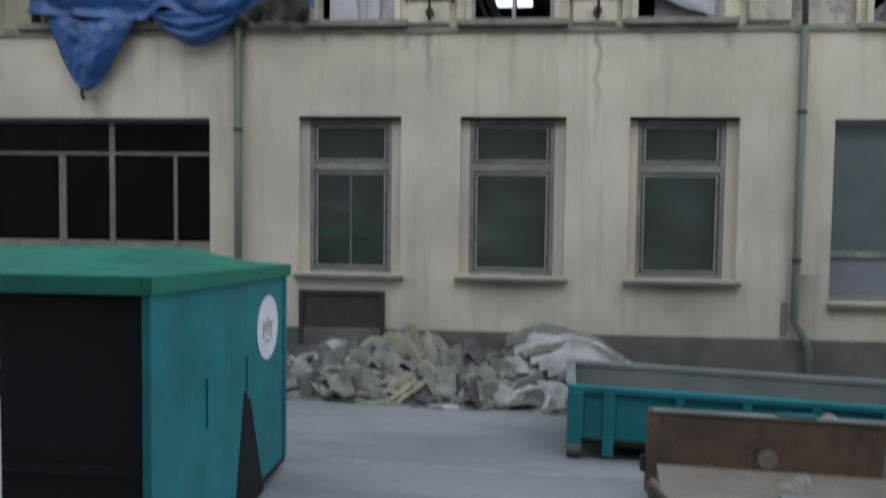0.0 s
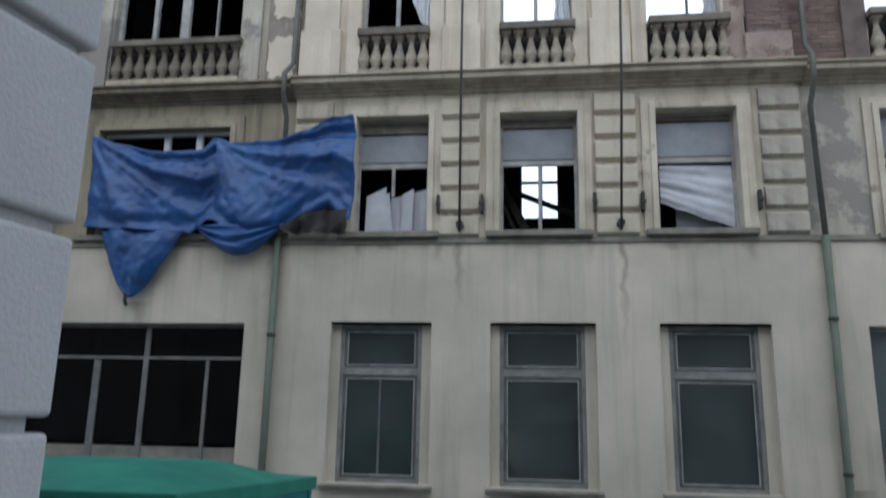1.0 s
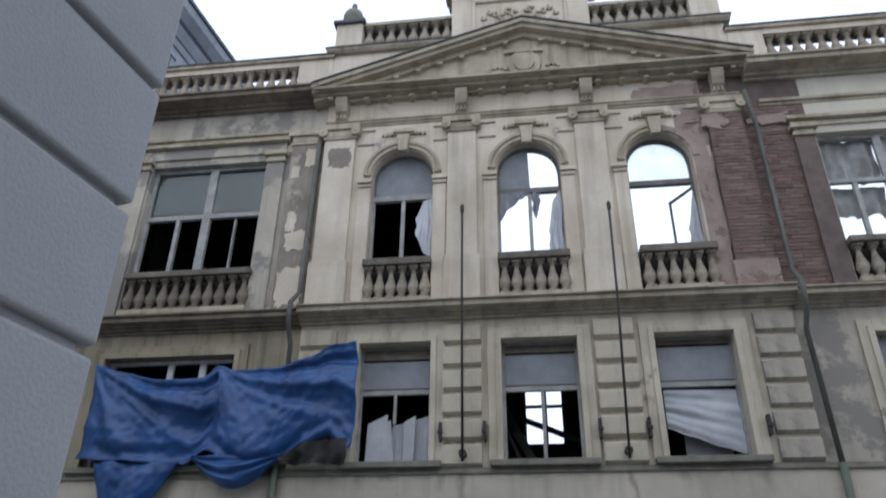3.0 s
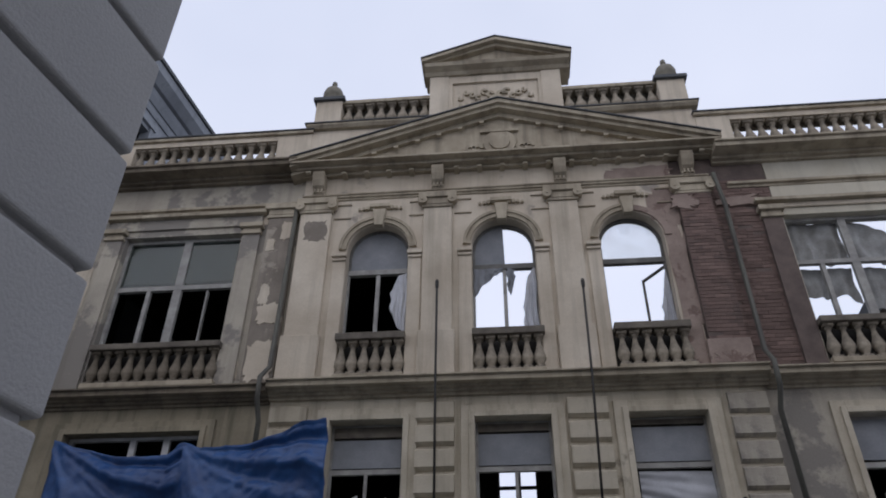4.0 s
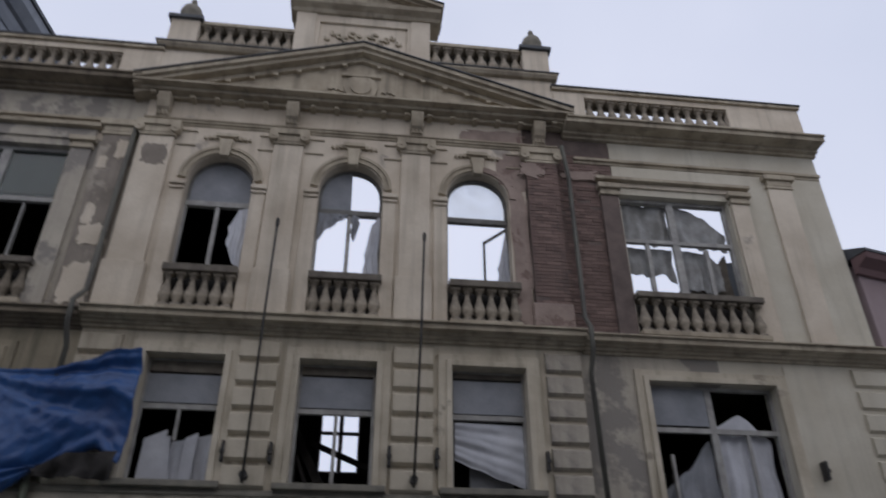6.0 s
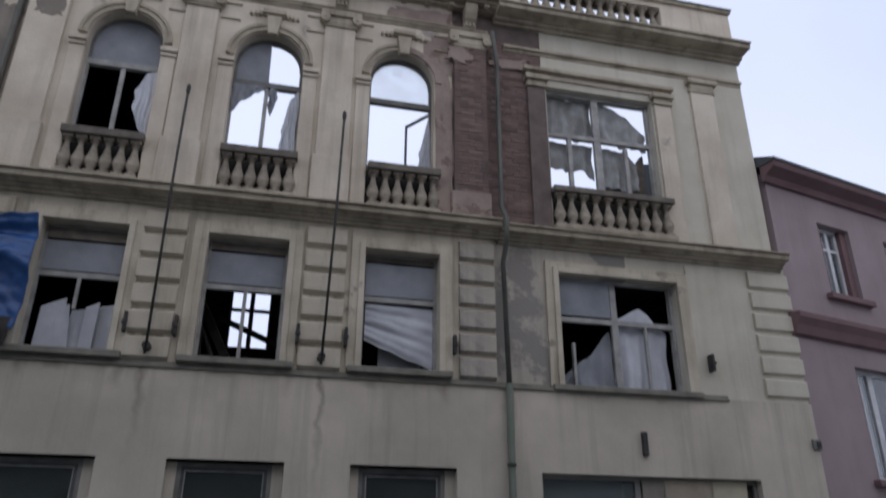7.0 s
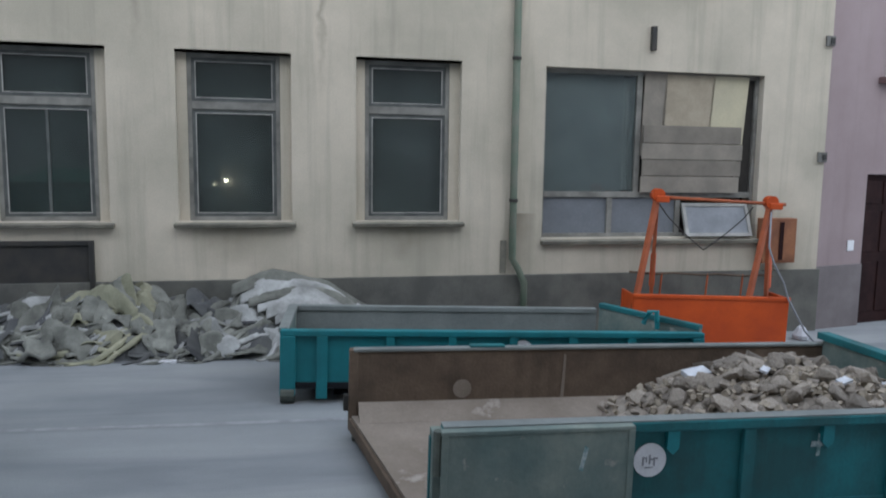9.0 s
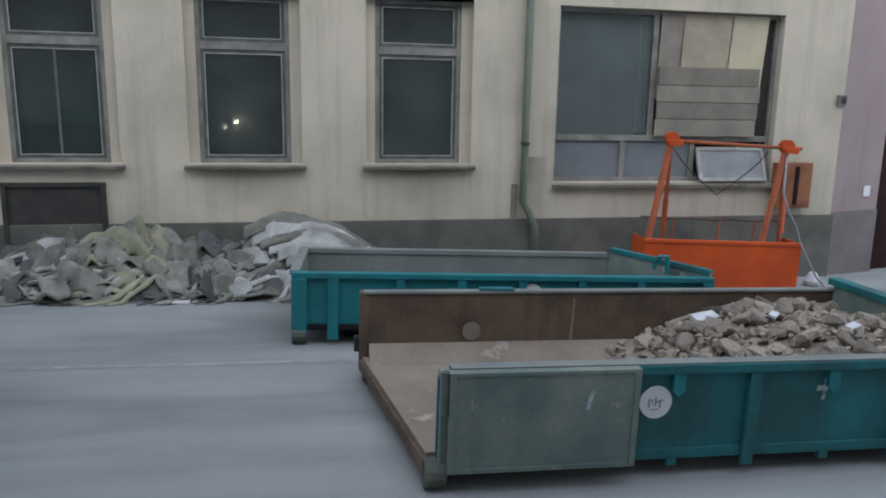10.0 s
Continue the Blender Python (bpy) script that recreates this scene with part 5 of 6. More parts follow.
# ---- the neighbours ----
# pale rusticated wall close to the camera
near = built("wall_near", "pale grey rendered wall with deep horizontal joints", "wall")
near.matrix_basis = Matrix.Translation((-1.435, 1.44, 0)) @ Matrix.Rotation(radians(-10.8), 4, "Z")
part("core", Geo().box(-3.0, -0.035, -3.2, -0.035, 0.0, 11.6), M_NEARWALL, near)
me = Geo().box(-3.0, 0, -3.2, 0, 0.0, 0.388)
bmx = bmesh.new()
tmp = me.mesh("block_course", M_NEARWALL)
bmx.from_mesh(tmp)
bmesh.ops.bevel(bmx, geom=list(bmx.edges), offset=0.014, segments=3, profile=0.5, affect="EDGES")
bmx.to_mesh(tmp)
bmx.free()
for k in range(27):
    piece("block_course", tmp, near, pose(0, 0, 0.236 + 0.42 * k))

# unseen wall added behind the camera to shade the lower facade, with its lamp
g = Geo()
g.wall(-22.0, 24.0, 0.0, 13.5, -2.3, -1.9, [(-0.7, 1.2, 0.0, 2.9)])
g.box(-0.7, 1.2, -2.3, -2.2, 0.0, 2.9)
structure("wall_behind", g, M_NEARWALL, "unseen pale rendered wall, raised to shade the ruined house", "wall")
lampm = bpy.data.materials.new("lit_bulb")
lampm.use_nodes = True
lampm.node_tree.nodes["Principled BSDF"].inputs["Emission Color"].default_value = (1.0, 0.92, 0.72, 1)
lampm.node_tree.nodes["Principled BSDF"].inputs["Emission Strength"].default_value = 40.0
lp = thing("wall_lamp", "small lit lamp on a bracket on the rendered wall", "lamp")
part("bulb", Geo().lathe([(0.02, -0.07), (0.06, -0.05), (0.075, 0.0), (0.06, 0.05), (0.02, 0.07)], -1.5, -1.62, 2.33, 14), lampm, lp, smooth=True)
part("bracket", Geo().tube([(-1.5, -1.9, 2.46), (-1.5, -1.70, 2.50), (-1.5, -1.62, 2.40)], 0.014, 6), M_IRON, lp)

# tall grey house behind the west wing
grey = built("house_grey", "tall grey house with moulded eaves beyond the ruin", "house")
grey.matrix_basis = Matrix.Translation((-10.45, 13.4, 0)) @ Matrix.Rotation(radians(-7.4), 4, "Z")
g = Geo()
holes = [(-0.2 + 2.6 * k, 1.0 + 2.6 * k, 15.8, 18.2) for k in range(6)]
gw = Geo().wall(-3.0, 16.0, 0.0, 20.0, 0.0, 0.4, holes)
gw.v = [(-y, x, z) for x, y, z in gw.v]
part("wall", gw, M_GREYHOUSE, grey)
part("wall", Geo().box(-9.0, -0.4, -3.0, 16.0, 0.0, 19.9), M_GREYHOUSE, grey)
for prof in ([(0.0, 18.75), (0.05, 18.75), (0.09, 18.85), (0.0, 18.9)], [(0.0, 19.1), (0.05, 19.1), (0.14, 19.25), (0.20, 19.40), (0.0, 19.40)],
             [(0.0, 19.40), (0.30, 19.45), (0.52, 19.65), (0.56, 19.9), (0.0, 20.0)]):
    gg = Geo().prism(prof, -3.0, 16.0)
    gg.v = [(y, x, z) for x, y, z in gg.v]
    part("eaves_moulding", gg, M_GREYHOUSE, grey)
part("roof_edge", Geo().box(-9.0, 0.62, -3.05, 16.05, 19.92, 20.04), M_ROOFEDGE, grey)
for a, b, z0, z1 in holes:
    wv = part("window", Geo().box(-0.32, -0.28, a, b, z0, z1), M_PANE_SMOKED, grey)
    g = Geo().box(0.0, 0.10, a - 0.2, b + 0.2, z1 + 0.12, z1 + 0.24).box(0.0, 0.05, a - 0.14, a, z0, z1 + 0.12).box(0.0, 0.05, b, b + 0.14, z0, z1 + 0.12)
    part("lintel", g, M_GREYHOUSE, wv)
    part("frame", Geo().box(-0.28, -0.22, (a + b) / 2 - 0.04, (a + b) / 2 + 0.04, z0, z1), M_FRAME_DARK, wv)

# pink house
pink = built("house_pink", "pink rendered house with a dark cornice and white windows", "house")
pink.matrix_basis = Matrix.Translation((10.06, 12.06, 0)) @ Matrix.Rotation(radians(13.65), 4, "Z")
P_HOLES = [(1.42, 2.45, 8.45, 10.12), (3.66, 4.7, 8.45, 10.12), (5.9, 6.94, 8.45, 10.12), (1.62, 3.5, 4.75, 6.95), (5.2, 7.1, 4.75, 6.95), (1.34, 2.6, -0.3, 2.92)]
part("wall", Geo().wall(0.0, 11.0, 1.2, 11.0, 0.0, 0.4, [h for h in P_HOLES[:5]] + [(1.34, 2.6, 1.2, 2.92)]), M_PINK, pink)
part("base_wall", Geo().wall(0.0, 11.0, -0.6, 1.2, -0.03, 0.4, [(1.34, 2.6, -0.6, 1.2)]), M_PINKBASE, pink)
part("side_wall", Geo().box(0.0, 0.4, 0.4, 9.0, -0.6, 11.0).box(10.6, 11.0, 0.4, 9.0, -0.6, 11.0), M_PINK, pink)
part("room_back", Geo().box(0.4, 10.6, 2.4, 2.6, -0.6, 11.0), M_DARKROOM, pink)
part("cornice", Geo().prism([(0.0, 10.72), (-0.08, 10.72), (-0.14, 10.84), (-0.36, 10.96), (-0.40, 11.08), (0.0, 11.08)], -0.1, 11.1), M_PINKTRIM, pink, "dark red-brown cornice", bevel=0.01)
part("roof", Geo().prism([(-0.42, 11.08), (-0.42, 11.14), (4.5, 13.4), (9.2, 11.14), (9.2, 11.08)], -0.12, 11.12), M_ROOFEDGE, pink)
part("string_course", Geo().prism([(0.0, 7.36), (-0.10, 7.40), (-0.16, 7.56), (-0.26, 7.70), (-0.26, 7.80), (0.0, 7.84)], -0.06, 11.0), M_PINKTRIM, pink, "dark red-brown string course")
for k, (a, b, z0, z1) in enumerate(P_HOLES[:5]):
    wv = part("window", bars(a + 0.18 * (k < 3), b - 0.18 * (k < 3), 0.20, z0, z1, 0.08, 0.08, [("v", (a + b) / 2, z0, z1, 0.09), ("h", z0 + 0.68 * (z1 - z0), 0.07)] if k < 3 else [("v", a + 0.7, z0, z1, 0.16), ("v", a + 0.35, z0, z1, 0.05)]), M_WHITEFRAME, pink, "white painted window")
    ob = part("pane", Geo().box(a + 0.05, b - 0.05, 0.235, 0.241, z0 + 0.05, z1 - 0.05), M_PANE_CLEAN, wv)
    ob.visible_shadow = False
    part("sill", Geo().box(a - 0.18, b + 0.18, -0.14, 0.2, z0 - 0.12, z0), M_PINKTRIM, wv, "dark red-brown sill", bevel=0.01)
    g = Geo().box(a, a + 0.18, 0.1, 0.3, z0, z1).box(b - 0.18, b, 0.1, 0.3, z0, z1)
    if k < 3:
        part("reveal", g, M_PINKTRIM, wv)
    else:
        part("curtain", Geo().box(a + 0.1, a + 0.9, 0.5, 0.51, z0, z1), M_CLOTH, wv, "pale curtain")
dr = part("door", Geo().box(1.34, 2.6, 0.12, 0.18, -0.3, 2.92), M_DOOR, pink, "dark brown panelled door")
for z0, z1 in ((0.2, 1.2), (1.4, 2.2), (2.35, 2.8)):
    part("door_panel", Geo().box(1.44, 1.90, 0.10, 0.12, z0, z1).box(2.02, 2.5, 0.10, 0.12, z0, z1), M_DOOR, dr, bevel=0.01)
M_BLUE = material("blue_enamel", (0.03, 0.06, 0.30), (0.025, 0.05, 0.22), 3, 0.45, 0.05, 50)
sg = thing("house_plate", "blue enamel plate with pale bars on the pink wall", "plate")
sg.matrix_basis = pink.matrix_basis.copy()
part("plate", Geo().box(2.42, 2.94, -0.03, -0.002, 3.48, 4.02), M_BLUE, sg, bevel=0.006)
part("bars", Geo().box(2.52, 2.84, -0.036, -0.03, 3.80, 3.88).box(2.56, 2.80, -0.036, -0.03, 3.62, 3.70), M_WHITE, sg)
mb = thing("meter_plate", "small white square plate on the pink wall", "plate")
mb.matrix_basis = pink.matrix_basis.copy()
part("plate", Geo().box(0.90, 1.08, -0.02, 0.0, 1.46, 1.66), M_WHITE, mb, bevel=0.006)

# ---- closed waste container ----
con = thing("waste_container", "teal steel waste container with a green lid and open dark end", "container")
X0, X1, Y0, Y1 = -5.24, -2.76, 4.72, 7.80
ZB0, ZB1, ZT0, ZT1 = 0.28, 0.28, 2.56, 2.42


def hexa(x0, x1, y0, y1, za0, za1, zb0, zb1):
    """A block whose top (zb) and bottom (za) heights differ at y0 and y1."""
    return [(x0, y0, za0), (x1, y0, za0), (x1, y1, za1), (x0, y1, za1), (x0, y0, zb0), (x1, y0, zb0), (x1, y1, zb1), (x0, y1, zb1)], [(0, 1, 2, 3), (4, 7, 6, 5), (0, 4, 5, 1), (1, 5, 6, 2), (2, 6, 7, 3), (3, 7, 4, 0)]


part("side_panel", Geo().add(*hexa(X1 - 0.05, X1, Y0, Y1, 0.40, 0.40, ZT0, ZT1)), M_TEAL, con, bevel=0.008)
part("side_panel", Geo().add(*hexa(X0, X0 + 0.05, Y0, Y1, 0.40, 0.40, ZT0, ZT1)), M_TEAL, con, bevel=0.008)
part("rear_panel", Geo().box(X0 + 0.05, X1 - 0.05, Y1 - 0.05, Y1, 0.40, 2.42), M_TEAL, con)
part("floor", Geo().box(X0, X1, Y0, Y1, 0.36, 0.42), M_DARKSTEEL_SHADE, con)
part("skid", Geo().box(X0 + 0.3, X0 + 0.45, Y0, Y1, 0.24, 0.36), M_DARKSTEEL_SHADE, con)
part("skid", Geo().box(X1 - 0.45, X1 - 0.3, Y0, Y1, 0.24, 0.36), M_DARKSTEEL_SHADE, con)
# A near-black panel stands in for the shaded inside of the open end.
part("end_panel", Geo().box(X0 + 0.05, X1 - 0.05, Y0 + 0.06, Y0 + 0.10, 0.42, 2.50), M_DARKSTEEL_SHADE, con, "nearly black panel painting the dark inside of the open end")
part("end_rail", Geo().box(X0 + 0.05, X1 - 0.05, Y0 + 0.02, Y0 + 0.06, 1.28, 1.34), M_DARKSTEEL_SHADE, con)
g = Geo()
nx, ny = 8, 8
vs, fs = [], []
for i in range(nx + 1):
    for j in range(ny + 1):
        u, v = i / nx, j / ny
        x, y = X0 - 0.05 + (X1 - X0 + 0.10) * u, Y0 - 0.05 + (Y1 - Y0 + 0.10) * v
        crown = 0.17 * min(1, 4 * min(u, 1 - u)) * min(1, 3.2 * min(v, 1 - v))
        vs.append((x, y, ZT0 + (ZT1 - ZT0) * v + 0.10 + crown))
for i in range(nx):
    for j in range(ny):
        k = i * (ny + 1) + j
        fs.append((k, k + ny + 1, k + ny + 2, k + 1))
g.add(vs, fs)
part("lid", g, M_GREEN, con, "green painted crowned lid", closed=False)
part("lid_rim", Geo().add(*hexa(X1 - 0.02, X1 + 0.055, Y0 - 0.055, Y1 + 0.055, ZT0 - 0.03, ZT1 - 0.03, ZT0 + 0.102, ZT1 + 0.102)).add(*hexa(X0 - 0.055, X0 + 0.02, Y0 - 0.055, Y1 + 0.055, ZT0 - 0.03, ZT1 - 0.03, ZT0 + 0.102, ZT1 + 0.102))
     .box(X0 + 0.02, X1 - 0.02, Y0 - 0.055, Y0 + 0.02, ZT0 - 0.03, ZT0 + 0.10), M_GREEN, con, bevel=0.01)
part("edge_post", Geo().add(*hexa(X1 - 0.03, X1 + 0.02, Y0 - 0.01, Y0 + 0.07, 0.40, 0.40, ZT0 - 0.03, ZT0 - 0.03)), M_TEAL, con, bevel=0.008)
part("edge_post", Geo().add(*hexa(X1 - 0.03, X1 + 0.02, Y1 - 0.07, Y1 + 0.01, 0.40, 0.40, ZT1 - 0.03, ZT1 - 0.03)), M_TEAL, con, bevel=0.008)
for y in (5.7, 6.62):
    part("rib", Geo().box(X1, X1 + 0.02, y - 0.03, y + 0.03, 1.35, 1.75), M_TEAL, con, bevel=0.006)
# The gap is a raised black wedge; its shade is painted, nothing is cut.
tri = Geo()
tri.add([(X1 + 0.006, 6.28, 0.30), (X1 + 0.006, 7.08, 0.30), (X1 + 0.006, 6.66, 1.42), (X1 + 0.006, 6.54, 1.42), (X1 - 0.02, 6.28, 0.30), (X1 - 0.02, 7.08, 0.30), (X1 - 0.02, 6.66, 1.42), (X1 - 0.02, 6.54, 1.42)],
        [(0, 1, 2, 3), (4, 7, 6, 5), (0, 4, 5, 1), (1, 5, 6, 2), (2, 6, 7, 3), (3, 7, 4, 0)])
part("torn_gap", tri, M_DARKSTEEL_SHADE, con, "black slab painting the shade of a wedge-shaped gap")


def round_label(parent, r, m):
    """A white round sticker with a plain grey mark, facing along local -y."""
    d = part("round_sticker", Geo().ring(0, 0, 0.0, r, -0.006, 0.0, 0, 2 * math.pi, 32), M_WHITE, parent, "round white sticker with a grey mark")
    d.matrix_basis = m
    mk = Geo()
    for k, (x, w, z0, z1) in enumerate(((-0.42, 0.10, -0.30, 0.20), (-0.28, 0.16, 0.10, 0.20), (-0.22, 0.08, -0.12, 0.08), (-0.02, 0.10, -0.22, 0.32), (0.12, 0.16, 0.0, 0.10), (0.26, 0.10, -0.34, 0.18), (0.40, 0.14, 0.06, 0.16), (-0.05, 0.5, -0.46, -0.40))):
        mk.box(r * (x - w / 2), r * (x + w / 2), -0.010, -0.006, r * z0, r * z1)
    part("mark", mk, M_GREYPRINT, d)


round_label(con, 0.32, Matrix.Translation((X1 + 0.004, 7.20, 1.93)) @ Matrix.Rotation(radians(90), 4, "Z"))

# ---- skips ----
def roller(parent, x, y, z, r, w):
    part("roller", Geo().tube([(x - w / 2, y, z), (x + w / 2, y, z)], r, 14), M_RUBBER, parent, "worn steel roller")


s1 = thing("empty_skip", "low teal steel skip standing empty by the wall", "skip", at=pose(0.40, 8.78, ground_z(0.4), 0, 1.15, -5.2))
L, W, H, B = 5.12, 1.55, 0.88, 0.20
part("front_wall", Geo().box(0, L, 0, 0.04, B, H - 0.07), M_TEAL, s1)
part("back_wall", Geo().box(0, 4.28, W - 0.04, W, B, H - 0.02), M_GREYSTEEL, s1, "dusty grey inner wall")
part("floor", Geo().box(0, L, 0.04, W - 0.04, B, B + 0.05), M_GREYSTEEL, s1)
part("top_rail", Geo().box(-0.02, L + 0.03, -0.05, 0.06, H - 0.07, H), M_TEAL, s1, bevel=0.01)
part("back_rail", Geo().box(-0.02, 4.28, W - 0.06, W + 0.05, H - 0.08, H - 0.01), M_GREYSTEEL, s1, bevel=0.01)
part("left_end", Geo().box(0, 0.05, 0.06, W - 0.06, B, H - 0.01), M_TEAL_FADED, s1, bevel=0.006)
part("left_rail", Geo().box(-0.05, 0.07, 0.06, W - 0.06, H - 0.05, H + 0.01), M_GREYSTEEL, s1, bevel=0.01)
gate = part("end_gate", Geo().box(0, 1.62, -0.03, 0.03, B + 0.02, H + 0.05), M_TEAL_FADED, s1, "faded end gate swung inwards")
gate.matrix_basis = Matrix.Translation((L, 0.02, 0)) @ Matrix.Rotation(radians(120), 4, "Z")
part("gate_rail", Geo().box(0, 1.62, -0.05, 0.05, H + 0.02, H + 0.09), M_TEAL_DIRTY, gate, bevel=0.01)
part("corner_post", Geo().box(-0.02, 0.16, -0.06, 0.0, 0.10, H - 0.07), M_TEAL, s1, bevel=0.008)
part("corner_post", Geo().box(L - 0.12, L + 0.03, -0.06, 0.0, B, H - 0.07), M_TEAL, s1, bevel=0.008)
part("long_rib", Geo().box(0.40, 0.53, -0.05, 0.0, 0.06, H - 0.07), M_TEAL, s1, bevel=0.008)
for k in range(5):
    x = 1.26 + 0.74 * k
    part("rib", Geo().slab([(x - 0.05, H - 0.07), (x + 0.05, H - 0.07), (x + 0.05, H - 0.2), (x, H - 0.26), (x - 0.05, H - 0.2)], -0.045, 0.0), M_TEAL, s1)
# The rail's near-black colour also paints the shade beneath the skip.
part("bottom_rail", Geo().box(0, L, -0.03, 0.05, B - 0.02, B + 0.05), M_DARKSTEEL_SHADE, s1, bevel=0.008)
roller(s1, 0.07, 0.02, 0.11, 0.11, 0.16)
roller(s1, 0.07, W - 0.05, 0.11, 0.11, 0.16)
part("skid", Geo().box(0.6, L - 0.1, 0.30, 0.42, 0.0, B).box(0.6, L - 0.1, W - 0.42, W - 0.30, 0.0, B), M_DARKSTEEL_SHADE, s1)
round_label(s1, 0.13, pose(2.86, -0.002, 0.64))
part("hook", Geo().tube([(L - 0.55, 0.5, H + 0.0), (L - 0.5, 0.45, H + 0.16), (L - 0.42, 0.4, H + 0.18), (L - 0.40, 0.4, H - 0.05)], 0.035, 8), M_TEAL, s1)

s2 = thing("rubble_skip", "rust-stained teal skip with an open end, half full of rubble", "skip", at=pose(1.42, 5.25, ground_z(1.42), 0, 1.15, -1.4))
L, W, H, B = 5.05, 2.30, 0.95, 0.20
part("front_wall", Geo().box(0.05, L, 0, 0.05, B, H - 0.08), M_TEAL_DIRTY, s2)
part("front_lining", Geo().box(0.05, L, 0.052, 0.06, B + 0.06, H - 0.08), M_RUST, s2, "rusty inside")
part("back_wall", Geo().box(-0.36, L, W - 0.05, W, B, H - 0.03), M_RUST, s2, "brown rusty inner wall")
part("back_rail", Geo().box(-0.36, L, W - 0.07, W + 0.03, H - 0.025, H + 0.01), M_GREYSTEEL, s2, bevel=0.01)
z0, z1 = B - 0.02, B + 0.06
part("floor", Geo().add([(-0.02, 0.05, z0), (L, 0.05, z0), (L, W - 0.05, z0), (-0.37, W - 0.05, z0), (-0.02, 0.05, z1), (L, 0.05, z1), (L, W - 0.05, z1), (-0.37, W - 0.05, z1)],
                        [(0, 3, 2, 1), (4, 5, 6, 7), (0, 1, 5, 4), (1, 2, 6, 5), (2, 3, 7, 6), (3, 0, 4, 7)]), M_RUSTFLOOR, s2, "worn bare steel floor")
part("kick_strip", Geo().prism([(W - 0.30, B + 0.062), (W - 0.05, B + 0.062), (W - 0.05, B + 0.20)], -0.30, L), M_RUSTFLOOR, s2)
part("top_rail", Geo().box(0.14, L + 0.03, -0.06, 0.08, H - 0.08, H), M_TEAL_DIRTY, s2, bevel=0.012)
part("rail_top", Geo().box(0.14, L + 0.03, -0.05, 0.07, H + 0.002, H + 0.012), M_GREYSTEEL, s2, "dusty top of the rail")
part("far_end", Geo().box(L - 0.06, L, 0.06, W - 0.06, B, H + 0.10), M_TEAL_FADED, s2)
part("far_rail", Geo().box(L - 0.10, L + 0.05, 0.0, W, H + 0.05, H + 0.13), M_TEAL_DIRTY, s2, bevel=0.01)
gate = part("end_gate", Geo().box(0.12, 1.57, -0.14, -0.08, 0.17, H - 0.02), M_TEAL_FADED, s2, "scraped end gate folded back along the side")
part("gate_frame", Geo().box(0.11, 1.58, -0.15, -0.07, H - 0.02, H + 0.01).box(1.53, 1.58, -0.15, -0.14, 0.17, H - 0.02).box(0.11, 0.16, -0.15, -0.14, 0.17, H - 0.02).box(0.16, 1.53, -0.15, -0.14, 0.17, 0.21), M_TEAL_FADED, gate, bevel=0.004)
part("hinge", Geo().tube([(0.10, -0.08, 0.62), (0.10, -0.08, H)], 0.04, 10), M_RUBBER, gate)
part("corner_post", Geo().box(0.06, 0.16, -0.06, 0.08, 0.16, H - 0.02), M_TEAL_FADED, s2, bevel=0.01)
part("rear_post", Geo().box(-0.40, -0.31, W - 0.06, W + 0.05, 0.1, H), M_RUST, s2, bevel=0.01)
part("latch", Geo().box(-0.45, -0.40, W - 0.02, W + 0.07, 0.30, 0.46), M_IRON, s2, bevel=0.006)
for k, x in enumerate((2.60, 3.95, 4.98)):
    part("long_rib", Geo().box(x - 0.05, x + 0.05, -0.05, 0.0, 0.08, H - 0.08), M_TEAL_DIRTY, s2, bevel=0.008)
for x in (1.95, 3.3, 4.6):
    part("rib", Geo().slab([(x - 0.05, H - 0.08), (x + 0.05, H - 0.08), (x + 0.05, H - 0.22), (x, H - 0.27), (x - 0.05, H - 0.22)], -0.045, 0.0), M_TEAL, s2)
    part("lug", Geo().box(x - 0.04, x + 0.04, -0.03, 0.02, 0.10, 0.16), M_TEAL_DIRTY, s2)
part("bottom_rail", Geo().box(0.16, L, -0.02, 0.06, 0.15, B + 0.04), M_TEAL_DIRTY, s2, bevel=0.008)
part("end_lip", Geo().beam((-0.03, 0.0, B - 0.03), (-0.38, W, B - 0.03), 0.05, 0.12), M_RUST, s2, "rusty end lip of the floor", bevel=0.01)
part("skid", Geo().box(0.5, L - 0.1, 0.55, 0.70, 0.0, B - 0.02).box(0.5, L - 0.1, W - 0.7, W - 0.55, 0.0, B - 0.02), M_DARKSTEEL_SHADE, s2)
roller(s2, 0.04, 0.0, 0.12, 0.12, 0.16)
roller(s2, -0.28, W - 0.06, 0.12, 0.12, 0.16)
round_label(s2, 0.135, pose(1.78, -0.004, 0.63))
M_WORNWHITE = material("worn_white_paint", (0.42, 0.46, 0.46), (0.12, 0.22, 0.22), 16, 0.8, 0.2, 50, low=0.42, high=0.6)
part("paint_mark", Geo().slab([(3.23, 0.60), (3.26, 0.61), (3.27, 0.77), (3.24, 0.79)], -0.006, 0.0).slab([(3.17, 0.68), (3.18, 0.73), (3.31, 0.72), (3.30, 0.69)], -0.0085, -0.0062), M_WORNWHITE, s2, "faint white paint cross")
part("paint_mark", Geo().slab([(1.15, 0.64), (1.18, 0.62), (1.22, 0.80), (1.19, 0.82)], -0.144, -0.14), M_WORNWHITE, gate, "white paint dab")

part("scuff", Geo().ring(0.78, 0.52, 0.0, 0.10, W - 0.056, W - 0.0525, 0, 2 * math.pi, 14), M_RUSTFLOOR, s2, "pale round scuff")
part("scuff", Geo().slab([(1.86, 0.38), (1.90, 0.40), (1.91, 0.86), (1.885, 0.88)], W - 0.056, W - 0.0525), M_RUSTFLOOR, s2, "pale vertical run")
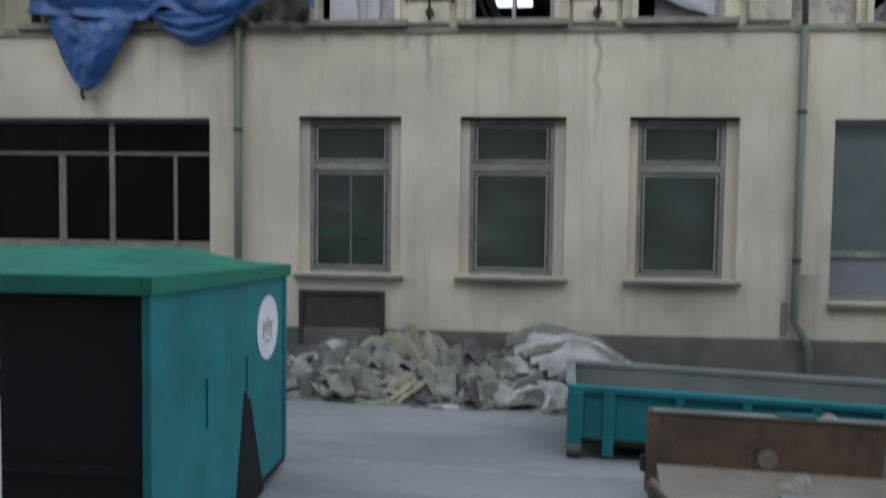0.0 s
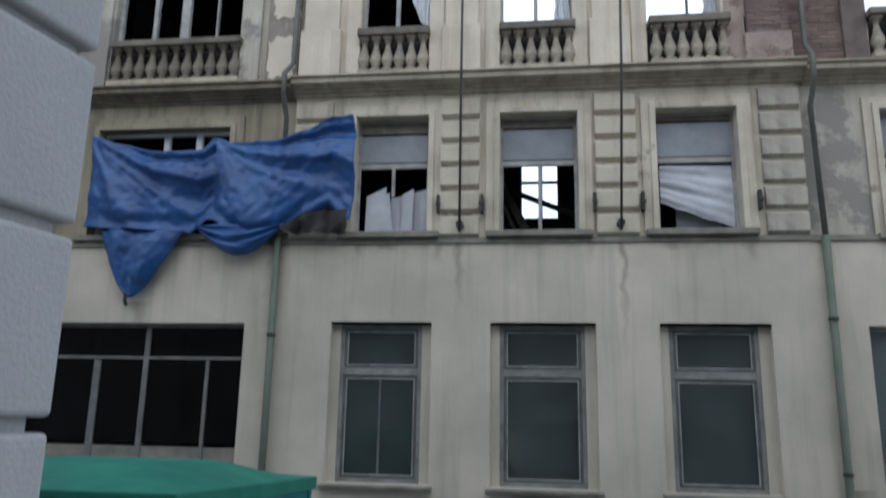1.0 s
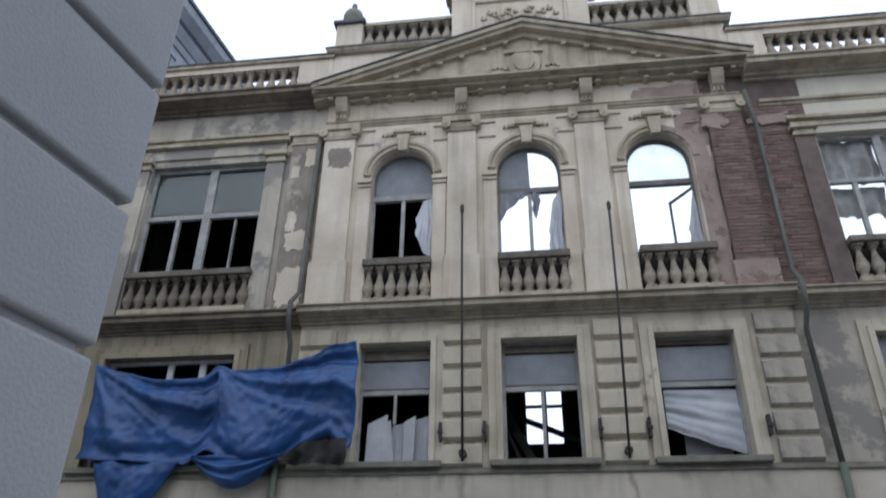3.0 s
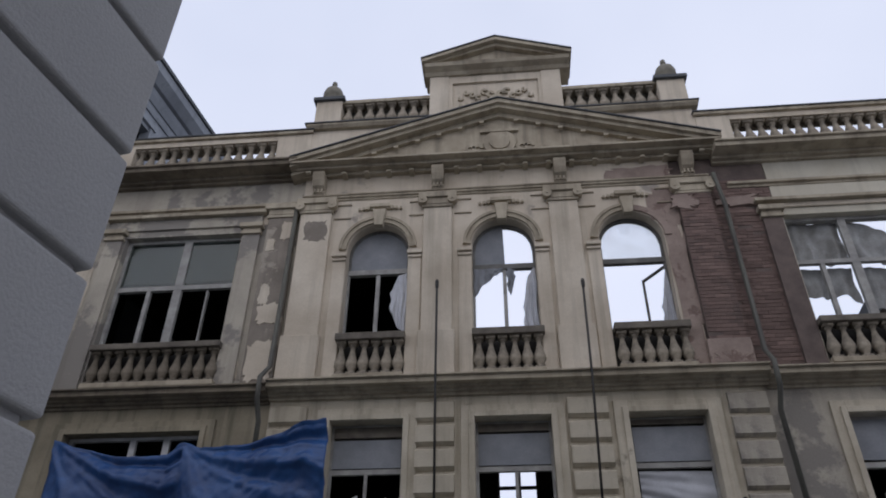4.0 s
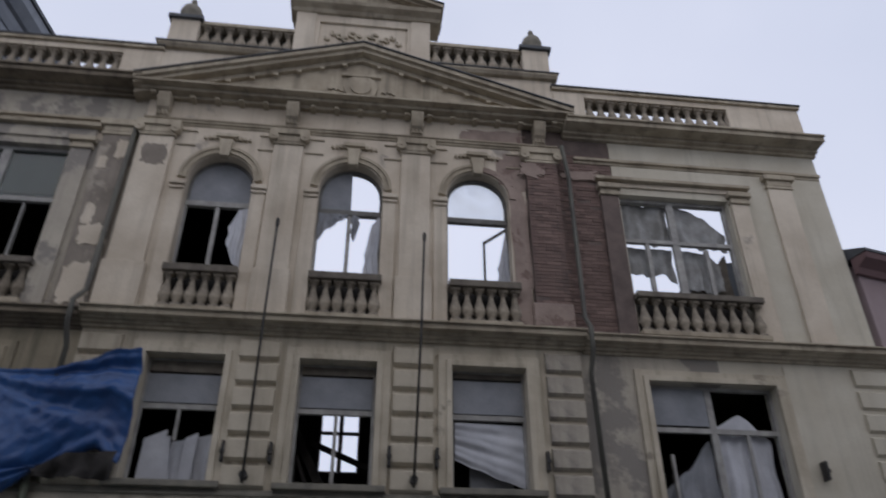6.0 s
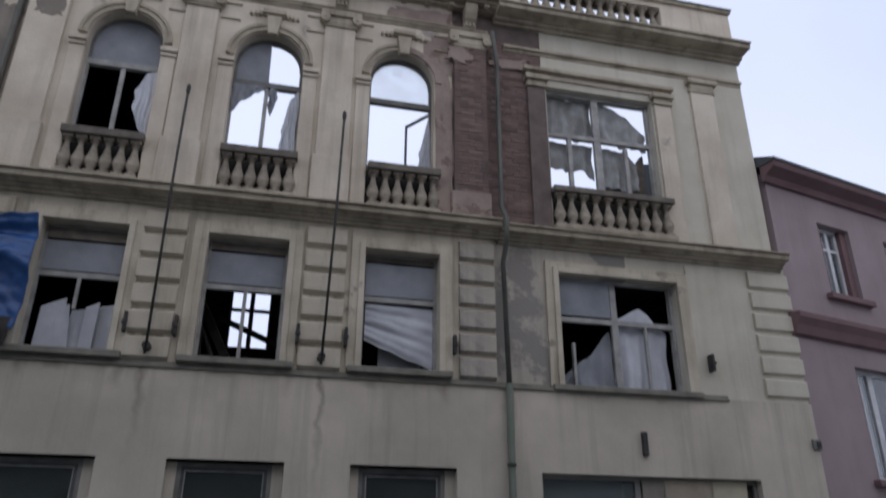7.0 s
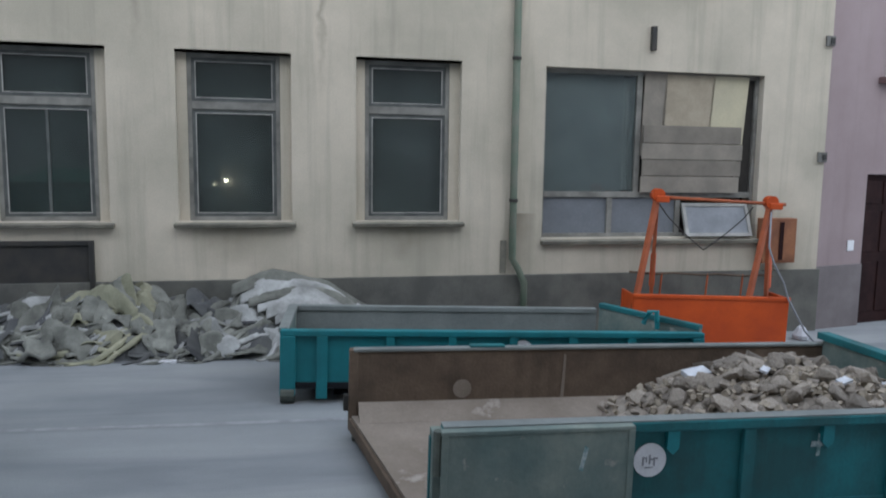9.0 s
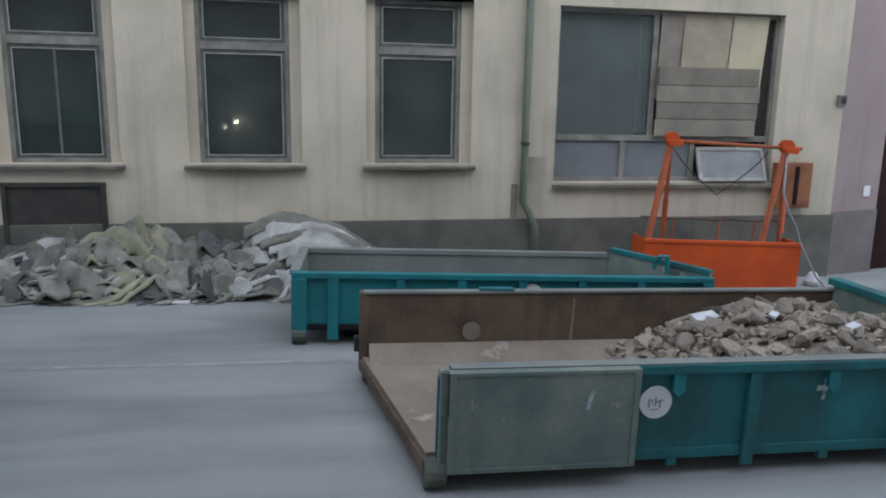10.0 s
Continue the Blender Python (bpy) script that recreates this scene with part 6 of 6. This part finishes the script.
part("loose_bar", Geo().beam((0.85, W - 0.02, H + 0.022), (1.22, W - 0.03, H + 0.022), 0.09, 0.024), M_TEAL_DIRTY, s2, "grimy steel bar", bevel=0.006)

# rubble lying in the skip
RUBBLE_AT = s2.matrix_basis.copy()
heap = tagged(thing("rubble_heap", "heap of mortar and broken brick rubble in the skip", "rubble", at=RUBBLE_AT), kind="stuff")


def heap_height(x, y):
    a = max(0.0, 1 - ((x - 4.0) / 1.85) ** 2)
    b = max(0.0, 1 - ((y - 1.25) / 1.35) ** 2)
    return 0.24 + 0.70 * a ** 1.0 * b ** 0.6 + 0.05 * noise.noise(Vector((x * 3, y * 3, 2)))


def heap_fn(u, v):
    x, y = 2.2 + 2.78 * u, 0.07 + 2.12 * v
    return (x, y, heap_height(x, y) - 0.03 + 0.03 * noise.noise(Vector((x * 9, y * 9, 5))))


part("mound", Geo().sheet(heap_fn, 70, 36), M_RUBBLE, heap, closed=False, smooth=False)


def chunk_mesh(seed):
    rnd = random.Random(seed)
    bm = bmesh.new()
    sx, sy, sz = rnd.uniform(0.7, 1.2), rnd.uniform(0.5, 0.9), rnd.uniform(0.28, 0.6)
    for _ in range(34):
        p = Vector([rnd.uniform(-1, 1) for _ in range(3)])
        p *= min(1.0, 1.15 / max(p.length, 0.01))
        bm.verts.new((p.x * sx, p.y * sy, p.z * sz))
    r = bmesh.ops.convex_hull(bm, input=bm.verts)
    bmesh.ops.delete(bm, geom=[v for v in r["geom_interior"] if isinstance(v, bmesh.types.BMVert)], context="VERTS")
    me = bpy.data.meshes.new("broken_brick")
    bm.to_mesh(me)
    bm.free()
    me.materials.append(M_RUBBLE)
    return me


chunks = [chunk_mesh(k) for k in range(14)]
rnd = random.Random(5)
for k in range(299):
    x, y = 2.25 + 2.65 * rnd.random() ** 0.8, rnd.uniform(0.12, 2.12)
    s = rnd.choice((0.045, 0.05, 0.06, 0.07, 0.08, 0.09, 0.11, 0.14)) * (0.75 if x < 2.7 else 1.0)
    x, y = min(4.97 - s, max(2.2 + s, x)), min(2.2 - s, max(0.07 + s, y))
    m = Matrix.Translation((x, y, heap_height(x, y) + 0.25 * s)) @ Euler((rnd.uniform(-0.7, 0.7), rnd.uniform(-0.7, 0.7), rnd.uniform(0, 6.28))).to_matrix().to_4x4() @ Matrix.Diagonal((s, s, s, 1))
    piece("broken_brick", chunks[k % 14], heap, m)
scrap_white = Geo().box(-0.5, 0.5, -0.3, 0.3, -0.1, 0.1).mesh("white_scrap", M_CLOTH)
for x, y, q, tn in ((3.15, 1.75, 0.26, 0.1), (3.55, 1.2, 0.12, 0.7), (4.1, 0.8, 0.14, 0.3), (4.75, 0.9, 0.2, -0.4)):
    piece("white_scrap", scrap_white, heap, Matrix.Translation((x, y, heap_height(x, y) + 0.07)) @ Euler((0.2, -0.15, tn)).to_matrix().to_4x4() @ Matrix.Diagonal((q, q, q, 1)))
fine = Geo()
for k in range(800):
    x, y = 2.22 + 2.7 * rnd.random() ** 0.85, rnd.uniform(0.10, 2.18)
    q = rnd.uniform(0.012, 0.042)
    m = Matrix.Translation((x, y, heap_height(x, y) + 0.2 * q)) @ Euler((rnd.uniform(0, 3), rnd.uniform(0, 3), rnd.uniform(0, 6))).to_matrix().to_4x4()
    fine.box(-q, q * rnd.uniform(0.5, 1.2), -q * 0.8, q * 0.8, -q * 0.5, q * 0.6, m)
tagged(part("fine_rubble", fine, M_RUBBLE_PALE, heap), kind="stuff")
for a, b in (((1.95, 0.5, 0.33), (2.25, 0.35, 0.34)), ((3.0, 0.2, 0.62), (3.5, 0.12, 0.5)), ((3.6, 1.8, 0.80), (4.2, 1.95, 0.90))):
    part("lath", Geo().beam(a, b, 0.06, 0.02), M_BOARD, heap)

# ---- orange suspended work cradle ----
cr = thing("work_cradle", "orange steel suspended work cradle standing on the ground", "work cradle", at=pose(5.80, 10.75, ground_z(6.8) - 0.01, 0, 1.15, -8.5))
L, D = 2.51, 0.62
HB = 0.96
part("front_panel", Geo().box(0, L, -0.02, 0.01, 0.05, HB - 0.05), M_ORANGE, cr)
part("front_rail", Geo().box(-0.02, L + 0.02, -0.04, 0.03, HB - 0.06, HB), M_ORANGE, cr, bevel=0.01)
part("back_panel", Geo().box(0, L, D - 0.02, D, 0.05, 0.55), M_ORANGE, cr)
part("side_panel", Geo().box(-0.01, 0.02, 0.0, D, 0.05, HB - 0.02), M_ORANGE, cr)
part("side_panel", Geo().box(L - 0.02, L + 0.01, 0.0, D, 0.05, HB - 0.02), M_ORANGE, cr)
part("floor", Geo().box(0, L, 0, D, 0.04, 0.08), M_DARKSTEEL_SHADE, cr)
part("back_rail", Geo().tube([(0.1 + 0.245 * k, D, 1.22 - 0.012 * (k % 3)) for k in range(11)], 0.018, 8), M_RUST, cr, "rust-brown rail")
for x in (0.62, 1.40, 2.0):
    part("rail_post", Geo().tube([(x, D, 0.5), (x + 0.03, D, 1.22)], 0.016, 6), M_ORANGE_DULL, cr)
for x, front, back in ((0.38, 0.02, 0.47), (L - 0.27, L - 0.66, L - 0.06)):
    top = (x, D / 2, 2.50 if x < 1 else 2.44)
    fr = part("a_frame", Geo().beam((front, 0.06, HB - 0.30), top, 0.07, 0.10), M_ORANGE_DULL, cr, bevel=0.01)
    part("rear_leg", Geo().beam((back, D - 0.06, 0.75 if x < 1 else 0.30), top, 0.06, 0.09), M_ORANGE_DULL, fr, bevel=0.01)
    part("sleeve", Geo().beam((back * 0.9 + x * 0.1, D - 0.08, 1.02), (back * 0.65 + x * 0.35, D - 0.14, 1.55), 0.085, 0.11), M_ORANGE, fr, bevel=0.008)
    part("head", Geo().tube([(x, D / 2 - 0.07, top[2] + 0.01), (x, D / 2 + 0.07, top[2] + 0.01)], 0.105, 14), M_ORANGE, fr)
    part("head_plate", Geo().box(x - 0.05, x + 0.17, D / 2 - 0.09, D / 2 + 0.09, top[2] - 0.10, top[2]), M_ORANGE, fr, bevel=0.01)
part("top_bar", Geo().tube([(0.3, D / 2, 2.48), (L - 0.02, D / 2, 2.42)], 0.028, 8), M_ORANGE_DULL, cr, smooth=True)
cable = [(0.45 + 0.155 * k, D / 2 + 0.08, 2.36 - 0.72 * (1 - abs(k - 5) / 5) ** 0.8) for k in range(11)]
part("slack_cable", Geo().tube(cable, 0.010, 6), M_IRON, cr, "slack black cable")
part("hose", Geo().tube([(L - 0.27, 0.26, 2.30), (L - 0.36, 0.06, 1.75), (L - 0.30, -0.02, 1.5), (L - 0.13, -0.05, 1.2), (L - 0.05, -0.08, 0.95), (L + 0.25, -0.1, 0.45), (L + 0.62, -0.1, 0.06)], 0.016, 8), M_BLIND, cr, "grey hose hanging down", smooth=True)

# wooden box by the wall, rag, board scraps
M_CABINET = material("red_brown_wood", (0.30, 0.125, 0.06), (0.17, 0.07, 0.04), 3, 0.7, 0.3, 50)
wb = thing("wall_cabinet", "red-brown framed cabinet fixed to the wall", "cabinet")
part("body", Geo().box(8.80, 9.46, 11.80, 12.0, 1.32, 2.12), M_CABINET, wb, bevel=0.008)
dr = part("cabinet_door", Geo().box(8.86, 9.40, 11.78, 11.80, 1.38, 2.06), M_CABINET, wb, "worn red-brown cabinet door")
part("centre_bar", Geo().box(9.10, 9.18, 11.765, 11.78, 1.38, 2.06), M_DOOR, dr)
rag = thing("white_bag", "small crumpled white bag on the ground by the wall", "bag")
part("bag", Geo().lathe([(0.03, 0), (0.13, 0.02), (0.15, 0.09), (0.10, 0.16), (0.07, 0.22), (0.02, 0.26)], 9.30, 11.3, ground_z(9.3), 9), M_CLOTH, rag)
sc = thing("white_scrap", "small white scrap of board on the asphalt", "scrap")
part("scrap", Geo().box(-1.33, -1.03, 10.62, 10.70, ground_z(-1.2), ground_z(-1.2) + 0.035), M_WHITE, sc)

# ---- pile of stripped roofing sheets ----
pile = thing("debris_pile", "long heap of crumpled dirty roofing sheets against the wall", "debris")


def pile_height(x, y):
    u = (x + 1.35) / 3.4
    ridge = max(0.0, 1 - abs(u) ** 2.4) ** 0.6
    prof = 0.62 + 0.32 * math.exp(-((x + 2.1) / 0.7) ** 2) + 0.42 * math.exp(-((x - 0.75) / 0.9) ** 2) + 0.2 * math.exp(-((x + 3.4) / 0.6) ** 2)
    v = (y - 10.72) / 1.25
    return ridge * prof * min(1.0, max(0.0, v) * 1.12) ** 0.95


def pile_fn(u, v):
    x, y = -4.75 + 6.85 * u, 10.70 + 1.24 * v
    h = pile_height(x, y)
    n = abs(noise.noise(Vector((x * 2.3, y * 2.3, 3.1)))) * 0.22 + abs(noise.noise(Vector((x * 5.5, y * 5.5, 7.7)))) * 0.10
    return (x, y, ground_z(x) + max(0.0, h - 0.10 + n * min(1.0, h * 3)))


# The base is dark so that shade shows between the sheets above it.
part("heap_base", Geo().sheet(pile_fn, 150, 30), M_FELT_DARK_GAPS, pile, closed=False)


def draped_sheet(seed, cx, cy, lx, ly, turn, lift, amp):
    """A sheet lying over the heap, with long creases in one direction and a curled rim."""
    rnd = random.Random(seed)
    o = rnd.uniform(0, 60)
    c, sn = math.cos(turn), math.sin(turn)
    folds = [(rnd.uniform(-0.7, 0.7) + (1.57 if i < 2 else 0.0), rnd.uniform(1.4, 3.4) * (1.2 if i < 2 else 0.6), rnd.random(), rnd.uniform(0.5, 1.0)) for i in range(3)]
    ta, tb = rnd.uniform(-0.3, 0.3), rnd.uniform(-0.2, 0.45)

    def fn(u, v):
        a = (u - 0.5) * lx * (0.85 + 0.3 * noise.noise(Vector((v * 2.5, o, 0))))
        b = (v - 0.5) * ly * (0.85 + 0.3 * noise.noise(Vector((u * 2.5, o, 5))))
        x, y = cx + a * c - b * sn, cy + a * sn + b * c
        y = min(max(y, 10.62), 11.90)
        crease = 0.0
        for an, fq, ph, wt in folds:
            w = (a * math.cos(an) + b * math.sin(an)) * fq + ph + 0.12 * noise.noise(Vector((a * 2.2, b * 2.2, o + an)))
            crease += wt * (2 * abs(2 * (w - math.floor(w + 0.5))) - 1) * 0.5
        rim = max(abs(u - 0.5), abs(v - 0.5)) * 2
        z = max(0.02, pile_height(x, y)) + lift + amp * crease + ta * a + tb * b + 0.012 * noise.noise(Vector((x * 12, y * 12, o))) - 0.05 * max(0.0, rim - 0.8) * 4
        return (x, y - 0.20 * crease * amp, ground_z(x) + max(0.015, z))

    return Geo().sheet(fn, 22, 16)


rnd = random.Random(9)
for k in range(110):
    x = -4.3 + 5.7 * ((k * 0.618) % 1)
    y = 10.80 + 1.0 * rnd.random()
    pick = rnd.random()
    mt = M_FELT_YELLOW if (-2.7 < x < -1.4 and pick < 0.45) else M_FELT_LIGHT if (x > -0.6 and pick < 0.5) else M_FELT_DARK_GAPS if pick < (0.5 if x < -2.9 else 0.34) else M_FELT_LIGHT if pick > 0.92 else M_FELT
    g = draped_sheet(200 + k, x, y, rnd.uniform(0.35, 1.0), rnd.uniform(0.22, 0.50), rnd.gauss(0.0, 0.7), rnd.uniform(-0.12, 0.10), rnd.uniform(0.08, 0.19))
    part("crumpled_sheet", g, mt, pile, closed=False, thick=0.008, smooth=k % 3 > 0)
def fold_ridge(seed, x0, y0, x1, y1, r, bow):
    """A long loose fold of sheet lying over the heap."""
    o = random.Random(seed).uniform(0, 60)
    d = Vector((x1 - x0, y1 - y0, 0))
    side = Vector((-d.y, d.x, 0)).normalized()

    def fn(u, v):
        w = bow * math.sin(math.pi * u) + 0.05 * noise.noise(Vector((u * 4, o, 1)))
        p = Vector((x0, y0, 0)) + d * u + side * w
        a = math.pi * (1.15 * v - 0.075)
        rr = r * (0.75 + 0.5 * noise.noise(Vector((u * 3, v * 1.5, o)))) * (0.45 + 0.55 * math.sin(math.pi * min(1, max(0, u * 0.9 + 0.05))))
        q = p + side * (rr * math.cos(a) * 1.15)
        y = min(max(q.y, 10.58), 11.90)
        return (q.x, y, ground_z(q.x) + max(0.01, max(0.0, pile_height(p.x, min(p.y, 11.9))) - 0.02 + rr * math.sin(a) * 1.35 + 0.015 * noise.noise(Vector((u * 9, v * 5, o)))))

    return Geo().sheet(fn, 26, 9)


for k in range(84):
    x, y = -4.4 + 5.9 * ((k * 0.7548) % 1), 10.78 + 0.85 * rnd.random()
    ln, an = rnd.uniform(0.4, 1.35), rnd.gauss(0.0, 0.55) + (0.5 if k % 3 == 0 else 0.0)
    pick = rnd.random()
    mt = M_FELT_YELLOW if (-2.7 < x < -1.5 and pick < 0.35) else M_FELT_LIGHT if (x > -0.4 and pick < 0.45) else M_FELT_DARK_GAPS if pick < 0.3 else M_FELT_LIGHT if pick > 0.85 else M_FELT
    part("folded_sheet", fold_ridge(400 + k, x - ln / 2 * math.cos(an), y - ln / 2 * math.sin(an), x + ln / 2 * math.cos(an), y + ln / 2 * math.sin(an), rnd.uniform(0.03, 0.07), rnd.uniform(-0.15, 0.15)), mt, pile, closed=False, thick=0.008, smooth=True)
for k in range(8):

    def arc(u, v, k=k):
        x = -0.35 + 0.13 * k + (2.30 - 0.16 * k) * u
        top = (1.05 - 0.075 * k) * math.sin(math.pi * (0.30 + 0.62 * u)) ** 0.9 + 0.05
        wob = 0.06 * noise.noise(Vector((x * 1.9, v * 1.5, k * 3.0))) + 0.025 * abs(noise.noise(Vector((x * 6, v * 3, k))))
        return (x, 11.86 - 0.10 * k - 0.24 * v + 0.03 * noise.noise(Vector((x * 3, k * 5.0, 0))), ground_z(x) + max(0.02, top - 0.20 * v * v + wob))

    part("long_sheet", Geo().sheet(arc, 50, 8), (M_FELT, M_FELT_LIGHT, M_FELT, M_FELT_LIGHT, M_FELT_LIGHT, M_FELT_LIGHT, M_FELT, M_FELT_LIGHT)[k], pile, "long pale sheet folded over the heap", closed=False, thick=0.01, smooth=True)


# ---- bricks laid bare on the top floor ----
bare = bpy.data.objects["wall_brick_core"]
brick_whole = Geo().box(0, 0.270, 0, 0.05, 0, 0.070).mesh("brick", M_BRICK)
rnd = random.Random(12)
extra = Geo()
count = 0
for row in range(55):
    z = 9.04 + 0.078 * row
    for lo, hi, y in ((3.225, 3.88, 11.893), (3.88, 5.10, 12.046)):
        x = lo - (0.139 if row % 2 else 0.0) - rnd.uniform(0, 0.02)
        while x < hi:
            x0, x1 = max(x, lo), min(x + 0.270, hi)
            d = rnd.uniform(-0.005, 0.006)
            if x1 - x0 > 0.04 and rnd.random() > 0.03:
                if x1 - x0 > 0.269 and count < 300:
                    piece("brick", brick_whole, bare, pose(x0, y + d, z))
                    count += 1
                else:
                    extra.box(x0, x1, y + d, y + d + 0.05, z, z + 0.070)
            x += 0.278
ob = tagged(part("cut_bricks", extra, M_BRICK, bare), kind="stuff")
for k, (x, z, w, h, y) in enumerate(((3.30, 12.7, 0.30, 0.4, 11.86), (4.42, 12.75, 0.45, 0.3, 11.99), (3.55, 9.2, 0.35, 0.22, 11.86))):
    rn = random.Random(70 + k)
    out = []
    for i in range(26):
        a = 2 * math.pi * i / 26
        q = rn.uniform(0.55, 1.1)
        c, sn = math.cos(a), math.sin(a)
        out.append((x + w * q * math.copysign(abs(c) ** 0.35, c), z + h / 2 * q * math.copysign(abs(sn) ** 0.35, sn)))
    part("plaster_remnant", Geo().slab(out, y + 0.01, y + 0.06), M_SCRAPED, bare, "scrap of old plaster")


# ---- plaster left standing and scraped patches ----
def ragged(x, z, w, h, seed, n=30):
    """An uneven outline about (x, z), roughly w by h."""
    rn = random.Random(seed)
    out = []
    for i in range(n):
        a = 2 * math.pi * i / n
        q = rn.uniform(0.72, 1.08)
        c, sn = math.cos(a), math.sin(a)
        out.append((x + w / 2 * q * math.copysign(abs(c) ** 0.5, c), z + h / 2 * q * math.copysign(abs(sn) ** 0.5, sn)))
    return out


left = bpy.data.objects["pilaster_6"]
for k, (x, z, w, h) in enumerate(((-5.00, 9.55, 0.55, 0.95), (-4.95, 10.55, 0.52, 0.48), (-5.12, 11.0, 0.22, 0.5), (-4.86, 12.55, 0.25, 0.5), (-5.16, 12.2, 0.2, 0.35))):
    part("plaster_remnant", Geo().slab(ragged(x, z, w, h, 300 + k), 11.968, 11.982), M_PLASTER, left, "pale scrap of plaster")
west = bpy.data.objects["wall_second_floor_west"]
for k, (x, z, w, h) in enumerate(((-5.55, 9.4, 0.3, 0.6), (-5.5, 12.9, 0.5, 0.2), (-9.2, 11.5, 0.5, 1.6))):
    part("plaster_remnant", Geo().slab(ragged(x, z, w, h, 320 + k), 12.058, 12.072), M_PLASTER, west, "pale scrap of plaster")
mid = bpy.data.objects["wall_second_floor"]
for k, (x, z, w, h, y) in enumerate(((3.03, 10.75, 0.42, 3.4, 11.988), (2.98, 12.70, 0.75, 0.95, 11.992), (2.60, 13.60, 1.5, 0.40, 11.992), (2.99, 9.35, 0.42, 0.7, 11.984))):
    part("scraped_patch", Geo().slab(ragged(x, z, w, h, 340 + k), y, y + 0.012), M_SCRAPED, mid, "scraped pink-brown undercoat")
first = bpy.data.objects["pilaster_1"]
part("grey_patch", Geo().slab(ragged(-4.22, 12.45, 0.5, 0.6, 351), 11.916, 11.924), M_BARE, first, "patch of bare undercoat")
